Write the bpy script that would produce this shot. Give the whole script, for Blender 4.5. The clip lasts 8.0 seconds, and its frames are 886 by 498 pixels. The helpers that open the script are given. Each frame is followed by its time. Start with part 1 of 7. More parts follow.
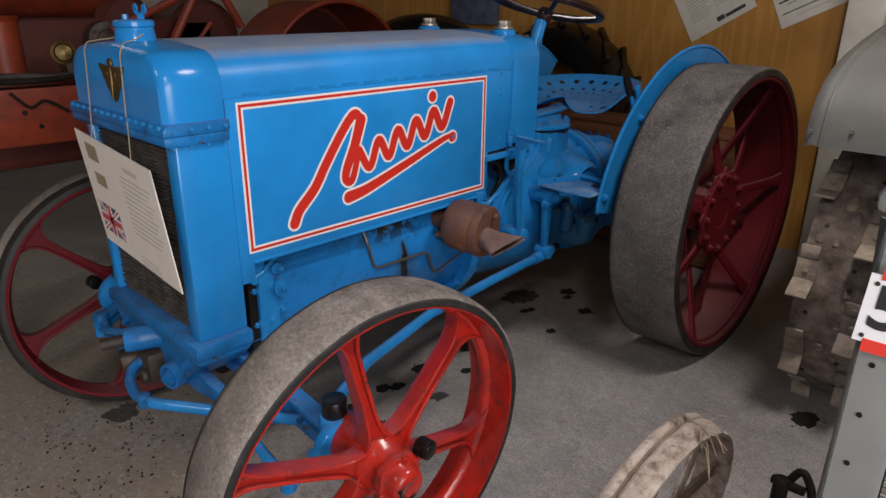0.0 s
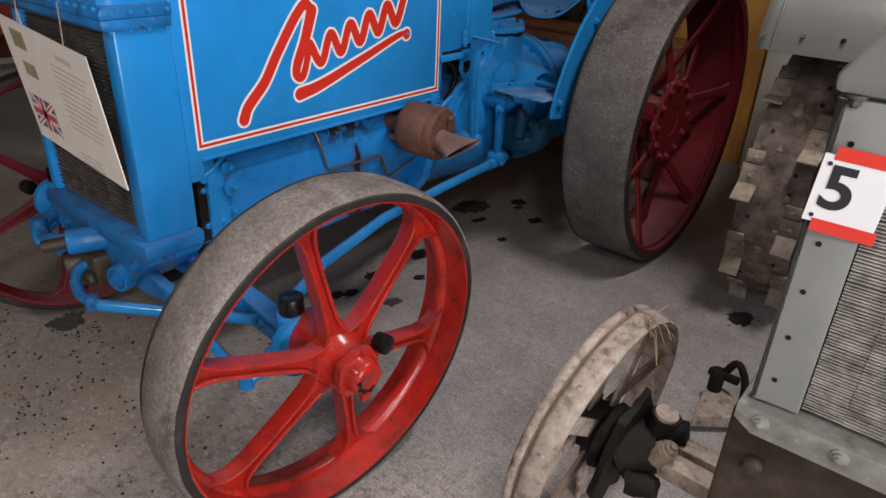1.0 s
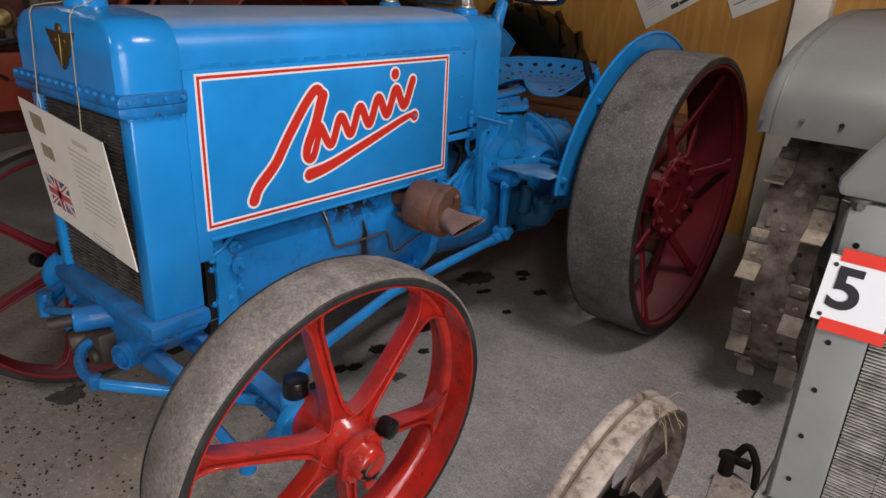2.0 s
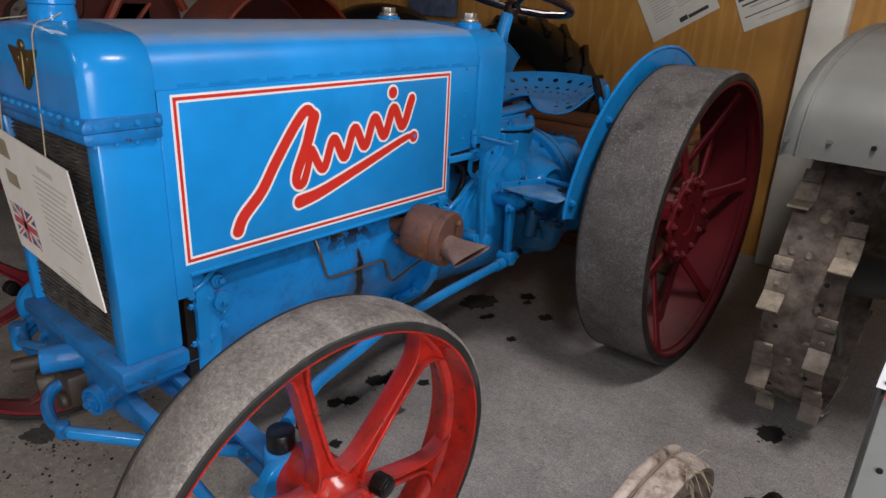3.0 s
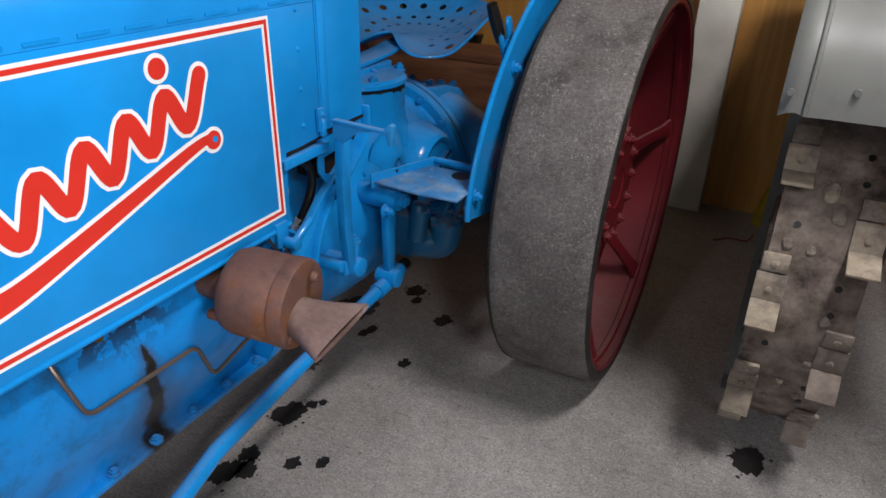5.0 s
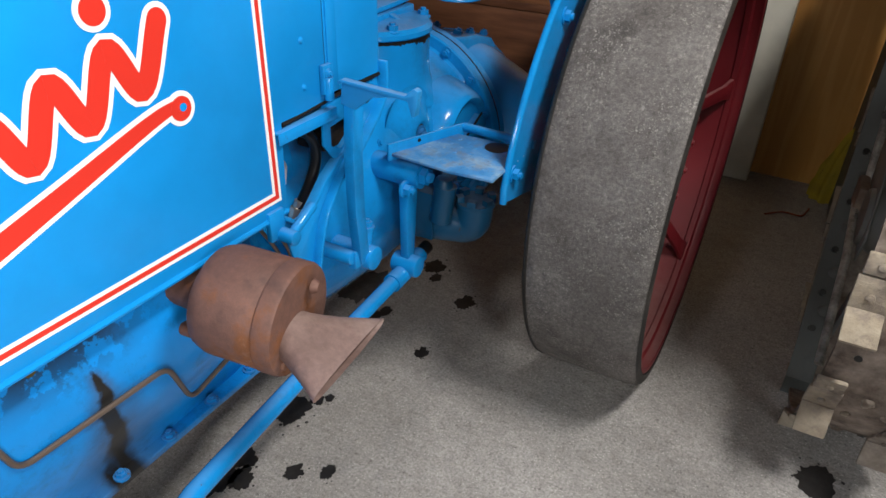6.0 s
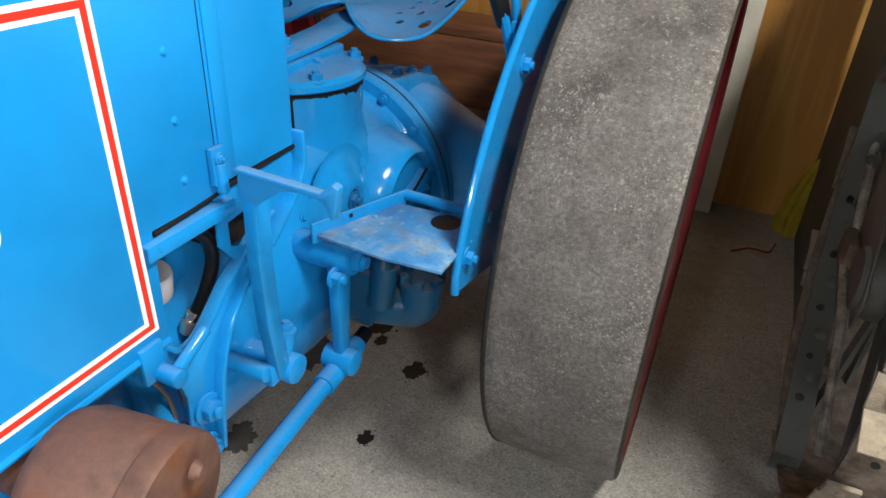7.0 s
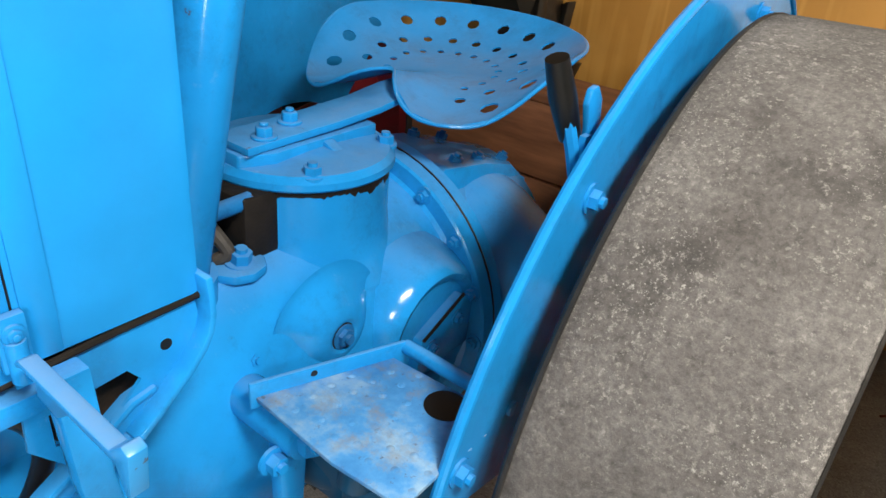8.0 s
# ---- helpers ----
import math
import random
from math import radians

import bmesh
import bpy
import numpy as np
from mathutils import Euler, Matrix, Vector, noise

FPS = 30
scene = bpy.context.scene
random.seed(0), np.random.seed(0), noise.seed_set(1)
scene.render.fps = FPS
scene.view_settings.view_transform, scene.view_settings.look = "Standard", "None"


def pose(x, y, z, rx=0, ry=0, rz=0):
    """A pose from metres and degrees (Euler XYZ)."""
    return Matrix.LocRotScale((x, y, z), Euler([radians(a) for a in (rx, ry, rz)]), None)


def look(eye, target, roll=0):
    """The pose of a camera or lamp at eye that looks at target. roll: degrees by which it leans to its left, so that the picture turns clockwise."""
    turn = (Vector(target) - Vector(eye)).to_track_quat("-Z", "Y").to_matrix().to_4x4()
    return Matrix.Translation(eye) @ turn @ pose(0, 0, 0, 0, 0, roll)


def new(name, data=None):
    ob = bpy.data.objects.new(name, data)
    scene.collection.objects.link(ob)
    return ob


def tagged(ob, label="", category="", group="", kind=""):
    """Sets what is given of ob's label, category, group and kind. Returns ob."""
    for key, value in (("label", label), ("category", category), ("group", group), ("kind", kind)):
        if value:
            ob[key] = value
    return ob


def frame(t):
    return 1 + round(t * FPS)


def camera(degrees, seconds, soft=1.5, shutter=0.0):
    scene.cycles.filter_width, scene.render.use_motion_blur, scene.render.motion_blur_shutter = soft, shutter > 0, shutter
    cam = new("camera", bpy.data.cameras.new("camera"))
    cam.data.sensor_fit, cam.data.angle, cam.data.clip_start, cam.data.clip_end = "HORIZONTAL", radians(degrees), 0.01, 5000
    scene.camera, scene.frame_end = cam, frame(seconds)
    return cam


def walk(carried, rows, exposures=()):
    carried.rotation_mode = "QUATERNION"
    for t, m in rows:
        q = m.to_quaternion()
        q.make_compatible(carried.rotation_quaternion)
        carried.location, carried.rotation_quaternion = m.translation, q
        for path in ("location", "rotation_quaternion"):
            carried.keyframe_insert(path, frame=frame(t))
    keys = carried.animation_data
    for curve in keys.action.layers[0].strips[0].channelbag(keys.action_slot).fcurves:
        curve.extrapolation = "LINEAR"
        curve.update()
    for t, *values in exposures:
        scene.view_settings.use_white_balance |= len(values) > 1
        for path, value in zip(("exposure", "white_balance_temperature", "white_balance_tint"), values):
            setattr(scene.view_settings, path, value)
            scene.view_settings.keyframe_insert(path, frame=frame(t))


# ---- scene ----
cam = camera(66.50, 8.0)
PATH = [  # seconds, place, yaw, pitch, lean
    (0.0, 1.7540, -0.8260, 1.4370, 43.552, -20.337, 0.500),
    (0.2, 1.7490, -0.8310, 1.4220, 41.762, -22.171, 1.500),
    (0.5, 1.7460, -0.8430, 1.3920, 38.729, -25.851, 2.400),
    (1.0, 1.7440, -0.8510, 1.3790, 38.444, -26.877, 2.500),
    (1.5, 1.7400, -0.8460, 1.4020, 38.438, -24.991, 2.600),
    (2.0, 1.7260, -0.8450, 1.4270, 38.992, -21.718, 2.700),
    (2.2, 1.7150, -0.8440, 1.4390, 39.300, -20.780, 2.820),
    (3.3, 1.5830, -0.6351, 1.4237, 39.167, -20.821, 2.670),
    (3.5, 1.5524, -0.5697, 1.4298, 40.537, -20.395, 3.768),
    (4.0, 1.4250, -0.4176, 1.4203, 37.188, -21.217, 3.911),
    (4.5, 1.2484, -0.2734, 1.4280, 30.711, -21.439, 1.036),
    (4.7, 1.2150, -0.2010, 1.4150, 27.484, -23.082, 1.900),
    (5.0, 1.1269, -0.0451, 1.3876, 26.688, -27.285, 1.263),
    (5.2, 1.1157, 0.0204, 1.3579, 28.797, -29.109, 1.523),
    (6.3, 0.9103, 0.2418, 1.3264, 26.176, -31.949, 3.306),
    (6.5, 0.8890, 0.2791, 1.3412, 24.023, -30.708, 4.033),
    (6.8, 0.8600, 0.3730, 1.3430, 22.067, -30.563, 2.900),
    (7.0, 0.8450, 0.4622, 1.3286, 23.106, -30.700, 2.921),
    (7.3, 0.8050, 0.6500, 1.2870, 27.668, -30.765, 4.200),
    (7.5, 0.7962, 0.7608, 1.2839, 31.360, -28.397, 7.272),
    (7.8, 0.7820, 0.8530, 1.2990, 34.687, -26.805, 7.400),
    (8.0, 0.7777, 0.8933, 1.3158, 34.678, -28.250, 6.110),
]
EXPOSURES = ((0.0, -0.44, 6650, 18), (1.0, -0.34, 6650, 18), (2.2, -0.32, 6500, 17), (3.5, -0.21, 6250, 15), (4.5, -0.03, 6200, 15), (5.2, 0.33, 6250, 13), (6.4, 0.82, 6480, 7), (7.2, 1.10, 6700, 6), (8.0, 1.33, 6850, 6))
walk(cam, [(t, pose(x, y, z, 0, 0, yaw) @ pose(0, 0, 0, 90 + pitch) @ pose(0, 0, 0, 0, 0, lean)) for t, x, y, z, yaw, pitch, lean in PATH], EXPOSURES)

# ---- light ----
world = bpy.data.worlds.new("shed_world")
scene.world = world
world.use_nodes = True
world.node_tree.nodes["Background"].inputs[0].default_value = (0.9, 0.95, 1.0, 1)
world.node_tree.nodes["Background"].inputs[1].default_value = 0.05

LAMPS = [  # middle of each ceiling tube light, watts
    (2.5, -1.3, 2.62, 46), (0.4, -2.3, 2.62, 29), (1.60, 0.92, 2.62, 42), (-2.6, 0.2, 2.62, 4),
]
for lx, ly, lz, watts in LAMPS:
    data = bpy.data.lights.new("tube_light", "AREA")
    data.shape, data.size, data.size_y, data.energy = "RECTANGLE", 0.22, 0.62, watts
    data.color = (1.0, 0.97, 0.93)
    lamp = new("tube_light", data)
    lamp.matrix_world = pose(lx, ly, lz)

# unseen window added behind the camera's right shoulder, to light the tractor's side
WINDOW = (-3.3, -0.5, 0.75, 2.35)  # y from, y to, z from, z to in the east wall
data = bpy.data.lights.new("added_side_light", "AREA")
data.shape, data.size, data.size_y, data.energy = "RECTANGLE", 2.7, 1.5, 212
data.color = (0.93, 0.97, 1.0)
lamp = new("added_side_light", data)
lamp.matrix_world = look((5.02, -1.9, 1.55), (0.0, -1.9, 1.45))


# ---- materials ----
def material(name, rough=0.5, metal=0.0):
    m = bpy.data.materials.new(name)
    m.use_nodes = True
    nt = m.node_tree
    b = nt.nodes["Principled BSDF"]
    b.inputs["Roughness"].default_value = rough
    b.inputs["Metallic"].default_value = metal
    return m, nt, b


def node(nt, kind, **values):
    n = nt.nodes.new(kind)
    for k, v in values.items():
        if k in n.inputs:
            n.inputs[k].default_value = v
    return n


def coords(nt):
    return nt.nodes.new("ShaderNodeTexCoord").outputs["Object"]


def noise_tex(nt, scale, detail=4.0, rough=0.55, vec=None):
    n = node(nt, "ShaderNodeTexNoise", Scale=scale, Detail=detail, Roughness=rough)
    nt.links.new(vec or coords(nt), n.inputs["Vector"])
    return n.outputs["Fac"]


def ramp(nt, fac, stops):
    r = nt.nodes.new("ShaderNodeValToRGB")
    e = r.color_ramp.elements
    while len(e) < len(stops):
        e.new(0.5)
    for el, (p, c) in zip(e, stops):
        el.position = p
        el.color = (*c, 1) if len(c) == 3 else c
    nt.links.new(fac, r.inputs["Fac"])
    return r.outputs["Color"]


def mix(nt, fac, a, b, mode="MIX"):
    n = nt.nodes.new("ShaderNodeMix")
    n.data_type, n.blend_type = "RGBA", mode
    for sock, v in ((n.inputs[0], fac), (n.inputs[6], a), (n.inputs[7], b)):
        if isinstance(v, bpy.types.NodeSocket):
            nt.links.new(v, sock)
        elif isinstance(v, (int, float)):
            sock.default_value = v
        else:
            sock.default_value = (*v, 1)
    return n.outputs[2]


def bump(nt, bsdf, height, strength=0.3, dist=0.002):
    n = node(nt, "ShaderNodeBump", Strength=strength, Distance=dist)
    nt.links.new(height, n.inputs["Height"])
    nt.links.new(n.outputs[0], bsdf.inputs["Normal"])


def g(v):
    return (v, v, v)


def paint(name, colour, rough=0.3, dust=0.0, chips=0.0, dirt=0.35, worn=(0.06, 0.04, 0.035), spread=0.55, lumps=0.0, spec=0.3, grease=0.0):
    """Brushed gloss paint: uneven colour, grime in blotches, dust on what faces up, a few chips."""
    m, nt, b = material(name, rough)
    b.inputs["Specular IOR Level"].default_value = spec
    big = noise_tex(nt, 5.0, 5)
    fine = noise_tex(nt, 60.0, 3)
    dark = tuple(c * 0.78 for c in colour)
    col = mix(nt, ramp(nt, big, [(0.35, g(0)), (0.7, g(1))]), dark, colour)
    grime = ramp(nt, noise_tex(nt, 9.0, 8, 0.7), [(spread, g(0)), (spread + 0.24, g(1))])
    fade = node(nt, "ShaderNodeMath")
    fade.operation = "MULTIPLY"
    fade.inputs[1].default_value = dirt
    nt.links.new(grime, fade.inputs[0])
    col = mix(nt, fade.outputs[0], col, tuple(0.38 * c + 0.007 for c in colour))
    if chips:
        spots = ramp(nt, noise_tex(nt, 34.0, 6, 0.7), [(0.70 - chips * 0.1, g(0)), (0.73 - chips * 0.1, g(1))])
        col = mix(nt, spots, col, worn)
    if grease:
        smear = ramp(nt, noise_tex(nt, 17.0, 12, 0.82), [(0.53, g(0)), (0.68, g(grease))])
        col = mix(nt, smear, col, tuple(0.16 * c + 0.012 for c in colour))
        rub = ramp(nt, noise_tex(nt, 48.0, 9, 0.8), [(0.60, g(0)), (0.68, g(0.8 * grease))])
        col = mix(nt, rub, col, tuple(0.7 * c + 0.10 for c in colour))
    if dust:
        geo = nt.nodes.new("ShaderNodeNewGeometry")
        sep = nt.nodes.new("ShaderNodeSeparateXYZ")
        nt.links.new(geo.outputs["Normal"], sep.inputs[0])
        up = ramp(nt, sep.outputs["Z"], [(0.72, g(0)), (1.0, g(1))])
        patch = ramp(nt, noise_tex(nt, 16.0, 9, 0.75), [(0.25, g(0.3)), (0.75, g(1))])
        both = mix(nt, 1.0, up, patch, "MULTIPLY")
        k = node(nt, "ShaderNodeMath")
        k.operation = "MULTIPLY"
        k.inputs[1].default_value = dust
        nt.links.new(both, k.inputs[0])
        col = mix(nt, k.outputs[0], col, (0.33, 0.30, 0.27))
        rr = node(nt, "ShaderNodeMath")
        rr.operation = "MULTIPLY_ADD"
        rr.inputs[1].default_value, rr.inputs[2].default_value = 0.5, rough
        nt.links.new(k.outputs[0], rr.inputs[0])
        nt.links.new(rr.outputs[0], b.inputs["Roughness"])
    nt.links.new(col, b.inputs["Base Color"])
    if lumps:
        bump(nt, b, mix(nt, 0.35, noise_tex(nt, 26.0, 4, 0.6), fine), lumps, 0.006)
    else:
        bump(nt, b, mix(nt, 0.3, big, fine), 0.12, 0.004)
    return m


def grainy(name, stops, scale=8.0, rough=0.8, metal=0.0, fine=90.0, strength=0.4, dist=0.002, grit=None, spec=0.4):
    """Rough stuff: colours in blotches, a fine grain, a bumpy face."""
    m, nt, b = material(name, rough, metal)
    b.inputs["Specular IOR Level"].default_value = spec
    col = ramp(nt, noise_tex(nt, scale, 8, 0.68), stops)
    f = noise_tex(nt, fine, 4, 0.7)
    col = mix(nt, 0.45, col, ramp(nt, f, [(0.3, g(0.35)), (0.7, g(1.0))]), "MULTIPLY")
    if grit:
        v = ramp(nt, noise_tex(nt, 150.0, 3, 0.65), [(0.50, g(0)), (0.66, g(0.9))])
        where = ramp(nt, noise_tex(nt, 5.0, 5, 0.6), [(0.38, g(0.25)), (0.62, g(1))])
        col = mix(nt, mix(nt, 1.0, v, where, "MULTIPLY"), col, grit)
    nt.links.new(col, b.inputs["Base Color"])
    bump(nt, b, f, strength, dist)
    return m


def tread(name, dark, mid, light, open_grain=0.26, chunk=0.0, stained=0.6):
    """Weathered rubber: cloudy greys, open pores, pale flecks ground into it."""
    m, nt, b = material(name, 0.9)
    v = coords(nt)
    col = ramp(nt, noise_tex(nt, 4.5, 9, 0.68, v), [(0.32, dark), (0.5, mid), (0.68, light)])
    grain = noise_tex(nt, 120.0, 9, 0.78, v)
    col = mix(nt, 0.85, col, ramp(nt, grain, [(0.30, g(open_grain)), (0.45, g(0.75)), (0.58, g(1.15)), (0.70, g(2.3 - 2 * open_grain))]), "MULTIPLY")
    fleck = ramp(nt, noise_tex(nt, 260.0, 4, 0.7, v), [(0.57, g(0)), (0.69, g(0.9))])
    where = ramp(nt, noise_tex(nt, 6.0, 6, 0.7, v), [(0.42, g(0.1)), (0.60, g(1))])
    stain = ramp(nt, noise_tex(nt, 8.0, 9, 0.66, v), [(0.53, g(0)), (0.68, g(stained))])
    col = mix(nt, stain, col, tuple(c * 0.55 for c in dark))
    col = mix(nt, mix(nt, 1.0, fleck, where, "MULTIPLY"), col, (0.42, 0.40, 0.37))
    if chunk:
        # coarse pale crumbs where the tread has torn
        crumb = ramp(nt, noise_tex(nt, 95.0, 6, 0.78, v), [(0.57, g(0)), (0.63, g(chunk))])
        torn = ramp(nt, noise_tex(nt, 3.2, 5, 0.7, v), [(0.36, g(0.1)), (0.66, g(1))])
        col = mix(nt, mix(nt, 1.0, crumb, torn, "MULTIPLY"), col, (0.36, 0.335, 0.31))
    nt.links.new(col, b.inputs["Base Color"])
    bump(nt, b, grain, 0.75, 0.005)
    return m


def plain(name, colour, rough=0.5, metal=0.0, vary=0.15):
    m, nt, b = material(name, rough, metal)
    n = noise_tex(nt, 14.0, 5)
    col = ramp(nt, n, [(0.3, tuple(c * (1 - vary) for c in colour)), (0.7, colour)])
    nt.links.new(col, b.inputs["Base Color"])
    return m


BLUE = (0.009, 0.238, 0.610)
M_blue = paint("blue_gloss", BLUE, 0.16, dust=0.2, chips=0.05, dirt=0.5, spread=0.5, lumps=0.12, grease=0.3)
M_bonnet = paint("blue_bonnet", BLUE, 0.38, dust=0.95, dirt=0.06)
M_side = paint("blue_side", BLUE, 0.2, dirt=0.07)
M_blue_worn = paint("blue_worn", (0.006, 0.185, 0.51), 0.32, dust=0.14, chips=0.75, dirt=0.92, spread=0.42, lumps=0.4)


def oily_paint(name, colour):
    """Blue paint with one long oil run, flaked top edge and grimy blotches."""
    m, nt, b = material(name, 0.3)
    v = coords(nt)
    sep = nt.nodes.new("ShaderNodeSeparateXYZ")
    nt.links.new(v, sep.inputs[0])

    def calc(op, a, c=0.0):
        n = nt.nodes.new("ShaderNodeMath")
        n.operation = op
        for i, k in enumerate((a, c)):
            if isinstance(k, bpy.types.NodeSocket):
                nt.links.new(k, n.inputs[i])
            else:
                n.inputs[i].default_value = k
        return n.outputs[0]
    Y, Z = sep.outputs["Y"], sep.outputs["Z"]
    wob = calc("MULTIPLY", calc("SUBTRACT", noise_tex(nt, 14.0, 5, 0.6, v), 0.5), 0.05)
    down = calc("SUBTRACT", 0.71, Z)
    line = calc("ADD", calc("MULTIPLY", down, 0.09), 0.572)
    off = calc("ABSOLUTE", calc("ADD", calc("SUBTRACT", Y, line), wob))
    wide = calc("ADD", calc("MULTIPLY", down, 0.16), 0.004)
    core = calc("DIVIDE", off, wide)
    run = ramp(nt, core, [(0.45, g(1)), (0.85, g(0))])
    halo = ramp(nt, calc("MULTIPLY", core, 0.35), [(0.25, g(0.55)), (0.95, g(0))])
    below = ramp(nt, calc("MULTIPLY", down, 4.0), [(0.0, g(0)), (0.05, g(1))])
    col = mix(nt, ramp(nt, noise_tex(nt, 6.0, 7, 0.6, v), [(0.35, g(0)), (0.7, g(1))]), tuple(c * 0.80 for c in colour), colour)
    grime = ramp(nt, noise_tex(nt, 11.0, 11, 0.78, v), [(0.50, g(0)), (0.70, g(0.75))])
    col = mix(nt, grime, col, (0.014, 0.045, 0.08))
    col = mix(nt, mix(nt, 1.0, halo, below, "MULTIPLY"), col, (0.045, 0.035, 0.02))
    col = mix(nt, mix(nt, 1.0, run, below, "MULTIPLY"), col, (0.012, 0.011, 0.010))
    high = ramp(nt, Z, [(0.69, g(0)), (0.755, g(1))])
    mid = ramp(nt, calc("ABSOLUTE", calc("SUBTRACT", Y, 0.54)), [(0.06, g(1)), (0.16, g(0))])
    flake = ramp(nt, noise_tex(nt, 30.0, 6, 0.65, v), [(0.47, g(0)), (0.50, g(1))])
    col = mix(nt, mix(nt, 1.0, flake, mix(nt, 1.0, high, mid, "MULTIPLY"), "MULTIPLY"), col, (0.014, 0.012, 0.011))
    nt.links.new(col, b.inputs["Base Color"])
    bump(nt, b, noise_tex(nt, 9.0, 6, 0.6, v), 0.25, 0.006)
    return m


M_crank = oily_paint("oily_blue_crankcase", (0.006, 0.205, 0.57))
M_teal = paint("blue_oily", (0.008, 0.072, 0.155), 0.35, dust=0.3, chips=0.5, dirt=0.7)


def make_scuffed():
    """Trodden blue plate: paint rubbed pale, boot dirt, scratches."""
    m, nt, b = material("scuffed_blue_plate", 0.42)
    v = coords(nt)
    col = ramp(nt, noise_tex(nt, 11.0, 8, 0.7, v), [(0.32, (0.02, 0.13, 0.34)), (0.5, (0.05, 0.21, 0.46)), (0.68, (0.22, 0.34, 0.46))])
    grime = ramp(nt, noise_tex(nt, 26.0, 9, 0.75, v), [(0.50, g(0)), (0.68, g(0.75))])
    col = mix(nt, grime, col, (0.17, 0.165, 0.155))
    spots = ramp(nt, noise_tex(nt, 95.0, 5, 0.7, v), [(0.62, g(0)), (0.70, g(0.8))])
    col = mix(nt, spots, col, (0.05, 0.055, 0.06))
    nt.links.new(col, b.inputs["Base Color"])
    bump(nt, b, noise_tex(nt, 40.0, 6, 0.7, v), 0.3, 0.002)
    return m


M_plate = make_scuffed()
M_pad = paint("rubbed_blue", (0.02, 0.235, 0.55), 0.3, dust=0.4, chips=0.3, dirt=0.3)
M_red = paint("red_gloss", (0.50, 0.022, 0.012), 0.2, dust=0.12, chips=0.85, dirt=0.95, worn=(0.055, 0.035, 0.025), spread=0.43, lumps=0.45, spec=0.5, grease=0.5)
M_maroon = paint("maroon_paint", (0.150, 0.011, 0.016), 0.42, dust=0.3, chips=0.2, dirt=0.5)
M_decal_red = plain("sign_red", (0.54, 0.026, 0.015), 0.35, vary=0.06)
M_decal_white = plain("sign_white", (0.70, 0.69, 0.67), 0.35, vary=0.04)
M_tyre_f = tread("worn_grey_rubber", (0.116, 0.098, 0.084), (0.222, 0.194, 0.170), (0.35, 0.312, 0.278), stained=0.9)
M_tyre_r = tread("dark_rubber_tread", (0.080, 0.070, 0.065), (0.126, 0.114, 0.108), (0.180, 0.166, 0.158), 0.34, 0.85, stained=0.85)
M_black = plain("black_rubber", (0.004, 0.0038, 0.0035), 0.34)
M_sidewall = grainy("dusty_black_rubber", [(0.30, (0.008, 0.0075, 0.007)), (0.55, (0.022, 0.020, 0.018)), (0.78, (0.075, 0.066, 0.057))], 9, 0.62, fine=80, strength=0.4)
M_ebonite = plain("black_steering_rim", (0.02, 0.010, 0.009), 0.22)
M_rust = grainy("rusty_silencer", [(0.28, (0.045, 0.024, 0.019)), (0.41, (0.110, 0.055, 0.042)), (0.53, (0.150, 0.072, 0.052)), (0.62, (0.175, 0.062, 0.020)), (0.72, (0.24, 0.145, 0.11))], 9, 0.66, 0.1, fine=60, strength=0.4)
M_fishtail = grainy("grey_brown_rust", [(0.25, (0.12, 0.070, 0.058)), (0.5, (0.19, 0.122, 0.105)), (0.75, (0.26, 0.185, 0.16))], 8, 0.6, 0.1, fine=80, strength=0.2)
M_rusty = grainy("flaking_rust", [(0.2, (0.06, 0.04, 0.03)), (0.45, (0.17, 0.12, 0.09)), (0.62, (0.30, 0.23, 0.17)), (0.8, (0.46, 0.38, 0.30))], 6, 0.88, fine=55, strength=0.6, dist=0.004)


def make_cleat():
    """Worn steel, some of it caked in dry pale mud; every cleat differs."""
    m, nt, b = material("muddy_cleat_steel", 0.85)
    v = coords(nt)
    info = nt.nodes.new("ShaderNodeObjectInfo")
    steel = ramp(nt, noise_tex(nt, 22.0, 8, 0.7, v), [(0.3, (0.11, 0.085, 0.068)), (0.55, (0.22, 0.18, 0.15)), (0.8, (0.34, 0.295, 0.25))])
    mud = ramp(nt, noise_tex(nt, 14.0, 8, 0.7, v), [(0.3, (0.27, 0.215, 0.15)), (0.7, (0.47, 0.40, 0.30))])
    patch = ramp(nt, noise_tex(nt, 9.0, 7, 0.7, v), [(0.40, g(0)), (0.56, g(1))])
    amount = ramp(nt, info.outputs["Random"], [(0.15, g(0.1)), (0.9, g(1.0))])
    col = mix(nt, mix(nt, 1.0, patch, amount, "MULTIPLY"), steel, mud)
    nt.links.new(col, b.inputs["Base Color"])
    bump(nt, b, noise_tex(nt, 60.0, 6, 0.7, v), 0.9, 0.006)
    return m


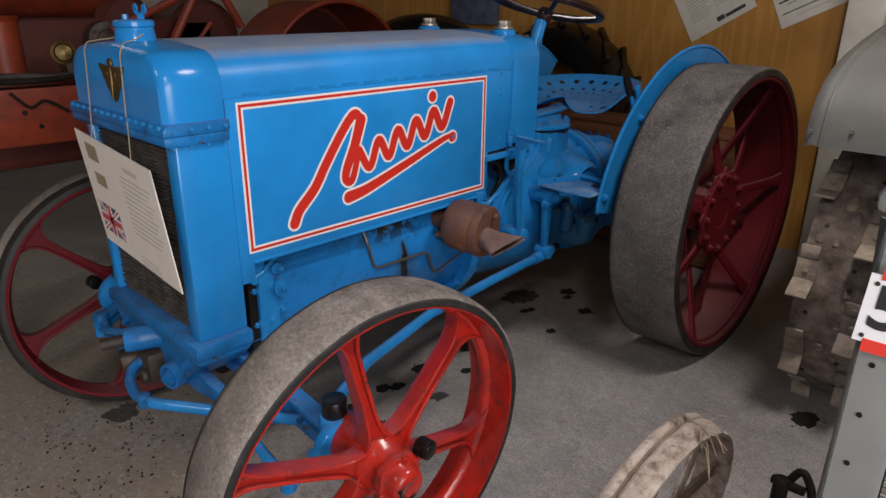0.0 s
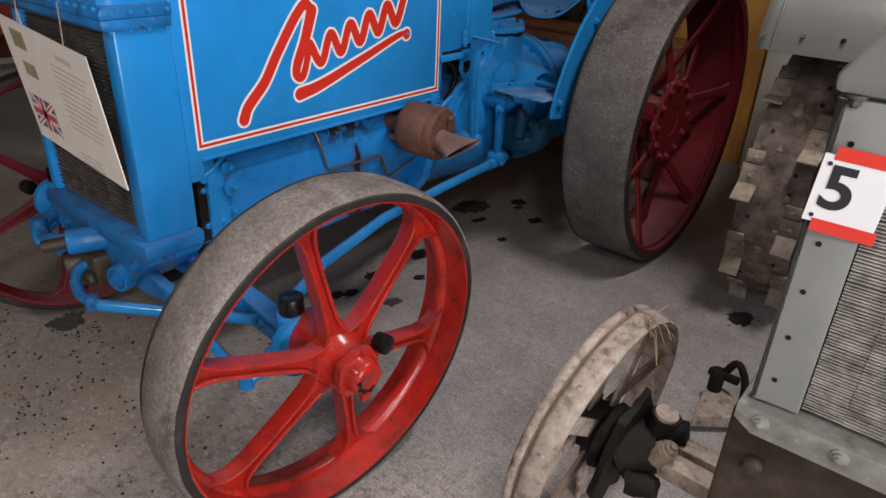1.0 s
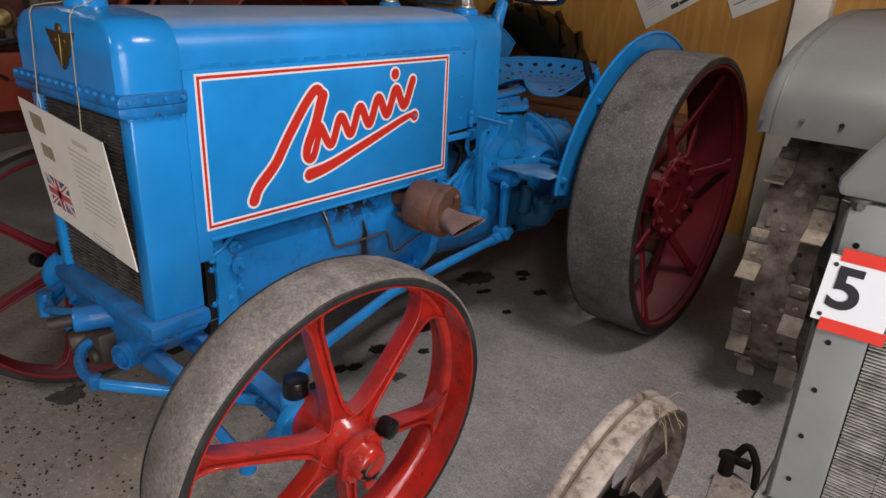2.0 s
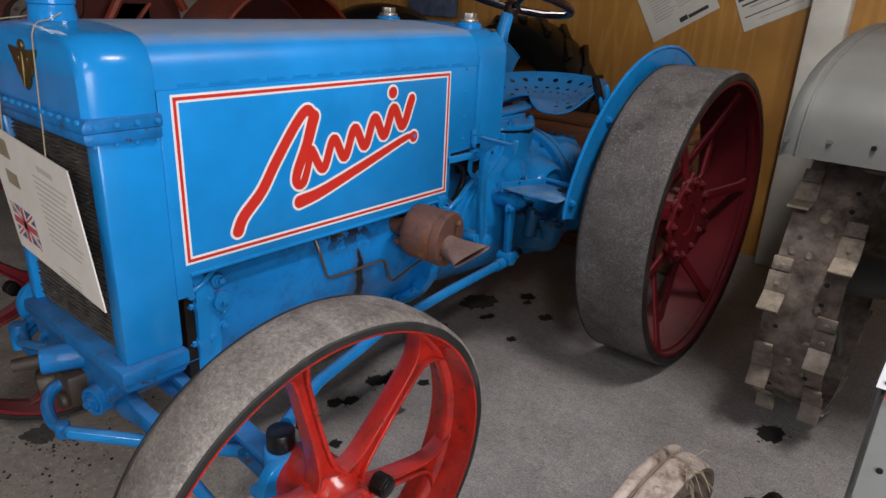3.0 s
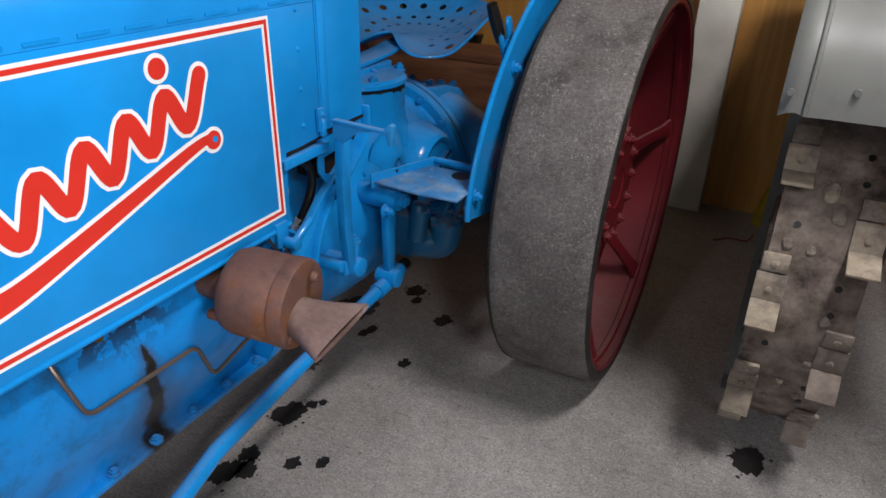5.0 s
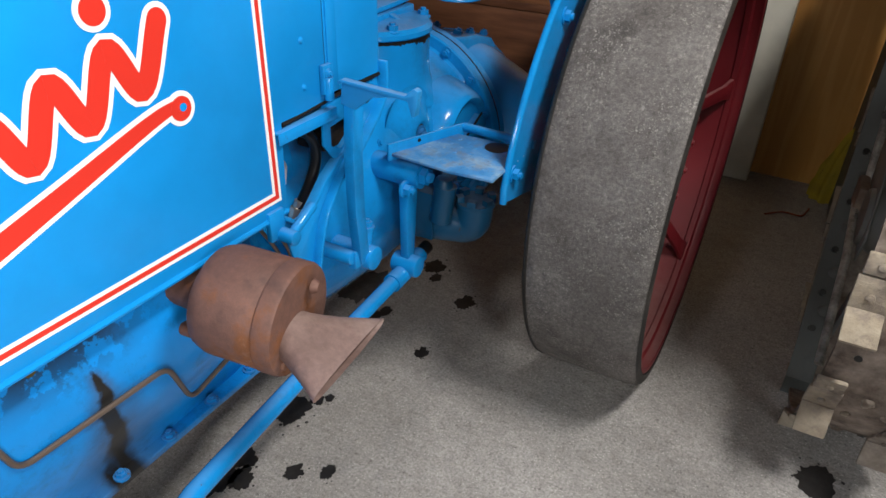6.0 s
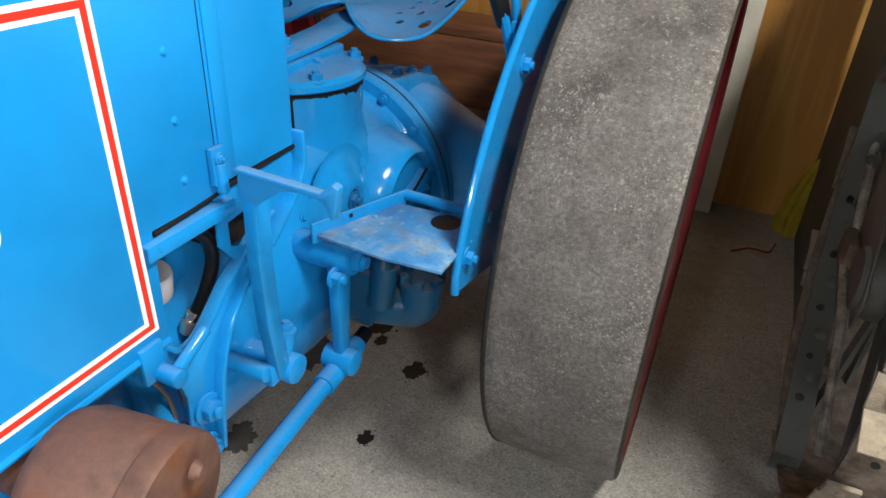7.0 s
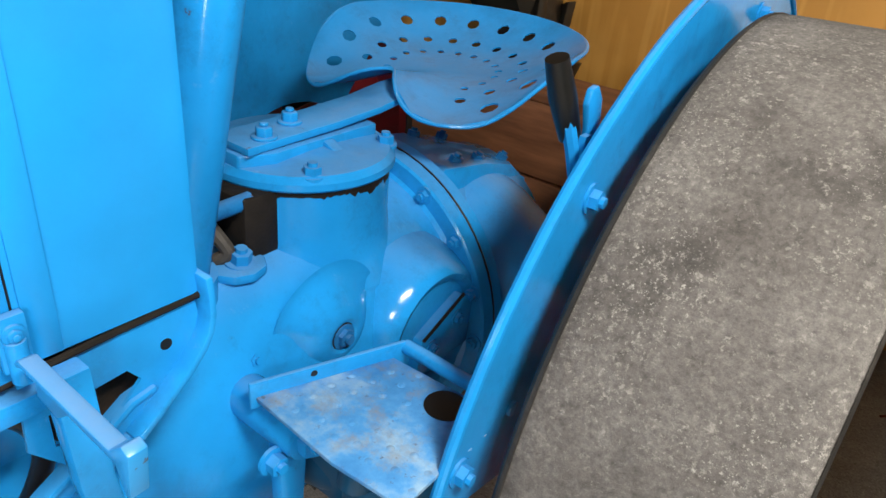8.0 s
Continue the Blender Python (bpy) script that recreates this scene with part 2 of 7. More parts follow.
M_cleat = make_cleat()
M_band = grainy("oily_rusty_band", [(0.30, (0.045, 0.033, 0.026)), (0.42, (0.15, 0.115, 0.092)), (0.56, (0.25, 0.20, 0.165)), (0.68, (0.33, 0.27, 0.22)), (0.80, (0.50, 0.43, 0.35))], 13, 0.8, fine=42, strength=0.8, dist=0.004)
M_pale = grainy("pale_rusty_rim", [(0.30, (0.05, 0.036, 0.028)), (0.40, (0.21, 0.160, 0.125)), (0.50, (0.37, 0.305, 0.255)), (0.70, (0.49, 0.42, 0.36))], 21, 0.85, fine=60, strength=0.7, dist=0.003)
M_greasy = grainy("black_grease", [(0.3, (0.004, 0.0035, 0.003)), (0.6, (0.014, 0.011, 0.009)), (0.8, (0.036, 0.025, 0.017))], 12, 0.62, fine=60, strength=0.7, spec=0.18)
M_iron = grainy("dark_iron", [(0.3, (0.035, 0.031, 0.028)), (0.7, (0.11, 0.10, 0.09))], 10, 0.65, 0.3, fine=70)
M_core = grainy("radiator_core_black", [(0.3, (0.035, 0.032, 0.029)), (0.7, (0.16, 0.142, 0.125))], 20, 0.6, 0.2, fine=120)
M_grey = paint("grey_green_paint", (0.160, 0.163, 0.150), 0.45, dust=0.08, chips=0.1, dirt=0.4)
M_lightgrey = paint("light_grey_paint", (0.25, 0.26, 0.245), 0.42, dust=0.06, chips=0.1, dirt=0.35)
M_foot = grainy("stained_grey_casting", [(0.30, (0.13, 0.09, 0.06)), (0.42, (0.25, 0.24, 0.21)), (0.58, (0.32, 0.32, 0.295)), (0.70, (0.56, 0.50, 0.40))], 14, 0.5, fine=50, strength=0.35)
M_mesh = grainy("galvanised_fins", [(0.35, (0.19, 0.175, 0.15)), (0.50, (0.36, 0.34, 0.30)), (0.65, (0.54, 0.51, 0.45))], 24, 0.55, 0.15, fine=110)
M_steel = plain("bare_steel", (0.52, 0.48, 0.42), 0.35, 0.85)
M_brass = plain("old_brass", (0.22, 0.155, 0.06), 0.42, 0.85, 0.5)
M_pipe = plain("dull_pipe", (0.20, 0.15, 0.12), 0.4, 0.7)
M_card = plain("card_paper", (0.62, 0.58, 0.52), 0.7, vary=0.1)
M_paper = plain("poster_paper", (0.70, 0.67, 0.58), 0.75, vary=0.08)
M_ink = plain("ink", (0.05, 0.045, 0.04), 0.7)
M_ink_pale = plain("pale_ink", (0.44, 0.41, 0.36), 0.7)
M_print_brown = plain("brown_print", (0.30, 0.25, 0.16), 0.7, vary=0.4)
M_flag_blue = plain("flag_blue", (0.06, 0.08, 0.16), 0.7)
M_flag_red = plain("flag_red", (0.42, 0.06, 0.08), 0.7)
M_string = plain("twine", (0.34, 0.28, 0.18), 0.9)
M_signwhite = plain("sign_board_white", (0.78, 0.79, 0.80), 0.4, vary=0.03)
M_tape = plain("red_tape", (0.72, 0.045, 0.03), 0.35, vary=0.08)
M_digit = plain("digit_black", (0.02, 0.02, 0.025), 0.5)
M_orange = paint("orange_red_paint", (0.225, 0.033, 0.012), 0.45, dust=0.1, chips=0.4, dirt=0.85, spread=0.45, grease=0.8)
# the orange paint again, with shade put into its darker colour
M_orange_shade = paint("shaded_orange_paint", (0.07, 0.013, 0.008), 0.6, dust=0.1, chips=0.2, dirt=0.6)
M_post = paint("cream_post", (0.82, 0.78, 0.67), 0.5, dirt=0.12)
M_wallpaint = paint("cream_wall", (0.62, 0.59, 0.52), 0.6, dirt=0.1)
M_ceiling = paint("dark_board_ceiling", (0.26, 0.25, 0.235), 0.8, dirt=0.2)
M_housing = paint("white_enamel", (0.70, 0.69, 0.66), 0.5, dirt=0.1)
M_crossmember = grainy("oily_brown_iron", [(0.3, (0.020, 0.014, 0.010)), (0.55, (0.055, 0.040, 0.028)), (0.8, (0.13, 0.10, 0.075))], 9, 0.5, fine=60, strength=0.5)
M_white_cap = plain("white_plastic", (0.42, 0.39, 0.41), 0.45, vary=0.1)
M_frame = paint("dark_grey_frame", (0.10, 0.105, 0.10), 0.5, dust=0.5, chips=0.4, dirt=0.6)
M_yellow = plain("yellow_cloth", (0.42, 0.30, 0.015), 0.7, vary=0.35)
M_cloth = plain("blue_white_cloth", (0.12, 0.15, 0.24), 0.8, vary=0.5)
M_oil = grainy("oil_stain", [(0.3, (0.012, 0.011, 0.011)), (0.7, (0.035, 0.032, 0.03))], 25, 0.45, fine=120, strength=0.2)
M_crumb = grainy("dry_oily_dirt", [(0.3, (0.016, 0.013, 0.010)), (0.7, (0.075, 0.062, 0.048))], 30, 0.85, fine=150)
M_oil_pale = grainy("old_oil_stain", [(0.3, (0.05, 0.047, 0.043)), (0.7, (0.10, 0.093, 0.085))], 25, 0.7, fine=120, strength=0.2)


def make_concrete():
    m, nt, b = material("concrete", 0.62)
    v = coords(nt)
    big = noise_tex(nt, 0.9, 6, 0.6, v)
    mid = noise_tex(nt, 6.0, 8, 0.7, v)
    fine = noise_tex(nt, 140.0, 5, 0.78, v)
    col = ramp(nt, big, [(0.3, (0.300, 0.282, 0.268)), (0.7, (0.432, 0.406, 0.386))])
    col = mix(nt, 0.6, col, ramp(nt, mid, [(0.3, g(0.6)), (0.7, g(1.12))]), "MULTIPLY")
    col = mix(nt, 0.68, col, ramp(nt, fine, [(0.36, g(0.36)), (0.50, g(0.95)), (0.64, g(1.42))]), "MULTIPLY")
    col = mix(nt, 0.35, col, ramp(nt, noise_tex(nt, 27.0, 9, 0.8, v), [(0.34, g(0.5)), (0.62, g(1.2))]), "MULTIPLY")
    scuff = ramp(nt, noise_tex(nt, 3.4, 9, 0.75, v), [(0.55, g(0)), (0.70, g(0.45))])
    col = mix(nt, scuff, col, (0.145, 0.138, 0.132))
    # stray pale stones ground flat in the surface
    vo = node(nt, "ShaderNodeTexVoronoi", Scale=120.0, Randomness=1.0)
    nt.links.new(v, vo.inputs["Vector"])
    speck = ramp(nt, vo.outputs["Distance"], [(0.14, g(0.8)), (0.24, g(0))])
    some = ramp(nt, noise_tex(nt, 38.0, 5, 0.7, v), [(0.42, g(0)), (0.54, g(1))])
    col = mix(nt, mix(nt, 1.0, speck, some, "MULTIPLY"), col, (0.64, 0.61, 0.57))
    pits = ramp(nt, noise_tex(nt, 75.0, 5, 0.8, v), [(0.34, g(0.8)), (0.44, g(0))])
    col = mix(nt, pits, col, (0.06, 0.056, 0.05))
    # dragged scuffs, pale and dark
    lay = nt.nodes.new("ShaderNodeMapping")
    lay.inputs["Rotation"].default_value = (0, 0, 0.6)
    lay.inputs["Scale"].default_value = (1.0, 3.2, 1.0)
    nt.links.new(v, lay.inputs["Vector"])
    drag = noise_tex(nt, 9.0, 9, 0.78, lay.outputs[0])
    col = mix(nt, ramp(nt, drag, [(0.58, g(0)), (0.66, g(0.5))]), col, (0.50, 0.47, 0.45))
    col = mix(nt, ramp(nt, drag, [(0.33, g(0.6)), (0.42, g(0))]), col, (0.13, 0.122, 0.115))
    soil = ramp(nt, noise_tex(nt, 2.2, 7, 0.65, v), [(0.30, g(0.1)), (0.58, g(0.9))])
    # coarse, worn patch with open aggregate in front of the tractor
    sep = nt.nodes.new("ShaderNodeSeparateXYZ")
    nt.links.new(v, sep.inputs[0])
    near = ramp(nt, sep.outputs["Y"], [(0.0, g(1)), (0.45, g(0.25))])
    grit = ramp(nt, noise_tex(nt, 30.0, 7, 0.76, v), [(0.50, g(0)), (0.60, g(0.9))])
    col = mix(nt, mix(nt, 1.0, near, grit, "MULTIPLY"), col, (0.110, 0.096, 0.078))
    side = ramp(nt, sep.outputs["X"], [(0.0, g(1)), (0.6, g(0.15))])
    dirty = mix(nt, 1.0, mix(nt, 1.0, near, side, "MULTIPLY"), soil, "MULTIPLY")
    col = mix(nt, dirty, col, (0.285, 0.240, 0.188))
    pale = ramp(nt, noise_tex(nt, 52.0, 6, 0.75, v), [(0.56, g(0)), (0.63, g(0.85))])
    col = mix(nt, mix(nt, 1.0, near, pale, "MULTIPLY"), col, (0.50, 0.455, 0.39))
    nt.links.new(col, b.inputs["Base Color"])
    nt.links.new(ramp(nt, mid, [(0.3, g(0.42)), (0.7, g(0.72))]), b.inputs["Roughness"])
    bump(nt, b, fine, 0.5, 0.003)
    return m


def make_plywood():
    m, nt, b = material("varnished_plywood", 0.42)
    mp = node(nt, "ShaderNodeMapping")
    mp.inputs["Scale"].default_value = (2.6, 1.0, 0.16)
    nt.links.new(coords(nt), mp.inputs["Vector"])
    w = noise_tex(nt, 2.6, 3, 0.5, mp.outputs[0])
    rings = nt.nodes.new("ShaderNodeMath")
    rings.operation = "SINE"
    k = nt.nodes.new("ShaderNodeMath")
    k.operation = "MULTIPLY"
    k.inputs[1].default_value = 42.0
    nt.links.new(w, k.inputs[0])
    nt.links.new(k.outputs[0], rings.inputs[0])
    col = ramp(nt, rings.outputs[0], [(0.0, (0.50, 0.235, 0.048)), (0.55, (0.545, 0.265, 0.058)), (1.0, (0.575, 0.29, 0.068))])
    cloud = noise_tex(nt, 3.0, 6, 0.6)
    col = mix(nt, 0.6, col, ramp(nt, cloud, [(0.3, g(0.7)), (0.7, g(1.05))]), "MULTIPLY")
    vo = node(nt, "ShaderNodeTexVoronoi", Scale=1.7)
    nt.links.new(coords(nt), vo.inputs["Vector"])
    col = mix(nt, ramp(nt, vo.outputs["Distance"], [(0.035, g(0.85)), (0.07, g(0))]), col, (0.12, 0.045, 0.012))
    nt.links.new(col, b.inputs["Base Color"])
    bump(nt, b, w, 0.05, 0.002)
    return m


def make_wood():
    m, nt, b = material("brown_timber", 0.6)
    mp = node(nt, "ShaderNodeMapping")
    mp.inputs["Scale"].default_value = (1.0, 6.0, 9.0)
    nt.links.new(coords(nt), mp.inputs["Vector"])
    col = ramp(nt, noise_tex(nt, 3.0, 7, 0.65, mp.outputs[0]), [(0.3, (0.10, 0.035, 0.015)), (0.7, (0.25, 0.10, 0.045))])
    nt.links.new(col, b.inputs["Base Color"])
    return m


M_concrete, M_ply, M_wood = make_concrete(), make_plywood(), make_wood()


# ---- mesh helpers ----
def add_box(bm, x0, x1, y0, y1, z0, z1, m=None):
    r = bmesh.ops.create_cube(bm, size=1, matrix=(m or Matrix()) @ Matrix.LocRotScale(((x0 + x1) / 2, (y0 + y1) / 2, (z0 + z1) / 2), None, (x1 - x0, y1 - y0, z1 - z0)))
    return r["verts"]


def turn_to(a, b):
    d = Vector(b) - Vector(a)
    return Matrix.Translation(a) @ d.to_track_quat("Z", "Y").to_matrix().to_4x4(), d.length


def add_cyl(bm, a, b, r, r2=None, n=20):
    m, h = turn_to(a, b)
    bmesh.ops.create_cone(bm, cap_ends=True, segments=n, radius1=r, radius2=r if r2 is None else r2, depth=h, matrix=m @ Matrix.Translation((0, 0, h / 2)))


def add_lathe(bm, prof, a, axis, n=40, closed=False, arc=(0, 360)):
    """Turns (radius, height) pairs about the axis through a."""
    m = Matrix.Translation(a) @ Vector(axis).to_track_quat("Z", "Y").to_matrix().to_4x4()
    whole = abs(arc[1] - arc[0]) >= 360
    steps = n if whole else n + 1
    rings = []
    for i in range(steps):
        t = radians(arc[0] + (arc[1] - arc[0]) * i / n)
        rings.append([bm.verts.new(m @ Vector((r * math.cos(t), r * math.sin(t), h))) for r, h in prof])
    k = len(prof)
    for i in range(n if whole else n):
        p, q = rings[i], rings[(i + 1) % steps]
        for j in range(k if closed else k - 1):
            f = [p[j], q[j], q[(j + 1) % k], p[(j + 1) % k]]
            try:
                bm.faces.new(f)
            except ValueError:
                pass


def add_tube(bm, pts, r, n=8, close=False, radii=None):
    pts = [Vector(p) for p in pts]
    last = None
    rings = []
    for i, p in enumerate(pts):
        if close:
            d = pts[(i + 1) % len(pts)] - pts[i - 1]
        else:
            d = pts[min(i + 1, len(pts) - 1)] - pts[max(i - 1, 0)]
        d.normalize()
        u = (last - d * last.dot(d)) if last else d.orthogonal()
        u.normalize()
        last = u
        v = d.cross(u)
        rr = radii[i] if radii else r
        rings.append([bm.verts.new(p + rr * (math.cos(2 * math.pi * j / n) * u + math.sin(2 * math.pi * j / n) * v)) for j in range(n)])
    for i in range(len(rings) if close else len(rings) - 1):
        p, q = rings[i], rings[(i + 1) % len(rings)]
        for j in range(n):
            bm.faces.new([p[j], p[(j + 1) % n], q[(j + 1) % n], q[j]])
    if not close:
        bm.faces.new(rings[0][::-1])
        bm.faces.new(rings[-1])


def curve3(pts, n=6):
    """A smooth line through points in space."""
    pts = [Vector(p) for p in pts]
    ext = [2 * pts[0] - pts[1]] + pts + [2 * pts[-1] - pts[-2]]
    out = []
    for a, b, c, d in zip(ext, ext[1:], ext[2:], ext[3:]):
        for i in range(n):
            t = i / n
            out.append(0.5 * (2 * b + (c - a) * t + (2 * a - 5 * b + 4 * c - d) * t * t + (3 * b - a - 3 * c + d) * t ** 3))
    return out + [pts[-1]]


def bend(pts, r=0.03, n=5):
    """A bent line with its corners rounded."""
    pts = [Vector(p) for p in pts]
    out = [pts[0]]
    for a, b, c in zip(pts, pts[1:], pts[2:]):
        k = min(r, (a - b).length / 2.1, (c - b).length / 2.1)
        p, q = b + (a - b).normalized() * k, b + (c - b).normalized() * k
        for i in range(n + 1):
            t = i / n
            out.append(p * (1 - t) ** 2 + b * 2 * t * (1 - t) + q * t * t)
    return out + [pts[-1]]


def add_prism(bm, poly, axis, d0, d1, m=None):
    """A flat outline pushed along an axis: x takes (y, z), y takes (x, z), z takes (x, y)."""
    place = {"x": lambda p, d: (d, p[0], p[1]), "y": lambda p, d: (p[0], d, p[1]), "z": lambda p, d: (p[0], p[1], d)}[axis]
    m = m or Matrix()
    a = [bm.verts.new(m @ Vector(place(p, d0))) for p in poly]
    b = [bm.verts.new(m @ Vector(place(p, d1))) for p in poly]
    bm.faces.new(a)
    bm.faces.new(b)
    for i in range(len(poly)):
        bm.faces.new([a[i], a[(i + 1) % len(a)], b[(i + 1) % len(a)], b[i]])


def add_bolt(bm, at, way, r=0.011, h=0.012, washer=True):
    at, way = Vector(at), Vector(way).normalized()
    if washer:
        add_cyl(bm, at - way * 0.002, at + way * 0.003, r * 1.45, n=14)
    add_cyl(bm, at, at + way * h, r, n=6)
    add_cyl(bm, at + way * h, at + way * (h + r * 0.45), r * 0.55, n=8)


def finish(bm, bevel=0.0, segs=2, sharp=35):
    bmesh.ops.remove_doubles(bm, verts=bm.verts, dist=1e-6)
    bmesh.ops.recalc_face_normals(bm, faces=bm.faces)
    if bevel:
        edges = [e for e in bm.edges if len(e.link_faces) == 2 and e.calc_face_angle() > radians(30)]
        bmesh.ops.bevel(bm, geom=edges, offset=bevel, segments=segs, profile=0.5, affect="EDGES", clamp_overlap=True)
    for f in bm.faces:
        f.smooth = True
    for e in bm.edges:
        e.smooth = len(e.link_faces) == 2 and e.calc_face_angle() < radians(sharp)
    return bm


def part(name, bm, mat, parent=None, label="", bevel=0.0, segs=2, sharp=35, m=None):
    finish(bm, bevel, segs, sharp)
    me = bpy.data.meshes.new(name)
    bm.to_mesh(me)
    bm.free()
    me.materials.append(mat)
    ob = new(name, me)
    if parent:
        ob.parent = parent
    if m is not None:
        ob.matrix_basis = m
    return tagged(ob, label) if label else ob


def again(name, ob, parent, m):
    """One more part on the same mesh."""
    o = new(name, ob.data)
    o.parent = parent
    o.matrix_basis = m
    return o


def thing(name, label, category, group="", at=(0, 0, 0)):
    e = new(name)
    e.empty_display_size = 0.1
    e.location = at
    return tagged(e, label, category, group)


def B():
    return bmesh.new()


# ---- the shed ----
def room():
    bm = B()
    add_box(bm, -5, 5, -5, 3.49, -0.1, 0)
    tagged(part("floor", bm, M_concrete), "grey worn concrete floor with oil drips", "floor", kind="structure")
    bm = B()
    add_box(bm, -5, 5, 3.49, 3.56, 0, 2.75)
    tagged(part("wall_north", bm, M_ply), "orange varnished plywood wall with knots", "wall", kind="structure")
    for name, box in (("wall_west", (-5.1, -5, -5, 3.56, 0, 2.75)), ("wall_south", (-5.1, 5.1, -5.1, -5, 0, 2.75))):
        bm = B()
        add_box(bm, *box)
        tagged(part(name, bm, M_wallpaint), "plain cream painted wall", "wall", kind="structure")
    y0, y1, z0, z1 = WINDOW
    bm = B()
    for box in ((-5, y0, 0, 2.75), (y1, 3.56, 0, 2.75), (y0, y1, 0, z0), (y0, y1, z1, 2.75)):
        add_box(bm, 5, 5.1, *box)
    tagged(part("wall_east", bm, M_wallpaint), "plain cream painted wall with an added window opening", "wall", kind="structure")
    bm = B()
    for box in ((y0, y0 + 0.06, z0, z1), (y1 - 0.06, y1, z0, z1), (y0, y1, z0, z0 + 0.06), (y0, y1, z1 - 0.06, z1), ((y0 + y1) / 2 - 0.03, (y0 + y1) / 2 + 0.03, z0, z1)):
        add_box(bm, 5.03, 5.08, *box)
    tagged(part("window_1", bm, M_post), "cream frame of the added window", "window", kind="structure")
    bm = B()
    add_box(bm, -5.1, 5.1, -5.1, 3.56, 2.75, 2.85)
    tagged(part("ceiling", bm, M_ceiling), "plain dull grey board ceiling", "ceiling", kind="structure")
    bm = B()
    add_box(bm, 0.685, 0.865, 3.36, 3.486, 0, 2.745)
    tagged(part("post", bm, M_post, bevel=0.006), "cream painted square timber post against the plywood", "post", kind="structure")
    for x, y, z, _ in LAMPS:
        t = thing("ceiling_light", "white fluorescent tube light on the ceiling", "light", "ceiling lights", (x, y, 2.745))
        bm = B()
        add_box(bm, -0.14, 0.14, -0.34, 0.34, -0.06, 0)
        part("housing", bm, M_housing, t, bevel=0.008)


# ---- blue tractor ----
def bolts(name, tractor_part, n, r, c, axis, br=0.009, h=0.01, a0=0.0, a1=360.0, mat=None):
    """A ring of bolts, each a part, on one mesh."""
    m = Matrix.Translation(c) @ Vector(axis).to_track_quat("Z", "Y").to_matrix().to_4x4()
    first = None
    for i in range(n):
        t = a0 + (a1 - a0) * i / (n if a1 - a0 >= 360 else max(1, n - 1))
        mm = m @ pose(0, 0, 0, 0, 0, t) @ pose(r, 0, 0, 0, 0, 17.0 * i)
        if first is None:
            bm = B()
            add_bolt(bm, (0, 0, 0), (0, 0, 1), br, h)
            first = part(name, bm, mat or M_blue, tractor_part, m=mm)
        else:
            again(name, first, tractor_part, mm)


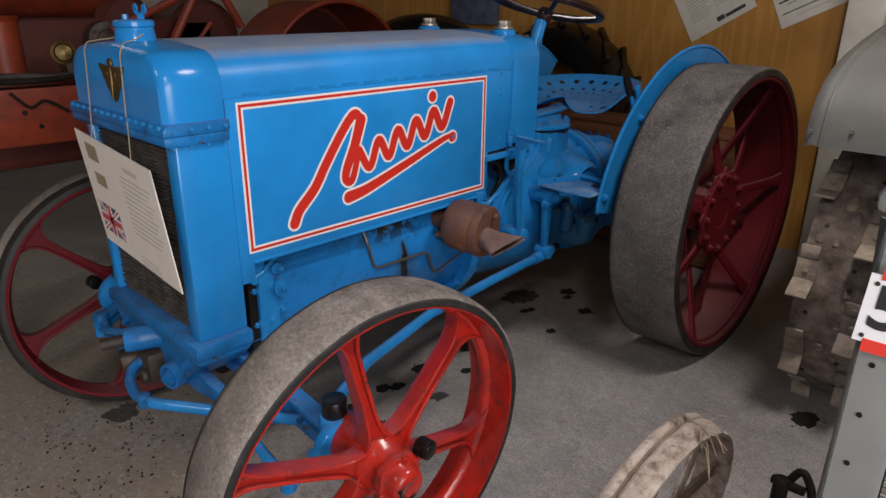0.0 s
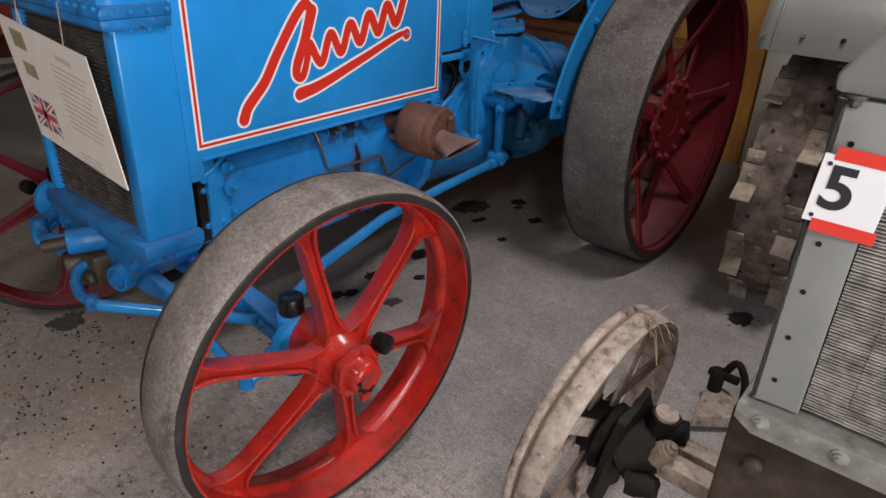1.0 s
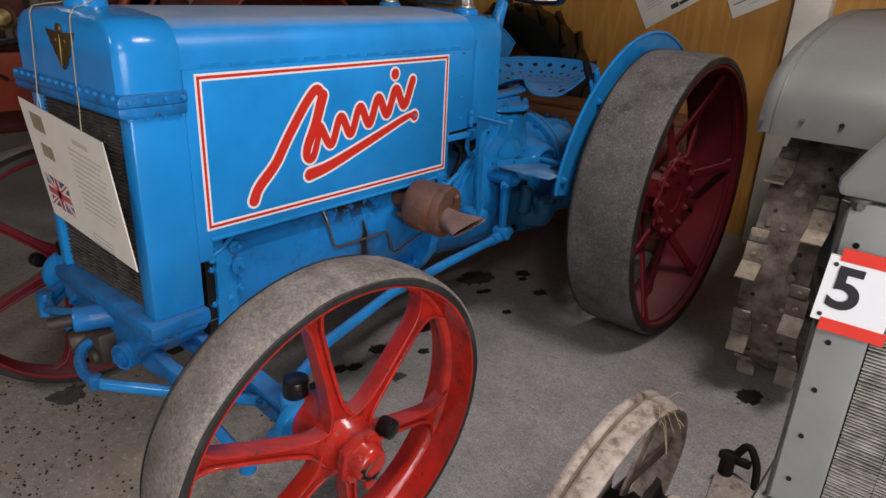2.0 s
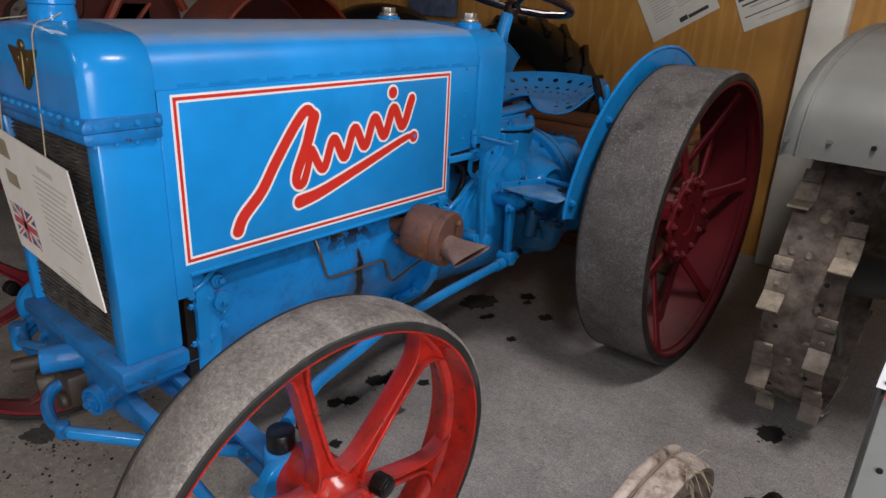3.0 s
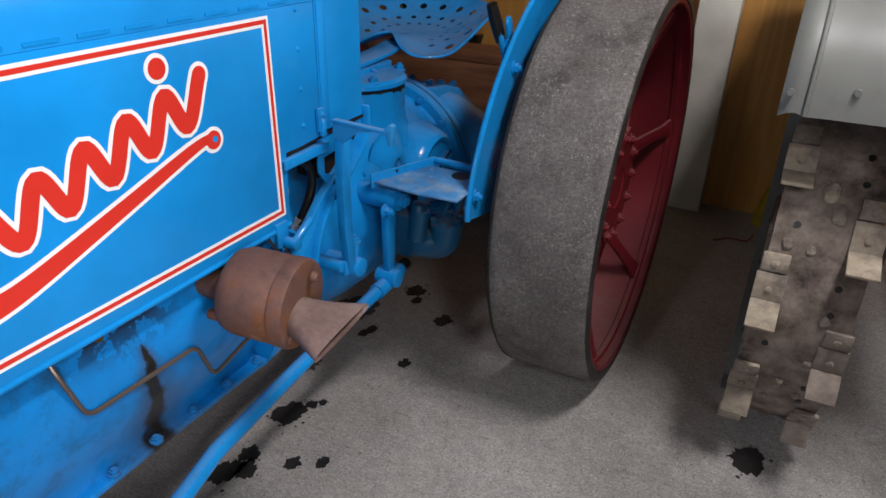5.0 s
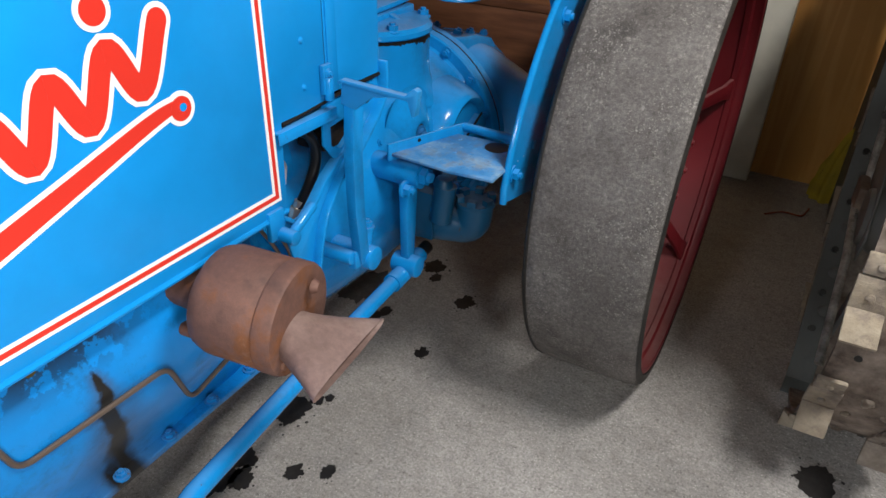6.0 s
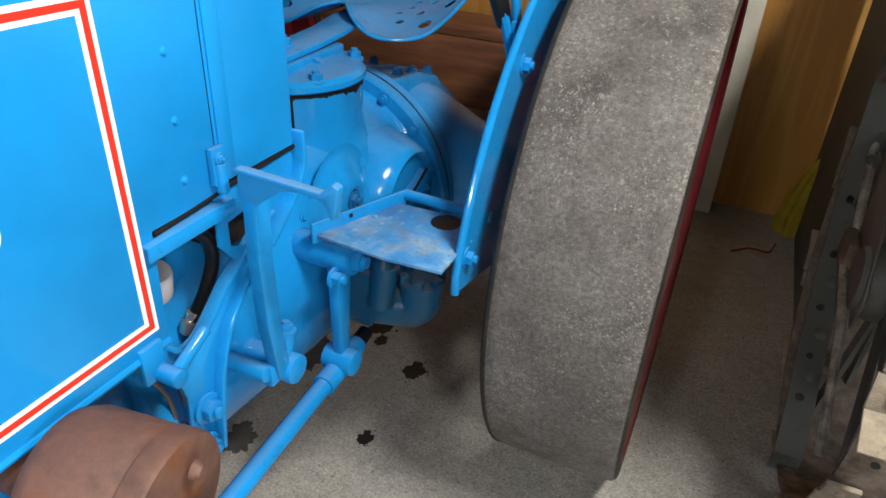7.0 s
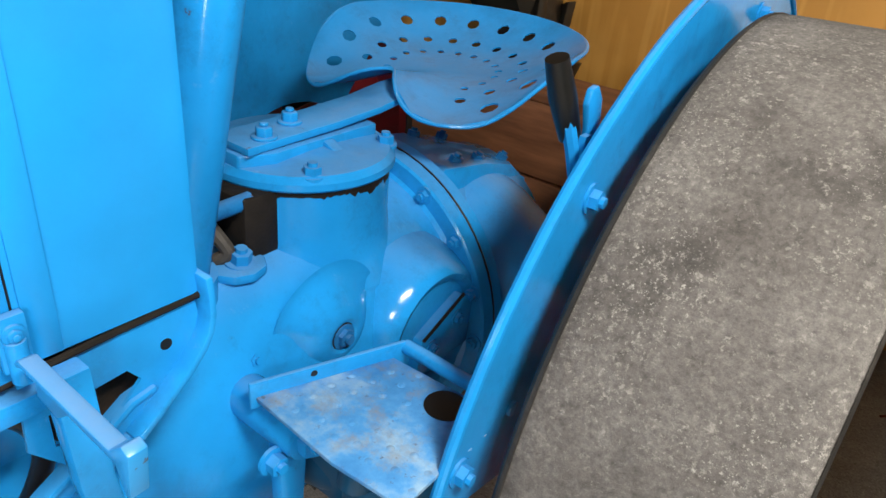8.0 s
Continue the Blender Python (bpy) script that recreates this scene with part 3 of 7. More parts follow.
def front_wheel(tractor, side):
    """Cast six-spoke wheel with a solid tyre; its axle points to local +x."""
    W = 0.138
    m = Matrix.Translation((0.797 if side > 0 else -0.738, 0.013 if side > 0 else 0.042, 0.428)) @ pose(0, 0, 0, 0, 4.2 * side, -3.8) @ (Matrix() if side > 0 else pose(0, 0, 0, 0, 0, 180)) @ Matrix.Scale(1.022, 4)
    # far wheel takes the darker maroon, so its shade is in the colour
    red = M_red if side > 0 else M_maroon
    bm = B()
    add_lathe(bm, [(0.395, -W), (0.384, -W + 0.002), (0.378, -W + 0.03), (0.370, -0.092), (0.368, -0.084), (0.368, -0.074), (0.371, -0.068), (0.382, -0.060), (0.389, -0.012), (0.3905, 0.0015), (0.3945, 0.0025), (0.395, -0.006), (0.3955, -W + 0.006)], (0, 0, 0), (1, 0, 0), 96, True)
    wheel = part("front_wheel", bm, red, tractor, "bright red cast six-spoke wheel" if side > 0 else "red cast six-spoke wheel, darkened for its shade", sharp=40, m=m)
    bm = B()
    add_lathe(bm, [(0.396, -W - 0.002), (0.410, -W + 0.003), (0.418, -W + 0.020), (0.4225, -W / 2), (0.4225, -0.03), (0.4215, -0.016), (0.4185, -0.006), (0.4135, -0.0005), (0.396, -0.001)], (0, 0, 0), (1, 0, 0), 120, True)
    for v in bm.verts:
        v.co += Vector((0, v.co.y, v.co.z)).normalized() * (noise.noise(v.co * 7) * 0.0022 + noise.noise(v.co * 31) * 0.0010)
    part("tyre", bm, M_tyre_f, wheel, "worn grey solid rubber tyre", sharp=50)
    bm = B()
    add_lathe(bm, [(0.3955, 0.0015), (0.405, 0.0035), (0.4100, 0.0025), (0.4125, -0.001), (0.410, -0.006), (0.3955, -0.004)], (0, 0, 0), (1, 0, 0), 120, True)
    for v in bm.verts:
        v.co += Vector((0, v.co.y, v.co.z)).normalized() * noise.noise(v.co * 16) * 0.0022
    part("tyre_edge", bm, M_sidewall, wheel, "dusty black rubber tyre edge")
    bm = B()
    wide = 0.03 if side < 0 else 0.006
    add_lathe(bm, [(0.3955, -W - 0.0035), (0.409, -W - 0.002), (0.412, -W), (0.4215 if side < 0 else 0.414, -W + wide), (0.411, -W + wide + 0.002), (0.3955, -W + 0.004)], (0, 0, 0), (1, 0, 0), 120, True)
    part("tyre_edge", bm, M_sidewall, wheel, "dusty black rubber tyre edge")
    # spokes: channel section, webbed at the hub and splayed at the rim
    bm = B()
    prof = [(0.045, 0.050), (0.060, 0.041), (0.073, 0.031), (0.088, 0.023), (0.11, 0.0185), (0.15, 0.0158), (0.22, 0.0145), (0.30, 0.0155), (0.325, 0.020), (0.343, 0.028), (0.356, 0.040), (0.366, 0.056), (0.376, 0.082)]
    left = [(r, -w) for r, w in prof]
    right = [(r, w) for r, w in reversed(prof)]
    add_prism(bm, left + right, "x", -0.088, -0.070)
    for q in (-1, 1):
        rib = [(r, q * (w - 0.0080)) for r, w in prof] + [(r, q * w) for r, w in reversed(prof)]
        add_prism(bm, rib, "x", -0.070, -0.057)
        add_prism(bm, rib, "x", -0.101, -0.088)
    for v in bm.verts:
        v.co.x += 0.034 * max(0.0, min(1.0, (0.35 - v.co.y) / 0.29))
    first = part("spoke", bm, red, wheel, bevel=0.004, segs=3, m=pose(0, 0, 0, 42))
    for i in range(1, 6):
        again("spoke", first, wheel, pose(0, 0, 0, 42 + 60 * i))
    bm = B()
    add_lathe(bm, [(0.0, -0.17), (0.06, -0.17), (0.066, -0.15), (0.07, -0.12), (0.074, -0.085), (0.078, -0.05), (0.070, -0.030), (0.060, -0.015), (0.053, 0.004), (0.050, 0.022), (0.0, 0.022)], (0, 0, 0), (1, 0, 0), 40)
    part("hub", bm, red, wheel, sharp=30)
    # eight-cornered collar and the round cap in it
    bm = B()
    add_prism(bm, [((0.064 if i % 2 else 0.059) * math.cos(radians(45 * i + 12)), (0.064 if i % 2 else 0.059) * math.sin(radians(45 * i + 12))) for i in range(8)], "x", 0.012, 0.036)
    part("hub_collar", bm, red, wheel, bevel=0.004)
    bm = B()
    add_lathe(bm, [(0.0, 0.047), (0.030, 0.0465), (0.037, 0.043), (0.041, 0.034), (0.0425, 0.020), (0.047, 0.0118), (0.0, 0.0115)], (0.024, 0, 0), (1, 0, 0), 32)
    cap = part("hub_cap", bm, red, wheel, "chipped red cap", sharp=40)
    if side > 0:
        # paint flaked off the face of the cap
        bm = B()
        ring = [(0.0325 + 0.0035 * math.sin(1.9 * k), radians(160 + 11 * k)) for k in range(14)]
        ring += [(0.0235 + 0.005 * math.sin(2.7 * k + 1), radians(160 + 11 * k)) for k in range(13, -1, -1)]
        add_prism(bm, [(q * math.cos(a), q * math.sin(a)) for q, a in ring], "x", 0.060, 0.0713)
        part("flaked_patch", bm, M_greasy, cap, "black grease where the paint has flaked")
    bm = B()
    add_box(bm, 0.052, 0.064, -0.012, 0.012, -0.062, -0.040)
    part("hub_pin", bm, red, wheel, bevel=0.002)
    bm = B()
    add_tube(bm, bend([(0.070, -0.020, -0.012), (0.073, -0.026, 0.0), (0.073, -0.012, 0.014), (0.071, 0.006, 0.012)], 0.010), 0.0022, 6)
    part("split_pin", bm, M_iron, wheel)
    for a in (80, 200, 320):
        bm = B()
        add_bolt(bm, (0.036, 0.053 * math.cos(radians(a)), 0.053 * math.sin(radians(a))), (1, 0, 0), 0.007, 0.007)
        part("collar_bolt", bm, red, wheel)
    bm = B()
    add_cyl(bm, (-0.010, 0.090, 0.018), (0.024, 0.096, 0.02), 0.024, 0.024)
    add_cyl(bm, (0.024, 0.096, 0.02), (0.028, 0.0965, 0.02), 0.019, 0.019)
    part("grease_cap", bm, M_black, wheel, "black plastic grease cap", bevel=0.004)
    return wheel


def rear_wheel(tractor, side):
    R, W = 0.60, 0.266
    m = Matrix.Translation((0.8125 * side, 1.958, R)) @ (Matrix() if side > 0 else pose(0, 0, 0, 0, 0, 180))
    bm = B()
    add_lathe(bm, [(0.565, -W), (0.545, -W + 0.01), (0.545, -0.050), (0.540, -0.046), (0.540, -0.030), (0.549, -0.024), (0.551, -0.006), (0.549, 0.0), (0.555, 0.003), (0.562, 0.003), (0.565, 0.0)], (0, 0, 0), (1, 0, 0), 110, True)
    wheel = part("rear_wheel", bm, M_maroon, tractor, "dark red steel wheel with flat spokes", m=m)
    bm = B()
    add_lathe(bm, [(0.5665, -W - 0.002), (0.592, -W), (0.599, -W + 0.006), (0.601, -W + 0.03), (0.602, -W / 2), (0.601, -0.03), (0.598, -0.006), (0.59, 0.001), (0.5665, 0.003)], (0, 0, 0), (1, 0, 0), 140, True)
    part("tyre", bm, M_tyre_r, wheel, "dark grey worn solid rubber tread", sharp=50)
    bm = B()
    add_lathe(bm, [(0.566, 0.0045), (0.588, 0.0035), (0.593, 0.0), (0.566, -0.002)], (0, 0, 0), (1, 0, 0), 120, True)
    part("tyre_edge", bm, M_sidewall, wheel, "dusty black rubber tyre edge")
    bm = B()
    add_lathe(bm, [(0.566, -W - 0.0045), (0.594, -W - 0.0035), (0.6005, -W + 0.002), (0.6015, -W + 0.007), (0.598, -W + 0.008), (0.566, -W + 0.002)], (0, 0, 0), (1, 0, 0), 120, True)
    part("tyre_edge", bm, M_sidewall, wheel, "dusty black rubber tyre edge")
    # two rows of flat spokes, crossed: inner flange to outer rim, outer disc to the middle of the rim
    for r0, x0, r1, x1, a0 in ((0.085, -0.215, 0.546, -0.040, 6), (0.120, -0.100, 0.546, -0.170, 42)):
        first = None
        lean = math.degrees(math.atan2(x1 - x0, r1 - r0))
        long = math.hypot(x1 - x0, r1 - r0)
        for i in range(6):
            mm = pose(0, 0, 0, a0 + 60 * i - 90) @ Matrix.Translation((x0, 0, r0)) @ pose(0, 0, 0, 0, lean)
            if first is None:
                bm = B()
                add_prism(bm, [(-0.030, 0.0), (0.030, 0.0), (0.024, 0.10), (0.021, long * 0.6), (0.023, long - 0.05), (0.036, long), (-0.036, long), (-0.023, long - 0.05), (-0.021, long * 0.6), (-0.024, 0.10)], "x", -0.0065, 0.0065)
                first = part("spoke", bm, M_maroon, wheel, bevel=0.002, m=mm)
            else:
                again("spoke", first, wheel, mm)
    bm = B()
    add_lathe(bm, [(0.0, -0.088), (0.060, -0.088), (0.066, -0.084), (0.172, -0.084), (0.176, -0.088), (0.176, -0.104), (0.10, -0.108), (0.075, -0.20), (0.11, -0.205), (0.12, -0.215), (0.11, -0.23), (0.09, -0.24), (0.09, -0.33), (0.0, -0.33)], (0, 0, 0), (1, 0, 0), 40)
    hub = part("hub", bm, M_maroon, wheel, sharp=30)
    bolts("wheel_nut", hub, 12, 0.156, (-0.084, 0, 0), (1, 0, 0), 0.0135, 0.011, mat=M_maroon)
    # scalloped ring of lugs round the disc
    bm = B()
    ring = []
    for i in range(96):
        a = 2 * math.pi * i / 96
        k = 0.182 + 0.014 * math.cos(12 * a)
        ring.append((k * math.cos(a), k * math.sin(a)))
    add_prism(bm, ring, "x", -0.102, -0.090)
    part("lug_ring", bm, M_maroon, hub, bevel=0.002)
    bm = B()
    add_box(bm, -0.232, -0.106, -0.124, 0.112, -0.052, 0.095)
    add_box(bm, -0.240, -0.110, -0.132, 0.118, -0.062, -0.044)
    part("hub_casing", bm, M_maroon, wheel, "dull red square casing behind the hub disc", bevel=0.008)
    return wheel


PANEL = (0.0, 0.915, 0.822, 1.203)
SKIN = 0.29
PANEL_SHAPE = [(-0.0275, 0.745), (0.008, 0.745), (0.012, 0.795), (0.927, 0.795), (0.933, 0.945), (1.046, 0.945), (1.046, 1.213), (-0.0275, 1.213)]


def arch(half, bottom, top, side_top, n=8, drop=0.0):
    """Half of a bonnet outline in (x, z): up the side, round the shoulder, to the crown."""
    out = [(half, bottom), (half, side_top)]
    cx, cz = half - 0.085, side_top
    for i in range(1, n + 1):
        t = radians(90 * i / n)
        out.append((cx + 0.085 * math.cos(t), cz + (top - 0.012 - side_top) * math.sin(t)))
    out.append((half * 0.35, top - 0.003))
    out.append((0.0, top))
    return out


def whole(half_outline):
    return half_outline + [(-x, z) for x, z in reversed(half_outline[:-1])]


def shell(bm, outlines, thick=0.0):
    """Skins a row of (y, outline) sections."""
    rows = [[bm.verts.new((x, y, z)) for x, z in o] for y, o in outlines]
    for p, q in zip(rows, rows[1:]):
        for i in range(len(p) - 1):
            bm.faces.new([p[i], p[i + 1], q[i + 1], q[i]])
    return rows


def solid_shell(bm, outlines):
    rows = shell(bm, outlines)
    for p, q in zip(rows, rows[1:]):
        bm.faces.new([p[-1], p[0], q[0], q[-1]])
    bm.faces.new(rows[0])
    bm.faces.new(rows[-1][::-1])


def curve2(pts, n=6):
    """A smooth line through (y, z) points."""
    pts = [Vector(p) for p in pts]
    ext = [2 * pts[0] - pts[1]] + pts + [2 * pts[-1] - pts[-2]]
    out = []
    for a, b, c, d in zip(ext, ext[1:], ext[2:], ext[3:]):
        for i in range(n):
            t = i / n
            out.append(0.5 * (2 * b + (c - a) * t + (2 * a - 5 * b + 4 * c - d) * t * t + (3 * b - a - 3 * c + d) * t ** 3))
    return out + [pts[-1]]


def bonnet(tractor):
    prof = whole(arch(SKIN, 1.214, 1.333, 1.245))
    inner = [(x * 0.985, z - 0.004) for x, z in prof]
    bm = B()
    solid_shell(bm, [(-0.03, prof + inner[::-1]), (1.046, prof + inner[::-1])])
    hood = part("bonnet", bm, M_bonnet, tractor, "blue sheet metal bonnet, dusty on top", sharp=25)
    first = None
    for i in range(13):
        mm = Matrix.Translation((SKIN, 0.02 + i * 0.075, 1.222))
        if first is None:
            bm = B()
            add_box(bm, -0.001, 0.0022, 0.0, 0.050, -0.003, 0.002)
            first = part("hinge_leaf", bm, M_side, hood, m=mm)
        else:
            again("hinge_leaf", first, hood, mm)
    bm = B()
    add_prism(bm, PANEL_SHAPE, "x", SKIN - 0.004, SKIN)
    side = part("side_panel", bm, M_side, tractor, "blue side panel with a red and white border", bevel=0.001)
    bm = B()
    add_prism(bm, PANEL_SHAPE, "x", -SKIN, -SKIN + 0.004)
    part("side_panel", bm, M_side, tractor, bevel=0.001)
    # rolled lower edge
    bm = B()
    add_tube(bm, [(SKIN - 0.002, 0.01, 0.797), (SKIN - 0.002, 0.927, 0.797)], 0.006)
    part("panel_edge", bm, M_side, side)
    # border: white, red, white
    y0, y1, z0, z1 = PANEL
    for i, (ins, mat, w) in enumerate(((0.0, M_decal_white, 0.018), (0.0055, M_decal_red, 0.007))):
        a, b, c, d = y0 + ins, y1 - ins, z0 + ins, z1 - ins
        x = SKIN + 0.0006 + 0.0006 * i
        bm = B()
        for box in ((a, b, d - w, d), (a, b, c, c + w), (a, a + w, c + w, d - w), (b - w, b, c + w, d - w)):
            add_box(bm, x - 0.0006, x, *box)
        part("painted_border", bm, mat, side, "white painted border" if i == 0 else "red painted border line")
    logo(side)
    # rivets down the rear edge
    for z in (1.205, 1.133, 1.057, 0.985):
        bm = B()
        add_lathe(bm, [(0.0, 0.0042), (0.0032, 0.0036), (0.0054, 0.0)], (SKIN, 0.992, z), (1, 0, 0), 12)
        part("rivet", bm, M_side, side)
    # latch and stay under the front corner
    bm = B()
    add_box(bm, 0.262, 0.284, 0.0, 0.016, 0.735, 0.80)
    add_tube(bm, [(0.272, 0.01, 0.742), (0.262, 0.05, 0.752), (0.25, 0.11, 0.79)], 0.007)
    add_cyl(bm, (0.258, 0.008, 0.742), (0.29, 0.008, 0.742), 0.009)
    part("panel_latch", bm, M_blue, side, bevel=0.002)
    # scuttle behind the bonnet
    bm = B()
    full = whole(arch(SKIN, 0.957, 1.331, 1.243))
    tight = [(x * 0.965, z if z < 1.0 else z - 0.007) for x, z in full]
    solid_shell(bm, [(1.0478, full), (1.196, full), (1.204, [(x * 0.992, z if z < 1 else z - 0.002) for x, z in full]), (1.209, tight)])
    sc = part("fuel_tank", bm, M_side, tractor, "blue tank behind the bonnet", sharp=28)
    bm = B()
    solid_shell(bm, [(1.0452, [(x * 0.996, z - 0.003) for x, z in full]), (1.0482, [(x * 0.996, z - 0.003) for x, z in full])])
    part("seam", bm, M_black, sc, "dark open seam")
    for cx, cy in ((0.165, 1.15), (-0.20, 1.14)):
        bm = B()
        add_lathe(bm, [(0.042, -0.03), (0.042, 0.012), (0.036, 0.018), (0.0, 0.018)], (cx, cy, 1.318), (0, 0, 1), 24)
        part("filler_neck", bm, M_blue, sc)
        bm = B()
        add_cyl(bm, (cx, cy, 1.336), (cx, cy, 1.346), 0.033)
        add_cyl(bm, (cx, cy, 1.346), (cx, cy, 1.366), 0.026, n=6)
        part("filler_cap", bm, M_steel, sc, "bare steel hexagon cap", bevel=0.002)
    bm = B()
    add_box(bm, 0.208, 0.25, 1.168, 1.186, 1.312, 1.319, pose(0, 0, 0))
    part("maker_plate", bm, M_pipe, sc)
    bm = B()
    add_box(bm, SKIN - 0.03, SKIN + 0.010, 0.915, 1.06, 0.931, 0.935)
    add_box(bm, SKIN + 0.006, SKIN + 0.010, 0.915, 1.06, 0.915, 0.934)
    part("tank_rail", bm, M_blue, sc, bevel=0.0015)
    # thin dark strip along the lower edge of the tank
    bm = B()
    add_tube(bm, [(SKIN - 0.002, 0.935, 0.940), (SKIN - 0.002, 1.10, 0.950), (SKIN - 0.002, 1.206, 0.953)], 0.0036, 8)
    part("tank_edge_strip", bm, M_greasy, sc, "dark strip along the tank's lower edge")
    bm = B()
    add_box(bm, SKIN, SKIN + 0.003, 1.0520, 1.0765, 0.958, 1.322 - 0.08)
    part("tank_strap", bm, M_side, sc, bevel=0.001)


def ribbon(name, parent, pts, w0, w1, x, mat):
    """A painted brush line of quads that may cross itself, rising a hair along its way."""
    pts = [Vector(p) for p in pts]
    n = len(pts) - 1
    bm = B()
    rows = []
    for i, p in enumerate(pts):
        d = (pts[min(i + 1, n)] - pts[max(i - 1, 0)]).normalized()
        k = Vector((-d.y, d.x)) * (w0 + (w1 - w0) * i / n) / 2
        h = x + 0.0002 * i / n
        rows.append([bm.verts.new((q, v.x, v.y)) for q, v in ((h - 0.0004, p - k), (h, p - k), (h, p + k), (h - 0.0004, p + k))])
    for p, q in zip(rows, rows[1:]):
        for j in range(3):
            bm.faces.new([p[j], p[j + 1], q[j + 1], q[j]])
    bm.faces.new(rows[0])
    bm.faces.new(rows[-1][::-1])
    me = part(name, bm, mat, parent)
    for end, w in ((pts[0], w0), (pts[-1], w1)):
        bm = B()
        add_cyl(bm, (x - 0.0003, *end), (x + 0.00025, *end), w / 2, n=20)
        part(name, bm, mat, parent)
    return me


def logo(side):
    """One sloping brush flourish in the place of the maker's name: plain waves, white edged red."""
    lines = [
        (curve2([(0.140, 0.872), (0.158, 0.905), (0.212, 0.957), (0.255, 1.02), (0.315, 1.10), (0.355, 1.138), (0.378, 1.120)]), 0.030, 0.026),
        (curve2([(0.378, 1.120), (0.352, 1.05), (0.322, 0.99), (0.318, 0.960), (0.340, 0.958), (0.368, 1.036)]), 0.034, 0.020),
        (curve2([(0.368 + 0.0372 * k, (1.036 if k % 2 == 0 else 0.972) + 0.0098 * k) for k in range(11)], 10), 0.024, 0.028),
        (curve2([(0.325, 0.908), (0.40, 0.922), (0.56, 0.972), (0.70, 1.018), (0.752, 1.030)]), 0.034, 0.014),
    ]
    for k, (pts, w0, w1) in enumerate(lines):
        ribbon("logo_outline", side, pts, w0 + 0.013, w1 + 0.013, SKIN + 0.0005 + 0.00003 * k, M_decal_white)
        ribbon("logo_stroke", side, pts, w0, w1, SKIN + 0.0013 + 0.00003 * k, M_decal_red)
    for r, x, mat, nm in ((0.0225, 0.0010, M_decal_white, "logo_outline"), (0.016, 0.0020, M_decal_red, "logo_dot")):
        for c in ((0.661, 1.158), (0.752, 1.023)):
            bm = B()
            add_cyl(bm, (SKIN, *c), (SKIN + x, *c), r, n=28)
            part(nm, bm, mat, side)
    bm = B()
    add_cyl(bm, (SKIN, 0.755, 1.024), (SKIN + 0.0025, 0.755, 1.024), 0.0055, n=20)
    part("logo_eye", bm, M_side, side)


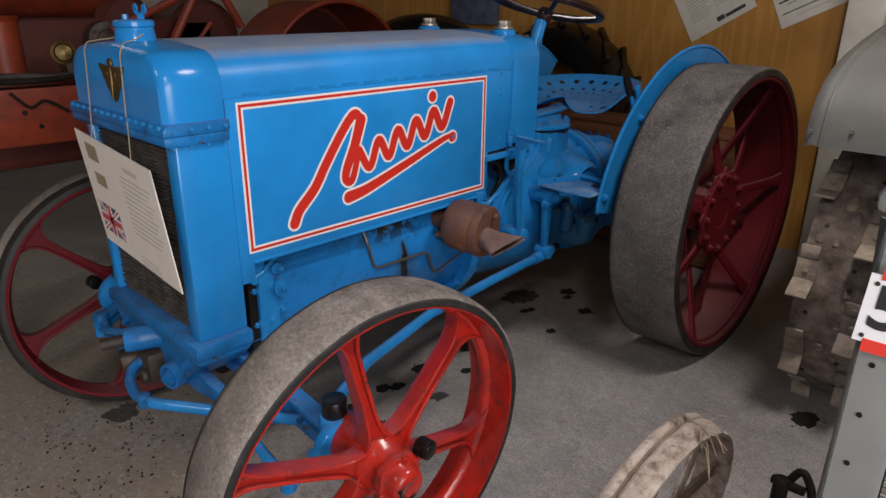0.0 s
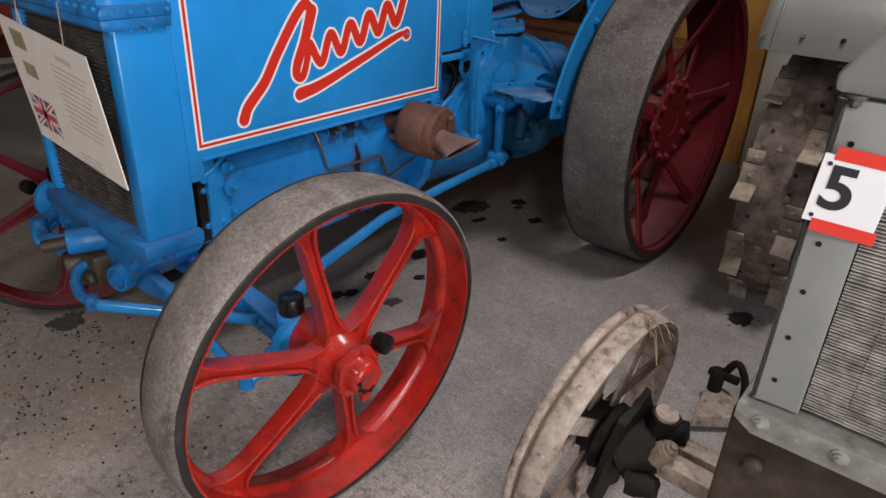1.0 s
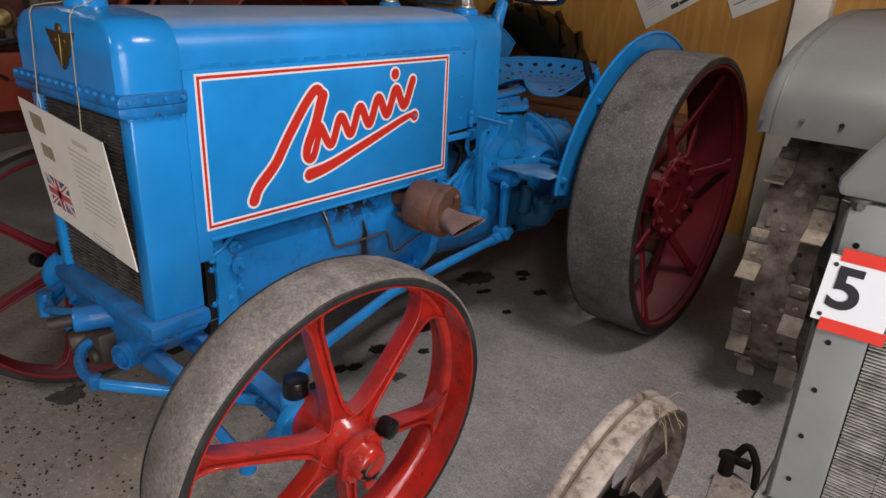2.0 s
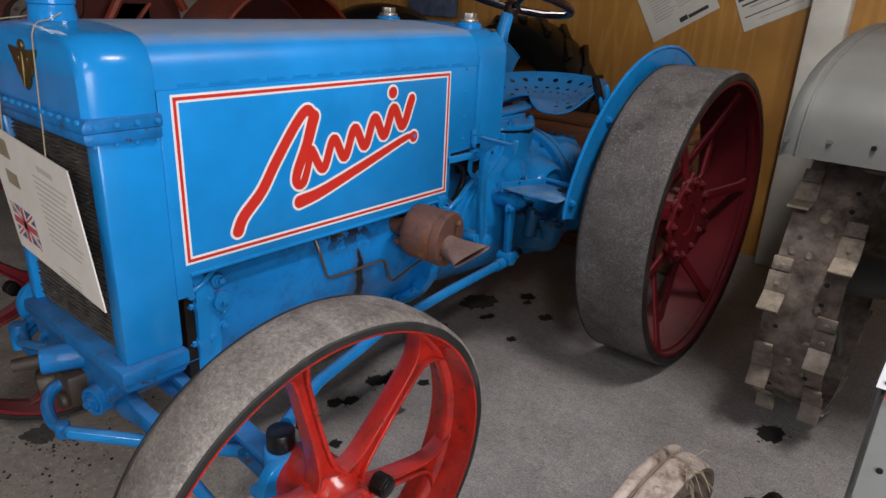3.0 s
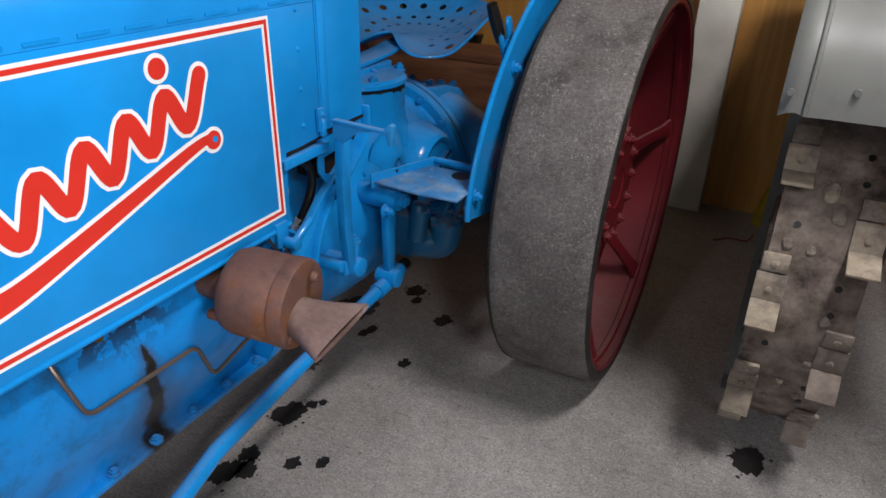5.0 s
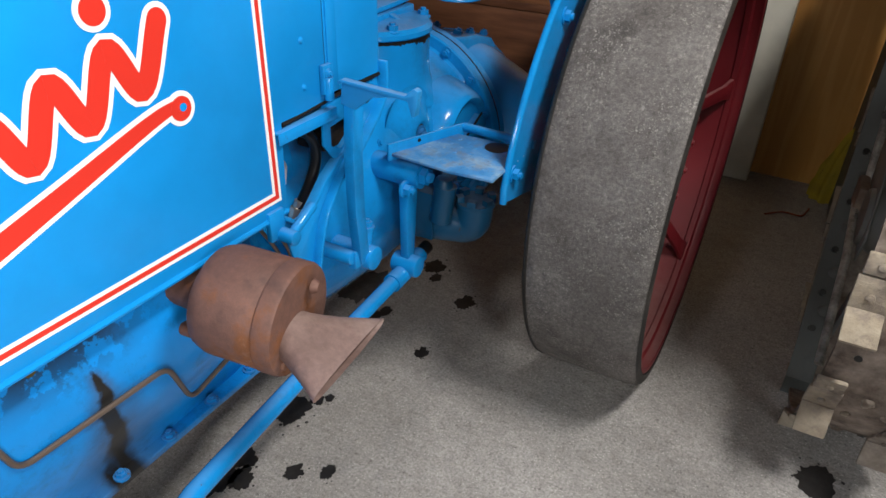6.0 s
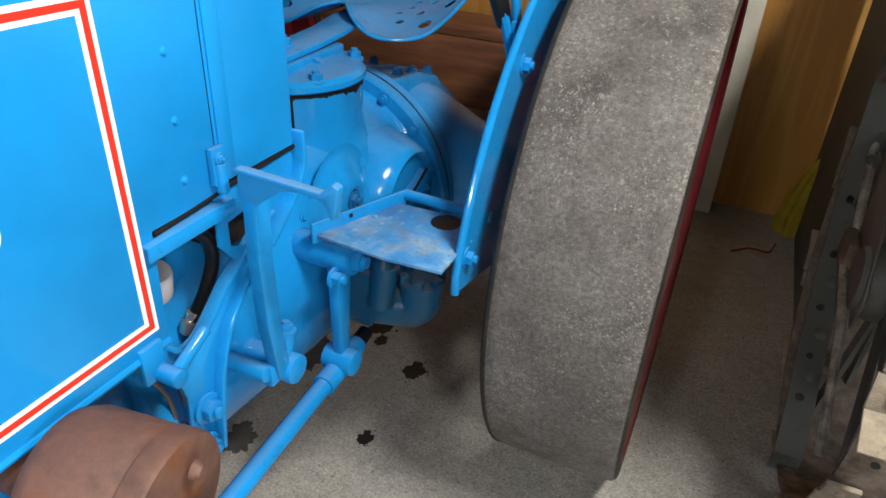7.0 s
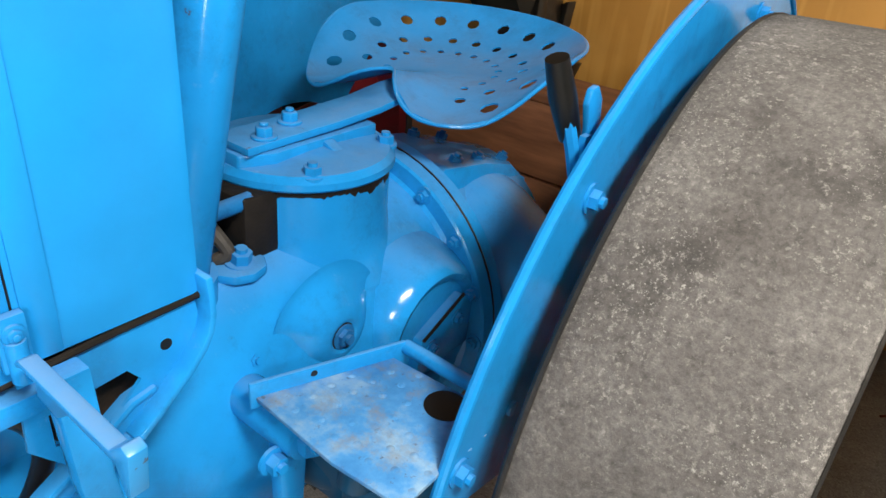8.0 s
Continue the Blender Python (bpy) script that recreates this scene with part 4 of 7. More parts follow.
def radiator(tractor):
    bm = B()
    add_box(bm, -0.232, 0.286, -0.05, -0.03, 0.625, 1.14)
    rad = part("radiator", bm, M_blue, tractor, "blue radiator with cast header tank", bevel=0.004)
    for s in (-1, 1):
        x0, x1 = (0.235, 0.2885) if s > 0 else (-0.2345, -0.198)
        bm = B()
        add_box(bm, x0, x1, -0.158, -0.0235, 0.625, 1.14)
        part("side_column", bm, M_side, rad, bevel=0.007)
    bm = B()
    add_box(bm, -0.198, 0.235, -0.138, -0.05, 0.63, 1.135)
    core = part("radiator_core", bm, M_core, tractor, "black finned radiator core")
    bm = B()
    random.seed(4)
    z = 0.645
    while z < 1.13:
        for k in range(15):
            x = -0.196 + k * 0.0286
            dz = random.uniform(-0.0016, 0.0016)
            add_box(bm, x, x + 0.0275, -0.1425 - random.uniform(0, 0.003), -0.136, z + dz, z + dz + 0.0035)
        z += 0.0105
    tagged(part("core_fin", bm, M_core, core), kind="stuff")
    # header tank with bolted flange
    bm = B()
    full = whole(arch(0.296, 1.165, 1.336, 1.245))
    MID = 0.0355

    def ins(k, top):
        return [(MID + x * k * 0.88, z if z < 1.18 else 1.165 + (z - 1.165) * top) for x, z in full]
    solid_shell(bm, [(-0.176, ins(0.93, 0.90)), (-0.168, ins(0.965, 0.955)), (-0.152, ins(0.99, 0.985)), (-0.13, ins(1, 1)), (-0.036, ins(1, 1)), (-0.031, ins(0.985, 0.985))])
    head = part("header_tank", bm, M_side, tractor, "blue rounded radiator header tank", sharp=40)
    bm = B()
    add_prism(bm, [(-0.188, 1.144), (-0.188, 1.157), (-0.180, 1.171), (-0.026, 1.171), (-0.026, 1.144)], "x", -0.249, 0.305)
    add_prism(bm, [(-0.179, 1.120), (-0.186, 1.128), (-0.186, 1.1445), (-0.028, 1.1445), (-0.028, 1.120)], "x", -0.247, 0.303)
    part("header_flange", bm, M_blue_worn, head, bevel=0.004)
    first = None
    spots = [((-0.228 + i * 0.0393, -0.184, 1.163), (0, -1, 1.0)) for i in range(14)]
    for i in range(4):
        spots += [((0.304, -0.165 + i * 0.042, 1.158), (1, 0, 0)), ((0.296, -0.165 + i * 0.042, 1.1225), (0, 0, -1))]
    for p, way in spots:
        mm = Matrix.Translation(p) @ Vector(way).to_track_quat("Z", "Y").to_matrix().to_4x4()
        if first is None:
            bm = B()
            add_bolt(bm, (0, 0, 0), (0, 0, 1), 0.0055, 0.006, False)
            first = part("flange_bolt", bm, M_pad, head, "dusty blue bolt", m=mm)
        else:
            again("flange_bolt", first, head, mm)
    bm = B()
    add_lathe(bm, [(0.056, 1.318), (0.048, 1.335), (0.0445, 1.366), (0.0475, 1.369), (0.0475, 1.379), (0.042, 1.383), (0.0, 1.384)], (0.022, -0.098, 0), (0, 0, 1), 36)
    add_cyl(bm, (-0.028, -0.098, 1.374), (-0.015, -0.098, 1.374), 0.008)
    neck = part("radiator_filler", bm, M_blue, tractor, "blue radiator filler with wing nut")
    bm = B()
    wx, wy = 0.036, -0.085
    add_cyl(bm, (wx, wy, 1.384), (wx, wy, 1.396), 0.009, n=10)
    for s in (-1, 1):
        add_lathe(bm, [(0.0, -0.003), (0.011, -0.002), (0.0125, 0.0), (0.011, 0.002), (0.0, 0.003)], (wx + s * 0.015, wy + s * 0.004, 1.408), (0, 1, 0), 14)
        add_cyl(bm, (wx, wy, 1.39), (wx + s * 0.013, wy + s * 0.004, 1.402), 0.0055, n=8)
    part("wing_nut", bm, M_blue, neck)
    bm = B()
    add_cyl(bm, (-0.006, -0.105, 1.383), (-0.006, -0.105, 1.395), 0.008, n=8)
    part("stud", bm, M_blue, neck)
    # bottom tray
    bm = B()
    add_prism(bm, [(-0.232, -0.182), (0.31, -0.182), (0.31, -0.02), (-0.232, -0.02)], "z", 0.588, 0.626)
    add_prism(bm, [(-0.218, -0.168), (0.29, -0.168), (0.29, -0.02), (-0.218, -0.02)], "z", 0.56, 0.588)
    part("bottom_tank", bm, M_blue_worn, rad, bevel=0.009)
    bm = B()
    wing = [(0.012, 0.030), (0.070, 0.034), (0.062, 0.020), (0.056, 0.016), (0.050, 0.002), (0.042, -0.002), (0.036, -0.018), (0.026, -0.024), (0.016, -0.040), (0.0, -0.052)]
    add_prism(bm, wing + [(-x, z) for x, z in reversed(wing[:-1])], "y", -0.1815, -0.1755, pose(0.052, 0, 1.250))
    add_cyl(bm, (0.052, -0.177, 1.288), (0.052, -0.183, 1.288), 0.0115, n=20)
    add_cyl(bm, (0.052, -0.180, 1.276), (0.052, -0.1845, 1.206), 0.0035, n=8)
    for q in (-0.022, 0.022):
        add_lathe(bm, [(0.0, 0.003), (0.006, 0.002), (0.008, 0.0)], (0.052 + q, -0.1815, 1.260), (0, -1, 0), 12)
    part("badge", bm, M_brass, head, "winged brass badge", bevel=0.001)


def engine(tractor):
    # crankcase barrel
    def sec(k, dz=0.0):
        return [(0.195, 0.782), (0.226, 0.758), (0.245 * k, 0.71), (0.25 * k, 0.65), (0.243 * k, 0.59), (0.215 * k, 0.525), (0.19 * k, 0.478), (0.185 * k, 0.445 + dz), (0.10, 0.40 + dz), (0.0, 0.39 + dz)]
    bm = B()
    w = lambda k, dz=0.0: whole(sec(k, dz))
    solid_shell(bm, [(0.06, w(0.9)), (0.09, w(0.98)), (0.12, w(1.0)), (0.42, w(1.0)), (0.70, w(1.0)), (0.86, w(0.97)), (0.93, w(0.9, 0.05))])
    case = part("crankcase", bm, M_crank, tractor, "blue crankcase with oil streaks", sharp=30)
    bm = B()
    for s in (-1, 1):
        x0, x1 = sorted((s * 0.165, s * 0.208))
        add_box(bm, x0, x1, 0.08, 0.9, 0.436, 0.450)
    part("sump_flange", bm, M_crank, case, bevel=0.003)
    bm = B()
    add_bolt(bm, (0, 0, 0), (0, 0, 1), 0.009, 0.009)
    first = None
    for i in range(9):
        mm = Matrix.Translation((0.198, 0.11 + i * 0.096, 0.450)) @ pose(0, 0, 0, 0, 0, 23 * i)
        if first is None:
            first = part("flange_bolt", bm, M_blue_worn, case, m=mm)
        else:
            again("flange_bolt", first, case, mm)
    # block coloured dark to carry the shade of the gap below the panel
    bm = B()
    add_box(bm, -0.2, 0.2, 0.06, 0.93, 0.79, 1.05)
    for s in (-1, 1):
        add_box(bm, s * 0.2 - 0.02, s * 0.2 + 0.02, 0.1, 0.9, 0.80, 0.83)
    part("cylinder_block", bm, M_crossmember, tractor, "cylinder block coloured dark for the gap's shade", bevel=0.01)
    # front timing plate with ribs and studs
    bm = B()
    add_prism(bm, [(-0.21, 0.43), (0.21, 0.43), (0.262, 0.56), (0.268, 0.74), (0.23, 0.82), (-0.23, 0.82), (-0.268, 0.74), (-0.262, 0.56)], "y", 0.03, 0.062)
    for z, x in ((0.52, 0.238), (0.60, 0.25), (0.70, 0.25), (0.78, 0.235), (0.46, 0.20)):
        add_bolt(bm, (x, 0.062, z), (0, 1, 0), 0.011, 0.014)
        add_bolt(bm, (x, 0.03, z), (0, -1, 0), 0.011, 0.014)
    add_prism(bm, [(0.060, 0.47), (0.085, 0.50), (0.098, 0.58), (0.094, 0.68), (0.078, 0.75), (0.060, 0.77)], "x", 0.225, 0.252)
    add_cyl(bm, (0.24, 0.106, 0.688), (0.262, 0.106, 0.688), 0.026, n=20)
    add_cyl(bm, (0.235, 0.10, 0.742), (0.252, 0.10, 0.742), 0.018, n=18)
    for z, x in ((0.62, 0.250), (0.66, 0.246), (0.742, 0.252), (0.688, 0.262)):
        add_bolt(bm, (x, 0.106, z), (1, 0, 0), 0.010, 0.012)
    part("timing_plate", bm, M_blue, tractor, bevel=0.006)
    # added plate, black for the shade in the open gap behind the radiator
    bm = B()
    add_box(bm, -0.22, 0.255, 0.004, 0.029, 0.45, 0.80)
    part("front_shadow_plate", bm, M_greasy, tractor, "black plate standing in for shade behind the radiator")
    # brass drain tap and two bare wires
    bm = B()
    add_cyl(bm, (0.228, 0.495, 0.762), (0.254, 0.495, 0.766), 0.008, n=10)
    add_box(bm, 0.244, 0.250, 0.485, 0.512, 0.770, 0.776)
    part("drain_tap", bm, M_brass, tractor, "small brass tap")
    for dy in (0.0, 0.022):
        bm = B()
        add_tube(bm, bend([(0.24, 0.885 + dy, 0.79), (0.262, 0.905 + dy, 0.745), (0.268, 0.925 + dy, 0.70), (0.262, 0.935 + dy, 0.64)], 0.03), 0.0032, 6)
        part("wire", bm, M_pipe, tractor, "thin bare wire")
    # fuel pipe
    bm = B()
    add_tube(bm, bend([(0.225, 0.415, 0.79), (0.252, 0.418, 0.74), (0.254, 0.444, 0.645), (0.262, 0.668, 0.645), (0.264, 0.695, 0.56), (0.268, 0.83, 0.60), (0.25, 0.90, 0.62)], 0.02), 0.0042, 8)
    part("fuel_pipe", bm, M_pipe, tractor, "thin bent bare metal pipe")


def silencer(tractor):
    a, b = Vector((0.288, 0.752, 0.736)), Vector((0.43, 0.777, 0.727))
    d = (b - a).normalized()
    bm = B()
    L = (b - a).length
    add_lathe(bm, [(0.0, -0.06), (0.03, -0.06), (0.035, -0.004), (0.06, 0.0), (0.078, 0.012), (0.084, 0.03), (0.084, L - 0.034), (0.0825, L - 0.032), (0.0825, L - 0.030), (0.0855, L - 0.028), (0.0855, L - 0.006), (0.083, L - 0.001), (0.076, L), (0.03, L + 0.003), (0.0, L + 0.003)], a, d, 44)
    can = part("silencer", bm, M_rust, tractor, "rusty brown silencer with fishtail outlet", sharp=40)
    for off in (Vector((0.012, 0.02, 0.052)), Vector((0.0, -0.05, -0.045))):
        bm = B()
        add_lathe(bm, [(0.0, 0.011), (0.007, 0.010), (0.010, 0.005), (0.011, 0.0)], b + off, d, 14)
        part("end_bolt", bm, M_rust, can)
    bm = B()
    add_cyl(bm, a + Vector((-0.01, -0.055, -0.03)), a + Vector((0.03, -0.052, -0.03)), 0.011, n=12)
    part("silencer_flange", bm, M_rust, can, bevel=0.004)
    # fishtail: a round throat that flattens and spreads
    e0 = Vector((0.428, 0.757, 0.714))
    A, C = Vector((0.52, 0.858, 0.710)), Vector((0.528, 0.678, 0.698))
    mid = (A + C) / 2
    along = (mid - e0).normalized()
    across = (A - C).normalized()
    up = across.cross(along).normalized()
    bm = B()
    rows = []
    n = 24
    for i in range(8):
        t = i / 7
        c = e0 * (1 - t) + mid * t
        wide = 0.037 + (0.5 * (A - C).length - 0.037) * t ** 1.15
        high = 0.037 * (1 - t) + 0.011 * t
        rows.append([bm.verts.new(c + across * wide * math.cos(2 * math.pi * j / n) + up * high * math.copysign(abs(math.sin(2 * math.pi * j / n)) ** (1 - 0.4 * t), math.sin(2 * math.pi * j / n))) for j in range(n)])
    for p, q in zip(rows, rows[1:]):
        for j in range(n):
            bm.faces.new([p[j], p[(j + 1) % n], q[(j + 1) % n], q[j]])
    bmesh.ops.solidify(bm, geom=bm.faces[:], thickness=0.0022)
    part("fishtail", bm, M_fishtail, can, sharp=60)


def gearbox(tractor):
    def ring(a, b, cz, k):
        out = []
        for i in range(56):
            t = 2 * math.pi * i / 56
            c, q = math.cos(t), math.sin(t)
            out.append((a * math.copysign(abs(c) ** k, c), cz + b * math.copysign(abs(q) ** k, q)))
        return out
    bm = B()
    solid_shell(bm, [(0.90, ring(0.262, 0.262, 0.605, 1.0)), (0.905, ring(0.268, 0.268, 0.605, 1.0)), (0.935, ring(0.268, 0.268, 0.605, 1.0)), (0.94, ring(0.258, 0.258, 0.605, 1.0)),
                     (0.965, ring(0.242, 0.245, 0.605, 0.98)), (1.03, ring(0.228, 0.235, 0.605, 0.93)), (1.12, ring(0.222, 0.235, 0.605, 0.88)), (1.25, ring(0.224, 0.245, 0.605, 0.84)), (1.36, ring(0.228, 0.25, 0.605, 0.82)),
                     (1.46, ring(0.232, 0.252, 0.608, 0.84)), (1.56, ring(0.236, 0.256, 0.608, 0.86)), (1.65, ring(0.242, 0.260, 0.608, 0.90)), (1.715, ring(0.248, 0.258, 0.606, 0.96)), (1.738, ring(0.253, 0.259, 0.605, 1.0)), (1.744, ring(0.262, 0.264, 0.605, 1.0)), (1.746, ring(0.288, 0.288, 0.605, 1.0)), (1.750, ring(0.292, 0.292, 0.605, 1.0)), (1.778, ring(0.292, 0.292, 0.605, 1.0))])
    box = part("gearbox", bm, M_blue, tractor, "smooth blue cast gearbox housing", sharp=28)
    bolts("bell_bolt", tractor_part=box, n=14, r=0.252, c=(0, 0.94, 0.605), axis=(0, 1, 0), br=0.012, h=0.014)
    bolts("joint_bolt", tractor_part=box, n=18, r=0.275, c=(0, 1.747, 0.605), axis=(0, -1, 0), br=0.011, h=0.012)
    bm = B()
    add_lathe(bm, [(0.284, 1.7765), (0.2925, 1.7780), (0.2935, 1.7805), (0.2925, 1.7830), (0.284, 1.7845)], (0, 0, 0.605), (0, 1, 0), 72)
    part("joint_gap", bm, M_black, box, "dark joint line")
    bm = B()
    solid_shell(bm, [(1.783, ring(0.292, 0.292, 0.605, 1.0)), (1.808, ring(0.292, 0.292, 0.605, 1.0)), (1.814, ring(0.278, 0.278, 0.605, 1.0)), (1.835, ring(0.25, 0.252, 0.605, 1.0)), (1.88, ring(0.23, 0.236, 0.605, 1.0)), (2.02, ring(0.22, 0.228, 0.605, 1.0)), (2.12, ring(0.20, 0.205, 0.605, 1.0)), (2.19, ring(0.14, 0.15, 0.605, 1.0))])
    part("axle_centre", bm, M_blue, tractor, "blue rear axle centre housing", sharp=28)
    # arched bearing boss on the side
    bm = B()
    add_lathe(bm, [(0.150, 0.17), (0.140, 0.205), (0.128, 0.232), (0.118, 0.250), (0.108, 0.257), (0.098, 0.254), (0.092, 0.243), (0.0, 0.240)], (0, 1.655, 0.66), (1, 0, 0), 48)
    part("bearing_boss", bm, M_blue, box, sharp=50)
    bm = B()
    add_prism(bm, [(1.60, 0.60), (1.745, 0.60), (1.75, 0.69), (1.715, 0.712), (1.61, 0.665)], "x", 0.225, 0.262)
    cap = part("bearing_cap", bm, M_blue, box, bevel=0.006)
    bm = B()
    add_tube(bm, [(0.2625, 1.612, 0.669), (0.2625, 1.714, 0.715)], 0.003, 6)
    part("split_line", bm, M_greasy, box, "dark oily joint line")
    for y, z in ((1.635, 0.645), (1.70, 0.675)):
        bm = B()
        add_bolt(bm, (0.262, y, z), (1, 0, 0), 0.010, 0.010)
        part("cap_bolt", bm, M_blue, cap)
    bm = B()
    add_prism(bm, [(0.02, 1.345), (0.07, 1.330), (0.110, 1.335), (0.138, 1.352), (0.148, 1.378), (0.140, 1.404), (0.118, 1.418), (0.02, 1.425)], "z", 0.828, 0.843)
    add_lathe(bm, [(0.110, -0.095), (0.085, -0.070), (0.062, -0.045), (0.050, -0.022), (0.046, -0.004), (0.0, -0.004)], (0.100, 1.384, 0.828), (0.10, 0, 1), 32)
    lug_at = (0.112, 1.382, 0.843)
    part("cover_lug", bm, M_blue, box, bevel=0.005)
    bm = B()
    add_bolt(bm, lug_at, (0.15, 0, 1), 0.015, 0.018)
    part("lug_nut", bm, M_blue, box)
    bm = B()
    add_tube(bm, [(0.095, 1.350, 0.918), (0.098, 1.412, 0.922)], 0.012, 12)
    part("selector_shaft", bm, M_blue_worn, box, "chipped blue selector shaft")
    bm = B()
    add_tube(bm, bend([(0.07, 1.345, 0.925), (0.085, 1.360, 0.890), (0.105, 1.372, 0.858), (0.09, 1.36, 0.846)], 0.012), 0.010, 10)
    add_lathe(bm, [(0.0, 0.0), (0.024, 0.002), (0.028, 0.010), (0.022, 0.022), (0.0, 0.026)], (0.060, 1.345, 0.848), (0.4, -0.7, 0.6), 20)
    part("selector_fork", bm, M_iron, box, "dark greasy selector fork")
    # black block put in as the shade of the cavity beside the turret
    bm = B()
    add_box(bm, -0.10, 0.112, 1.392, 1.452, 0.835, 0.930)
    part("cavity_shade_block", bm, M_greasy, box, "black block standing in for the cavity's shade", bevel=0.006)
    # turret on top
    c = (0.03, 1.56)
    bm = B()
    add_lathe(bm, [(0.172, 0.77), (0.152, 0.80), (0.143, 0.825), (0.14, 0.85), (0.14, 0.926), (0.0, 0.926)], (*c, 0), (0, 0, 1), 48)
    part("turret", bm, M_blue, box, sharp=30)
    bm = B()
    add_lathe(bm, [(0.0, 0.930), (0.146, 0.930), (0.148, 0.933), (0.147, 0.942), (0.138, 0.951), (0.05, 0.958), (0.0, 0.959)], (*c, 0), (0, 0, 1), 48)
    part("turret_cover", bm, M_blue, box, sharp=30)
    bm = B()
    add_lathe(bm, [(0.1405, 0.9250), (0.1435, 0.928), (0.1405, 0.9310)], (*c, 0), (0, 0, 1), 48)
    part("turret_joint", bm, M_greasy, box, "dark oily joint line")
    # oil that has seeped out of the joint and dried in ragged drips
    bm = B()
    rows = []
    for i in range(180):
        a = 2 * math.pi * i / 180
        drip = 0.9215 - 0.012 * max(0.0, 0.25 + noise.noise(Vector((math.cos(a) * 5, math.sin(a) * 5, 0.3))) + 0.6 * noise.noise(Vector((math.cos(a) * 24, math.sin(a) * 24, 0.7))))
        rows.append([bm.verts.new((c[0] + q * math.cos(a), c[1] + q * math.sin(a), z)) for q, z in ((0.1398, 0.926), (0.1412, 0.926), (0.1410, drip), (0.1398, drip - 0.0006))])
    for p, q in zip(rows, rows[1:] + rows[:1]):
        for j in range(4):
            bm.faces.new([p[j], q[j], q[(j + 1) % 4], p[(j + 1) % 4]])
    part("oil_seep", bm, M_greasy, box, "dried black oil under the cover")
    # raised pad under the seat spring with a gusset
    bm = B()
    add_prism(bm, [(-0.028, 1.424), (0.060, 1.424), (0.083, 1.470), (0.077, 1.682), (-0.020, 1.690)], "z", 0.938, 0.9695)
    add_prism(bm, [(0.076, 0.9660), (0.082, 0.9660), (0.124, 0.946), (0.076, 0.946)], "y", 1.562, 1.584)
    part("spring_pad", bm, M_blue, box, bevel=0.004)
    for px, py in ((0.135, 1.49), (0.112, 1.665), (0.02, 1.425), (-0.08, 1.48), (-0.05, 1.68)):
        bm = B()
        add_bolt(bm, (px, py, 0.946), (0, 0, 1), 0.013, 0.016)
        part("turret_bolt", bm, M_blue, box)
    # swelling towards the axle and side boss
    bm = B()
    add_lathe(bm, [(0.105 - 0.080 * i / 16, 0.190 + 0.036 * (0.5 - 0.5 * math.cos(math.pi * i / 16))) for i in range(17)] + [(0.021, 0.222), (0.0, 0.221)], (0, 1.468, 0.734), (1, 0, 0.0), 56)
    part("side_boss", bm, M_blue, box, sharp=70)
    bm = B()
    add_bolt(bm, (0.221, 1.470, 0.732), (1, 0, 0), 0.014, 0.010)
    part("boss_plug", bm, M_blue_worn, box, "chipped oily plug")
    bm = B()
    add_lathe(bm, [(0.0, 0.0012), (0.0255, 0.0012), (0.0255, 0.0)], (0.2212, 1.470, 0.732), (1, 0, 0), 24)
    part("oil_ring", bm, M_greasy, box, "black oil round the plug")
    bm = B()
    add_bolt(bm, (0.192, 1.335, 0.748), (1, 0, 0.4), 0.009, 0.009)
    part("stud", bm, M_blue, box)
    for s in (1, -1):
        ax = (s, 0, 0)
        bm = B()
        add_lathe(bm, [(0.225, 0.08), (0.205, 0.15), (0.178, 0.21), (0.152, 0.27), (0.13, 0.33), (0.112, 0.40), (0.10, 0.47), (0.10, 0.54), (0.0, 0.54)], (0, 1.955, 0.6), ax, 56)
        tr = part("axle_housing", bm, M_blue, tractor, "blue trumpet-shaped rear axle housing", sharp=28)
    # rear cover with studs
    bm = B()
    add_prism(bm, [(1.815, 0.66), (1.815, 0.85), (1.84, 0.862), (1.97, 0.842), (2.08, 0.812), (2.165, 0.735), (2.20, 0.65)], "x", -0.115, 0.115)
    cover = part("top_cover", bm, M_blue, tractor, "blue cast cover over the rear axle", bevel=0.022)
    for x, y, z, way in ((0.085, 1.90, 0.846, (0.3, 0.2, 1)), (0.085, 1.975, 0.832, (0.3, 0.25, 1)), (0.08, 2.075, 0.808, (0.3, 0.5, 1)), (0.086, 2.15, 0.735, (0.4, 1, 0.8)), (-0.08, 1.975, 0.834, (0, 0.25, 1)), (-0.08, 2.075, 0.808, (0, 0.5, 1))):
        bm = B()
        add_bolt(bm, (x, y, z), way, 0.013, 0.018)
        part("cover_stud", bm, M_blue_worn, cover)
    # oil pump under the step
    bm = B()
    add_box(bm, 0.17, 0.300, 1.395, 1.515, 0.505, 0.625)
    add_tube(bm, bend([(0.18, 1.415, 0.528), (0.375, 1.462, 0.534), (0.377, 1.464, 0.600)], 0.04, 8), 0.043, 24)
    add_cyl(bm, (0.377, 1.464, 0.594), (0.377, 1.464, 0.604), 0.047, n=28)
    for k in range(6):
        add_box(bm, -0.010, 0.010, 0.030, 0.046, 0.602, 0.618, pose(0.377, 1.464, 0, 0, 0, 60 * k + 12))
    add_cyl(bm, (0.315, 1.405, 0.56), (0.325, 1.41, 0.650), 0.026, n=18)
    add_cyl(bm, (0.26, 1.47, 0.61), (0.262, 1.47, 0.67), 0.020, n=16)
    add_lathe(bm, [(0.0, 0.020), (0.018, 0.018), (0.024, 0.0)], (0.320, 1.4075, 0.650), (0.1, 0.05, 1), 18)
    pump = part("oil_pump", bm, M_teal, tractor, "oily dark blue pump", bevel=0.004)
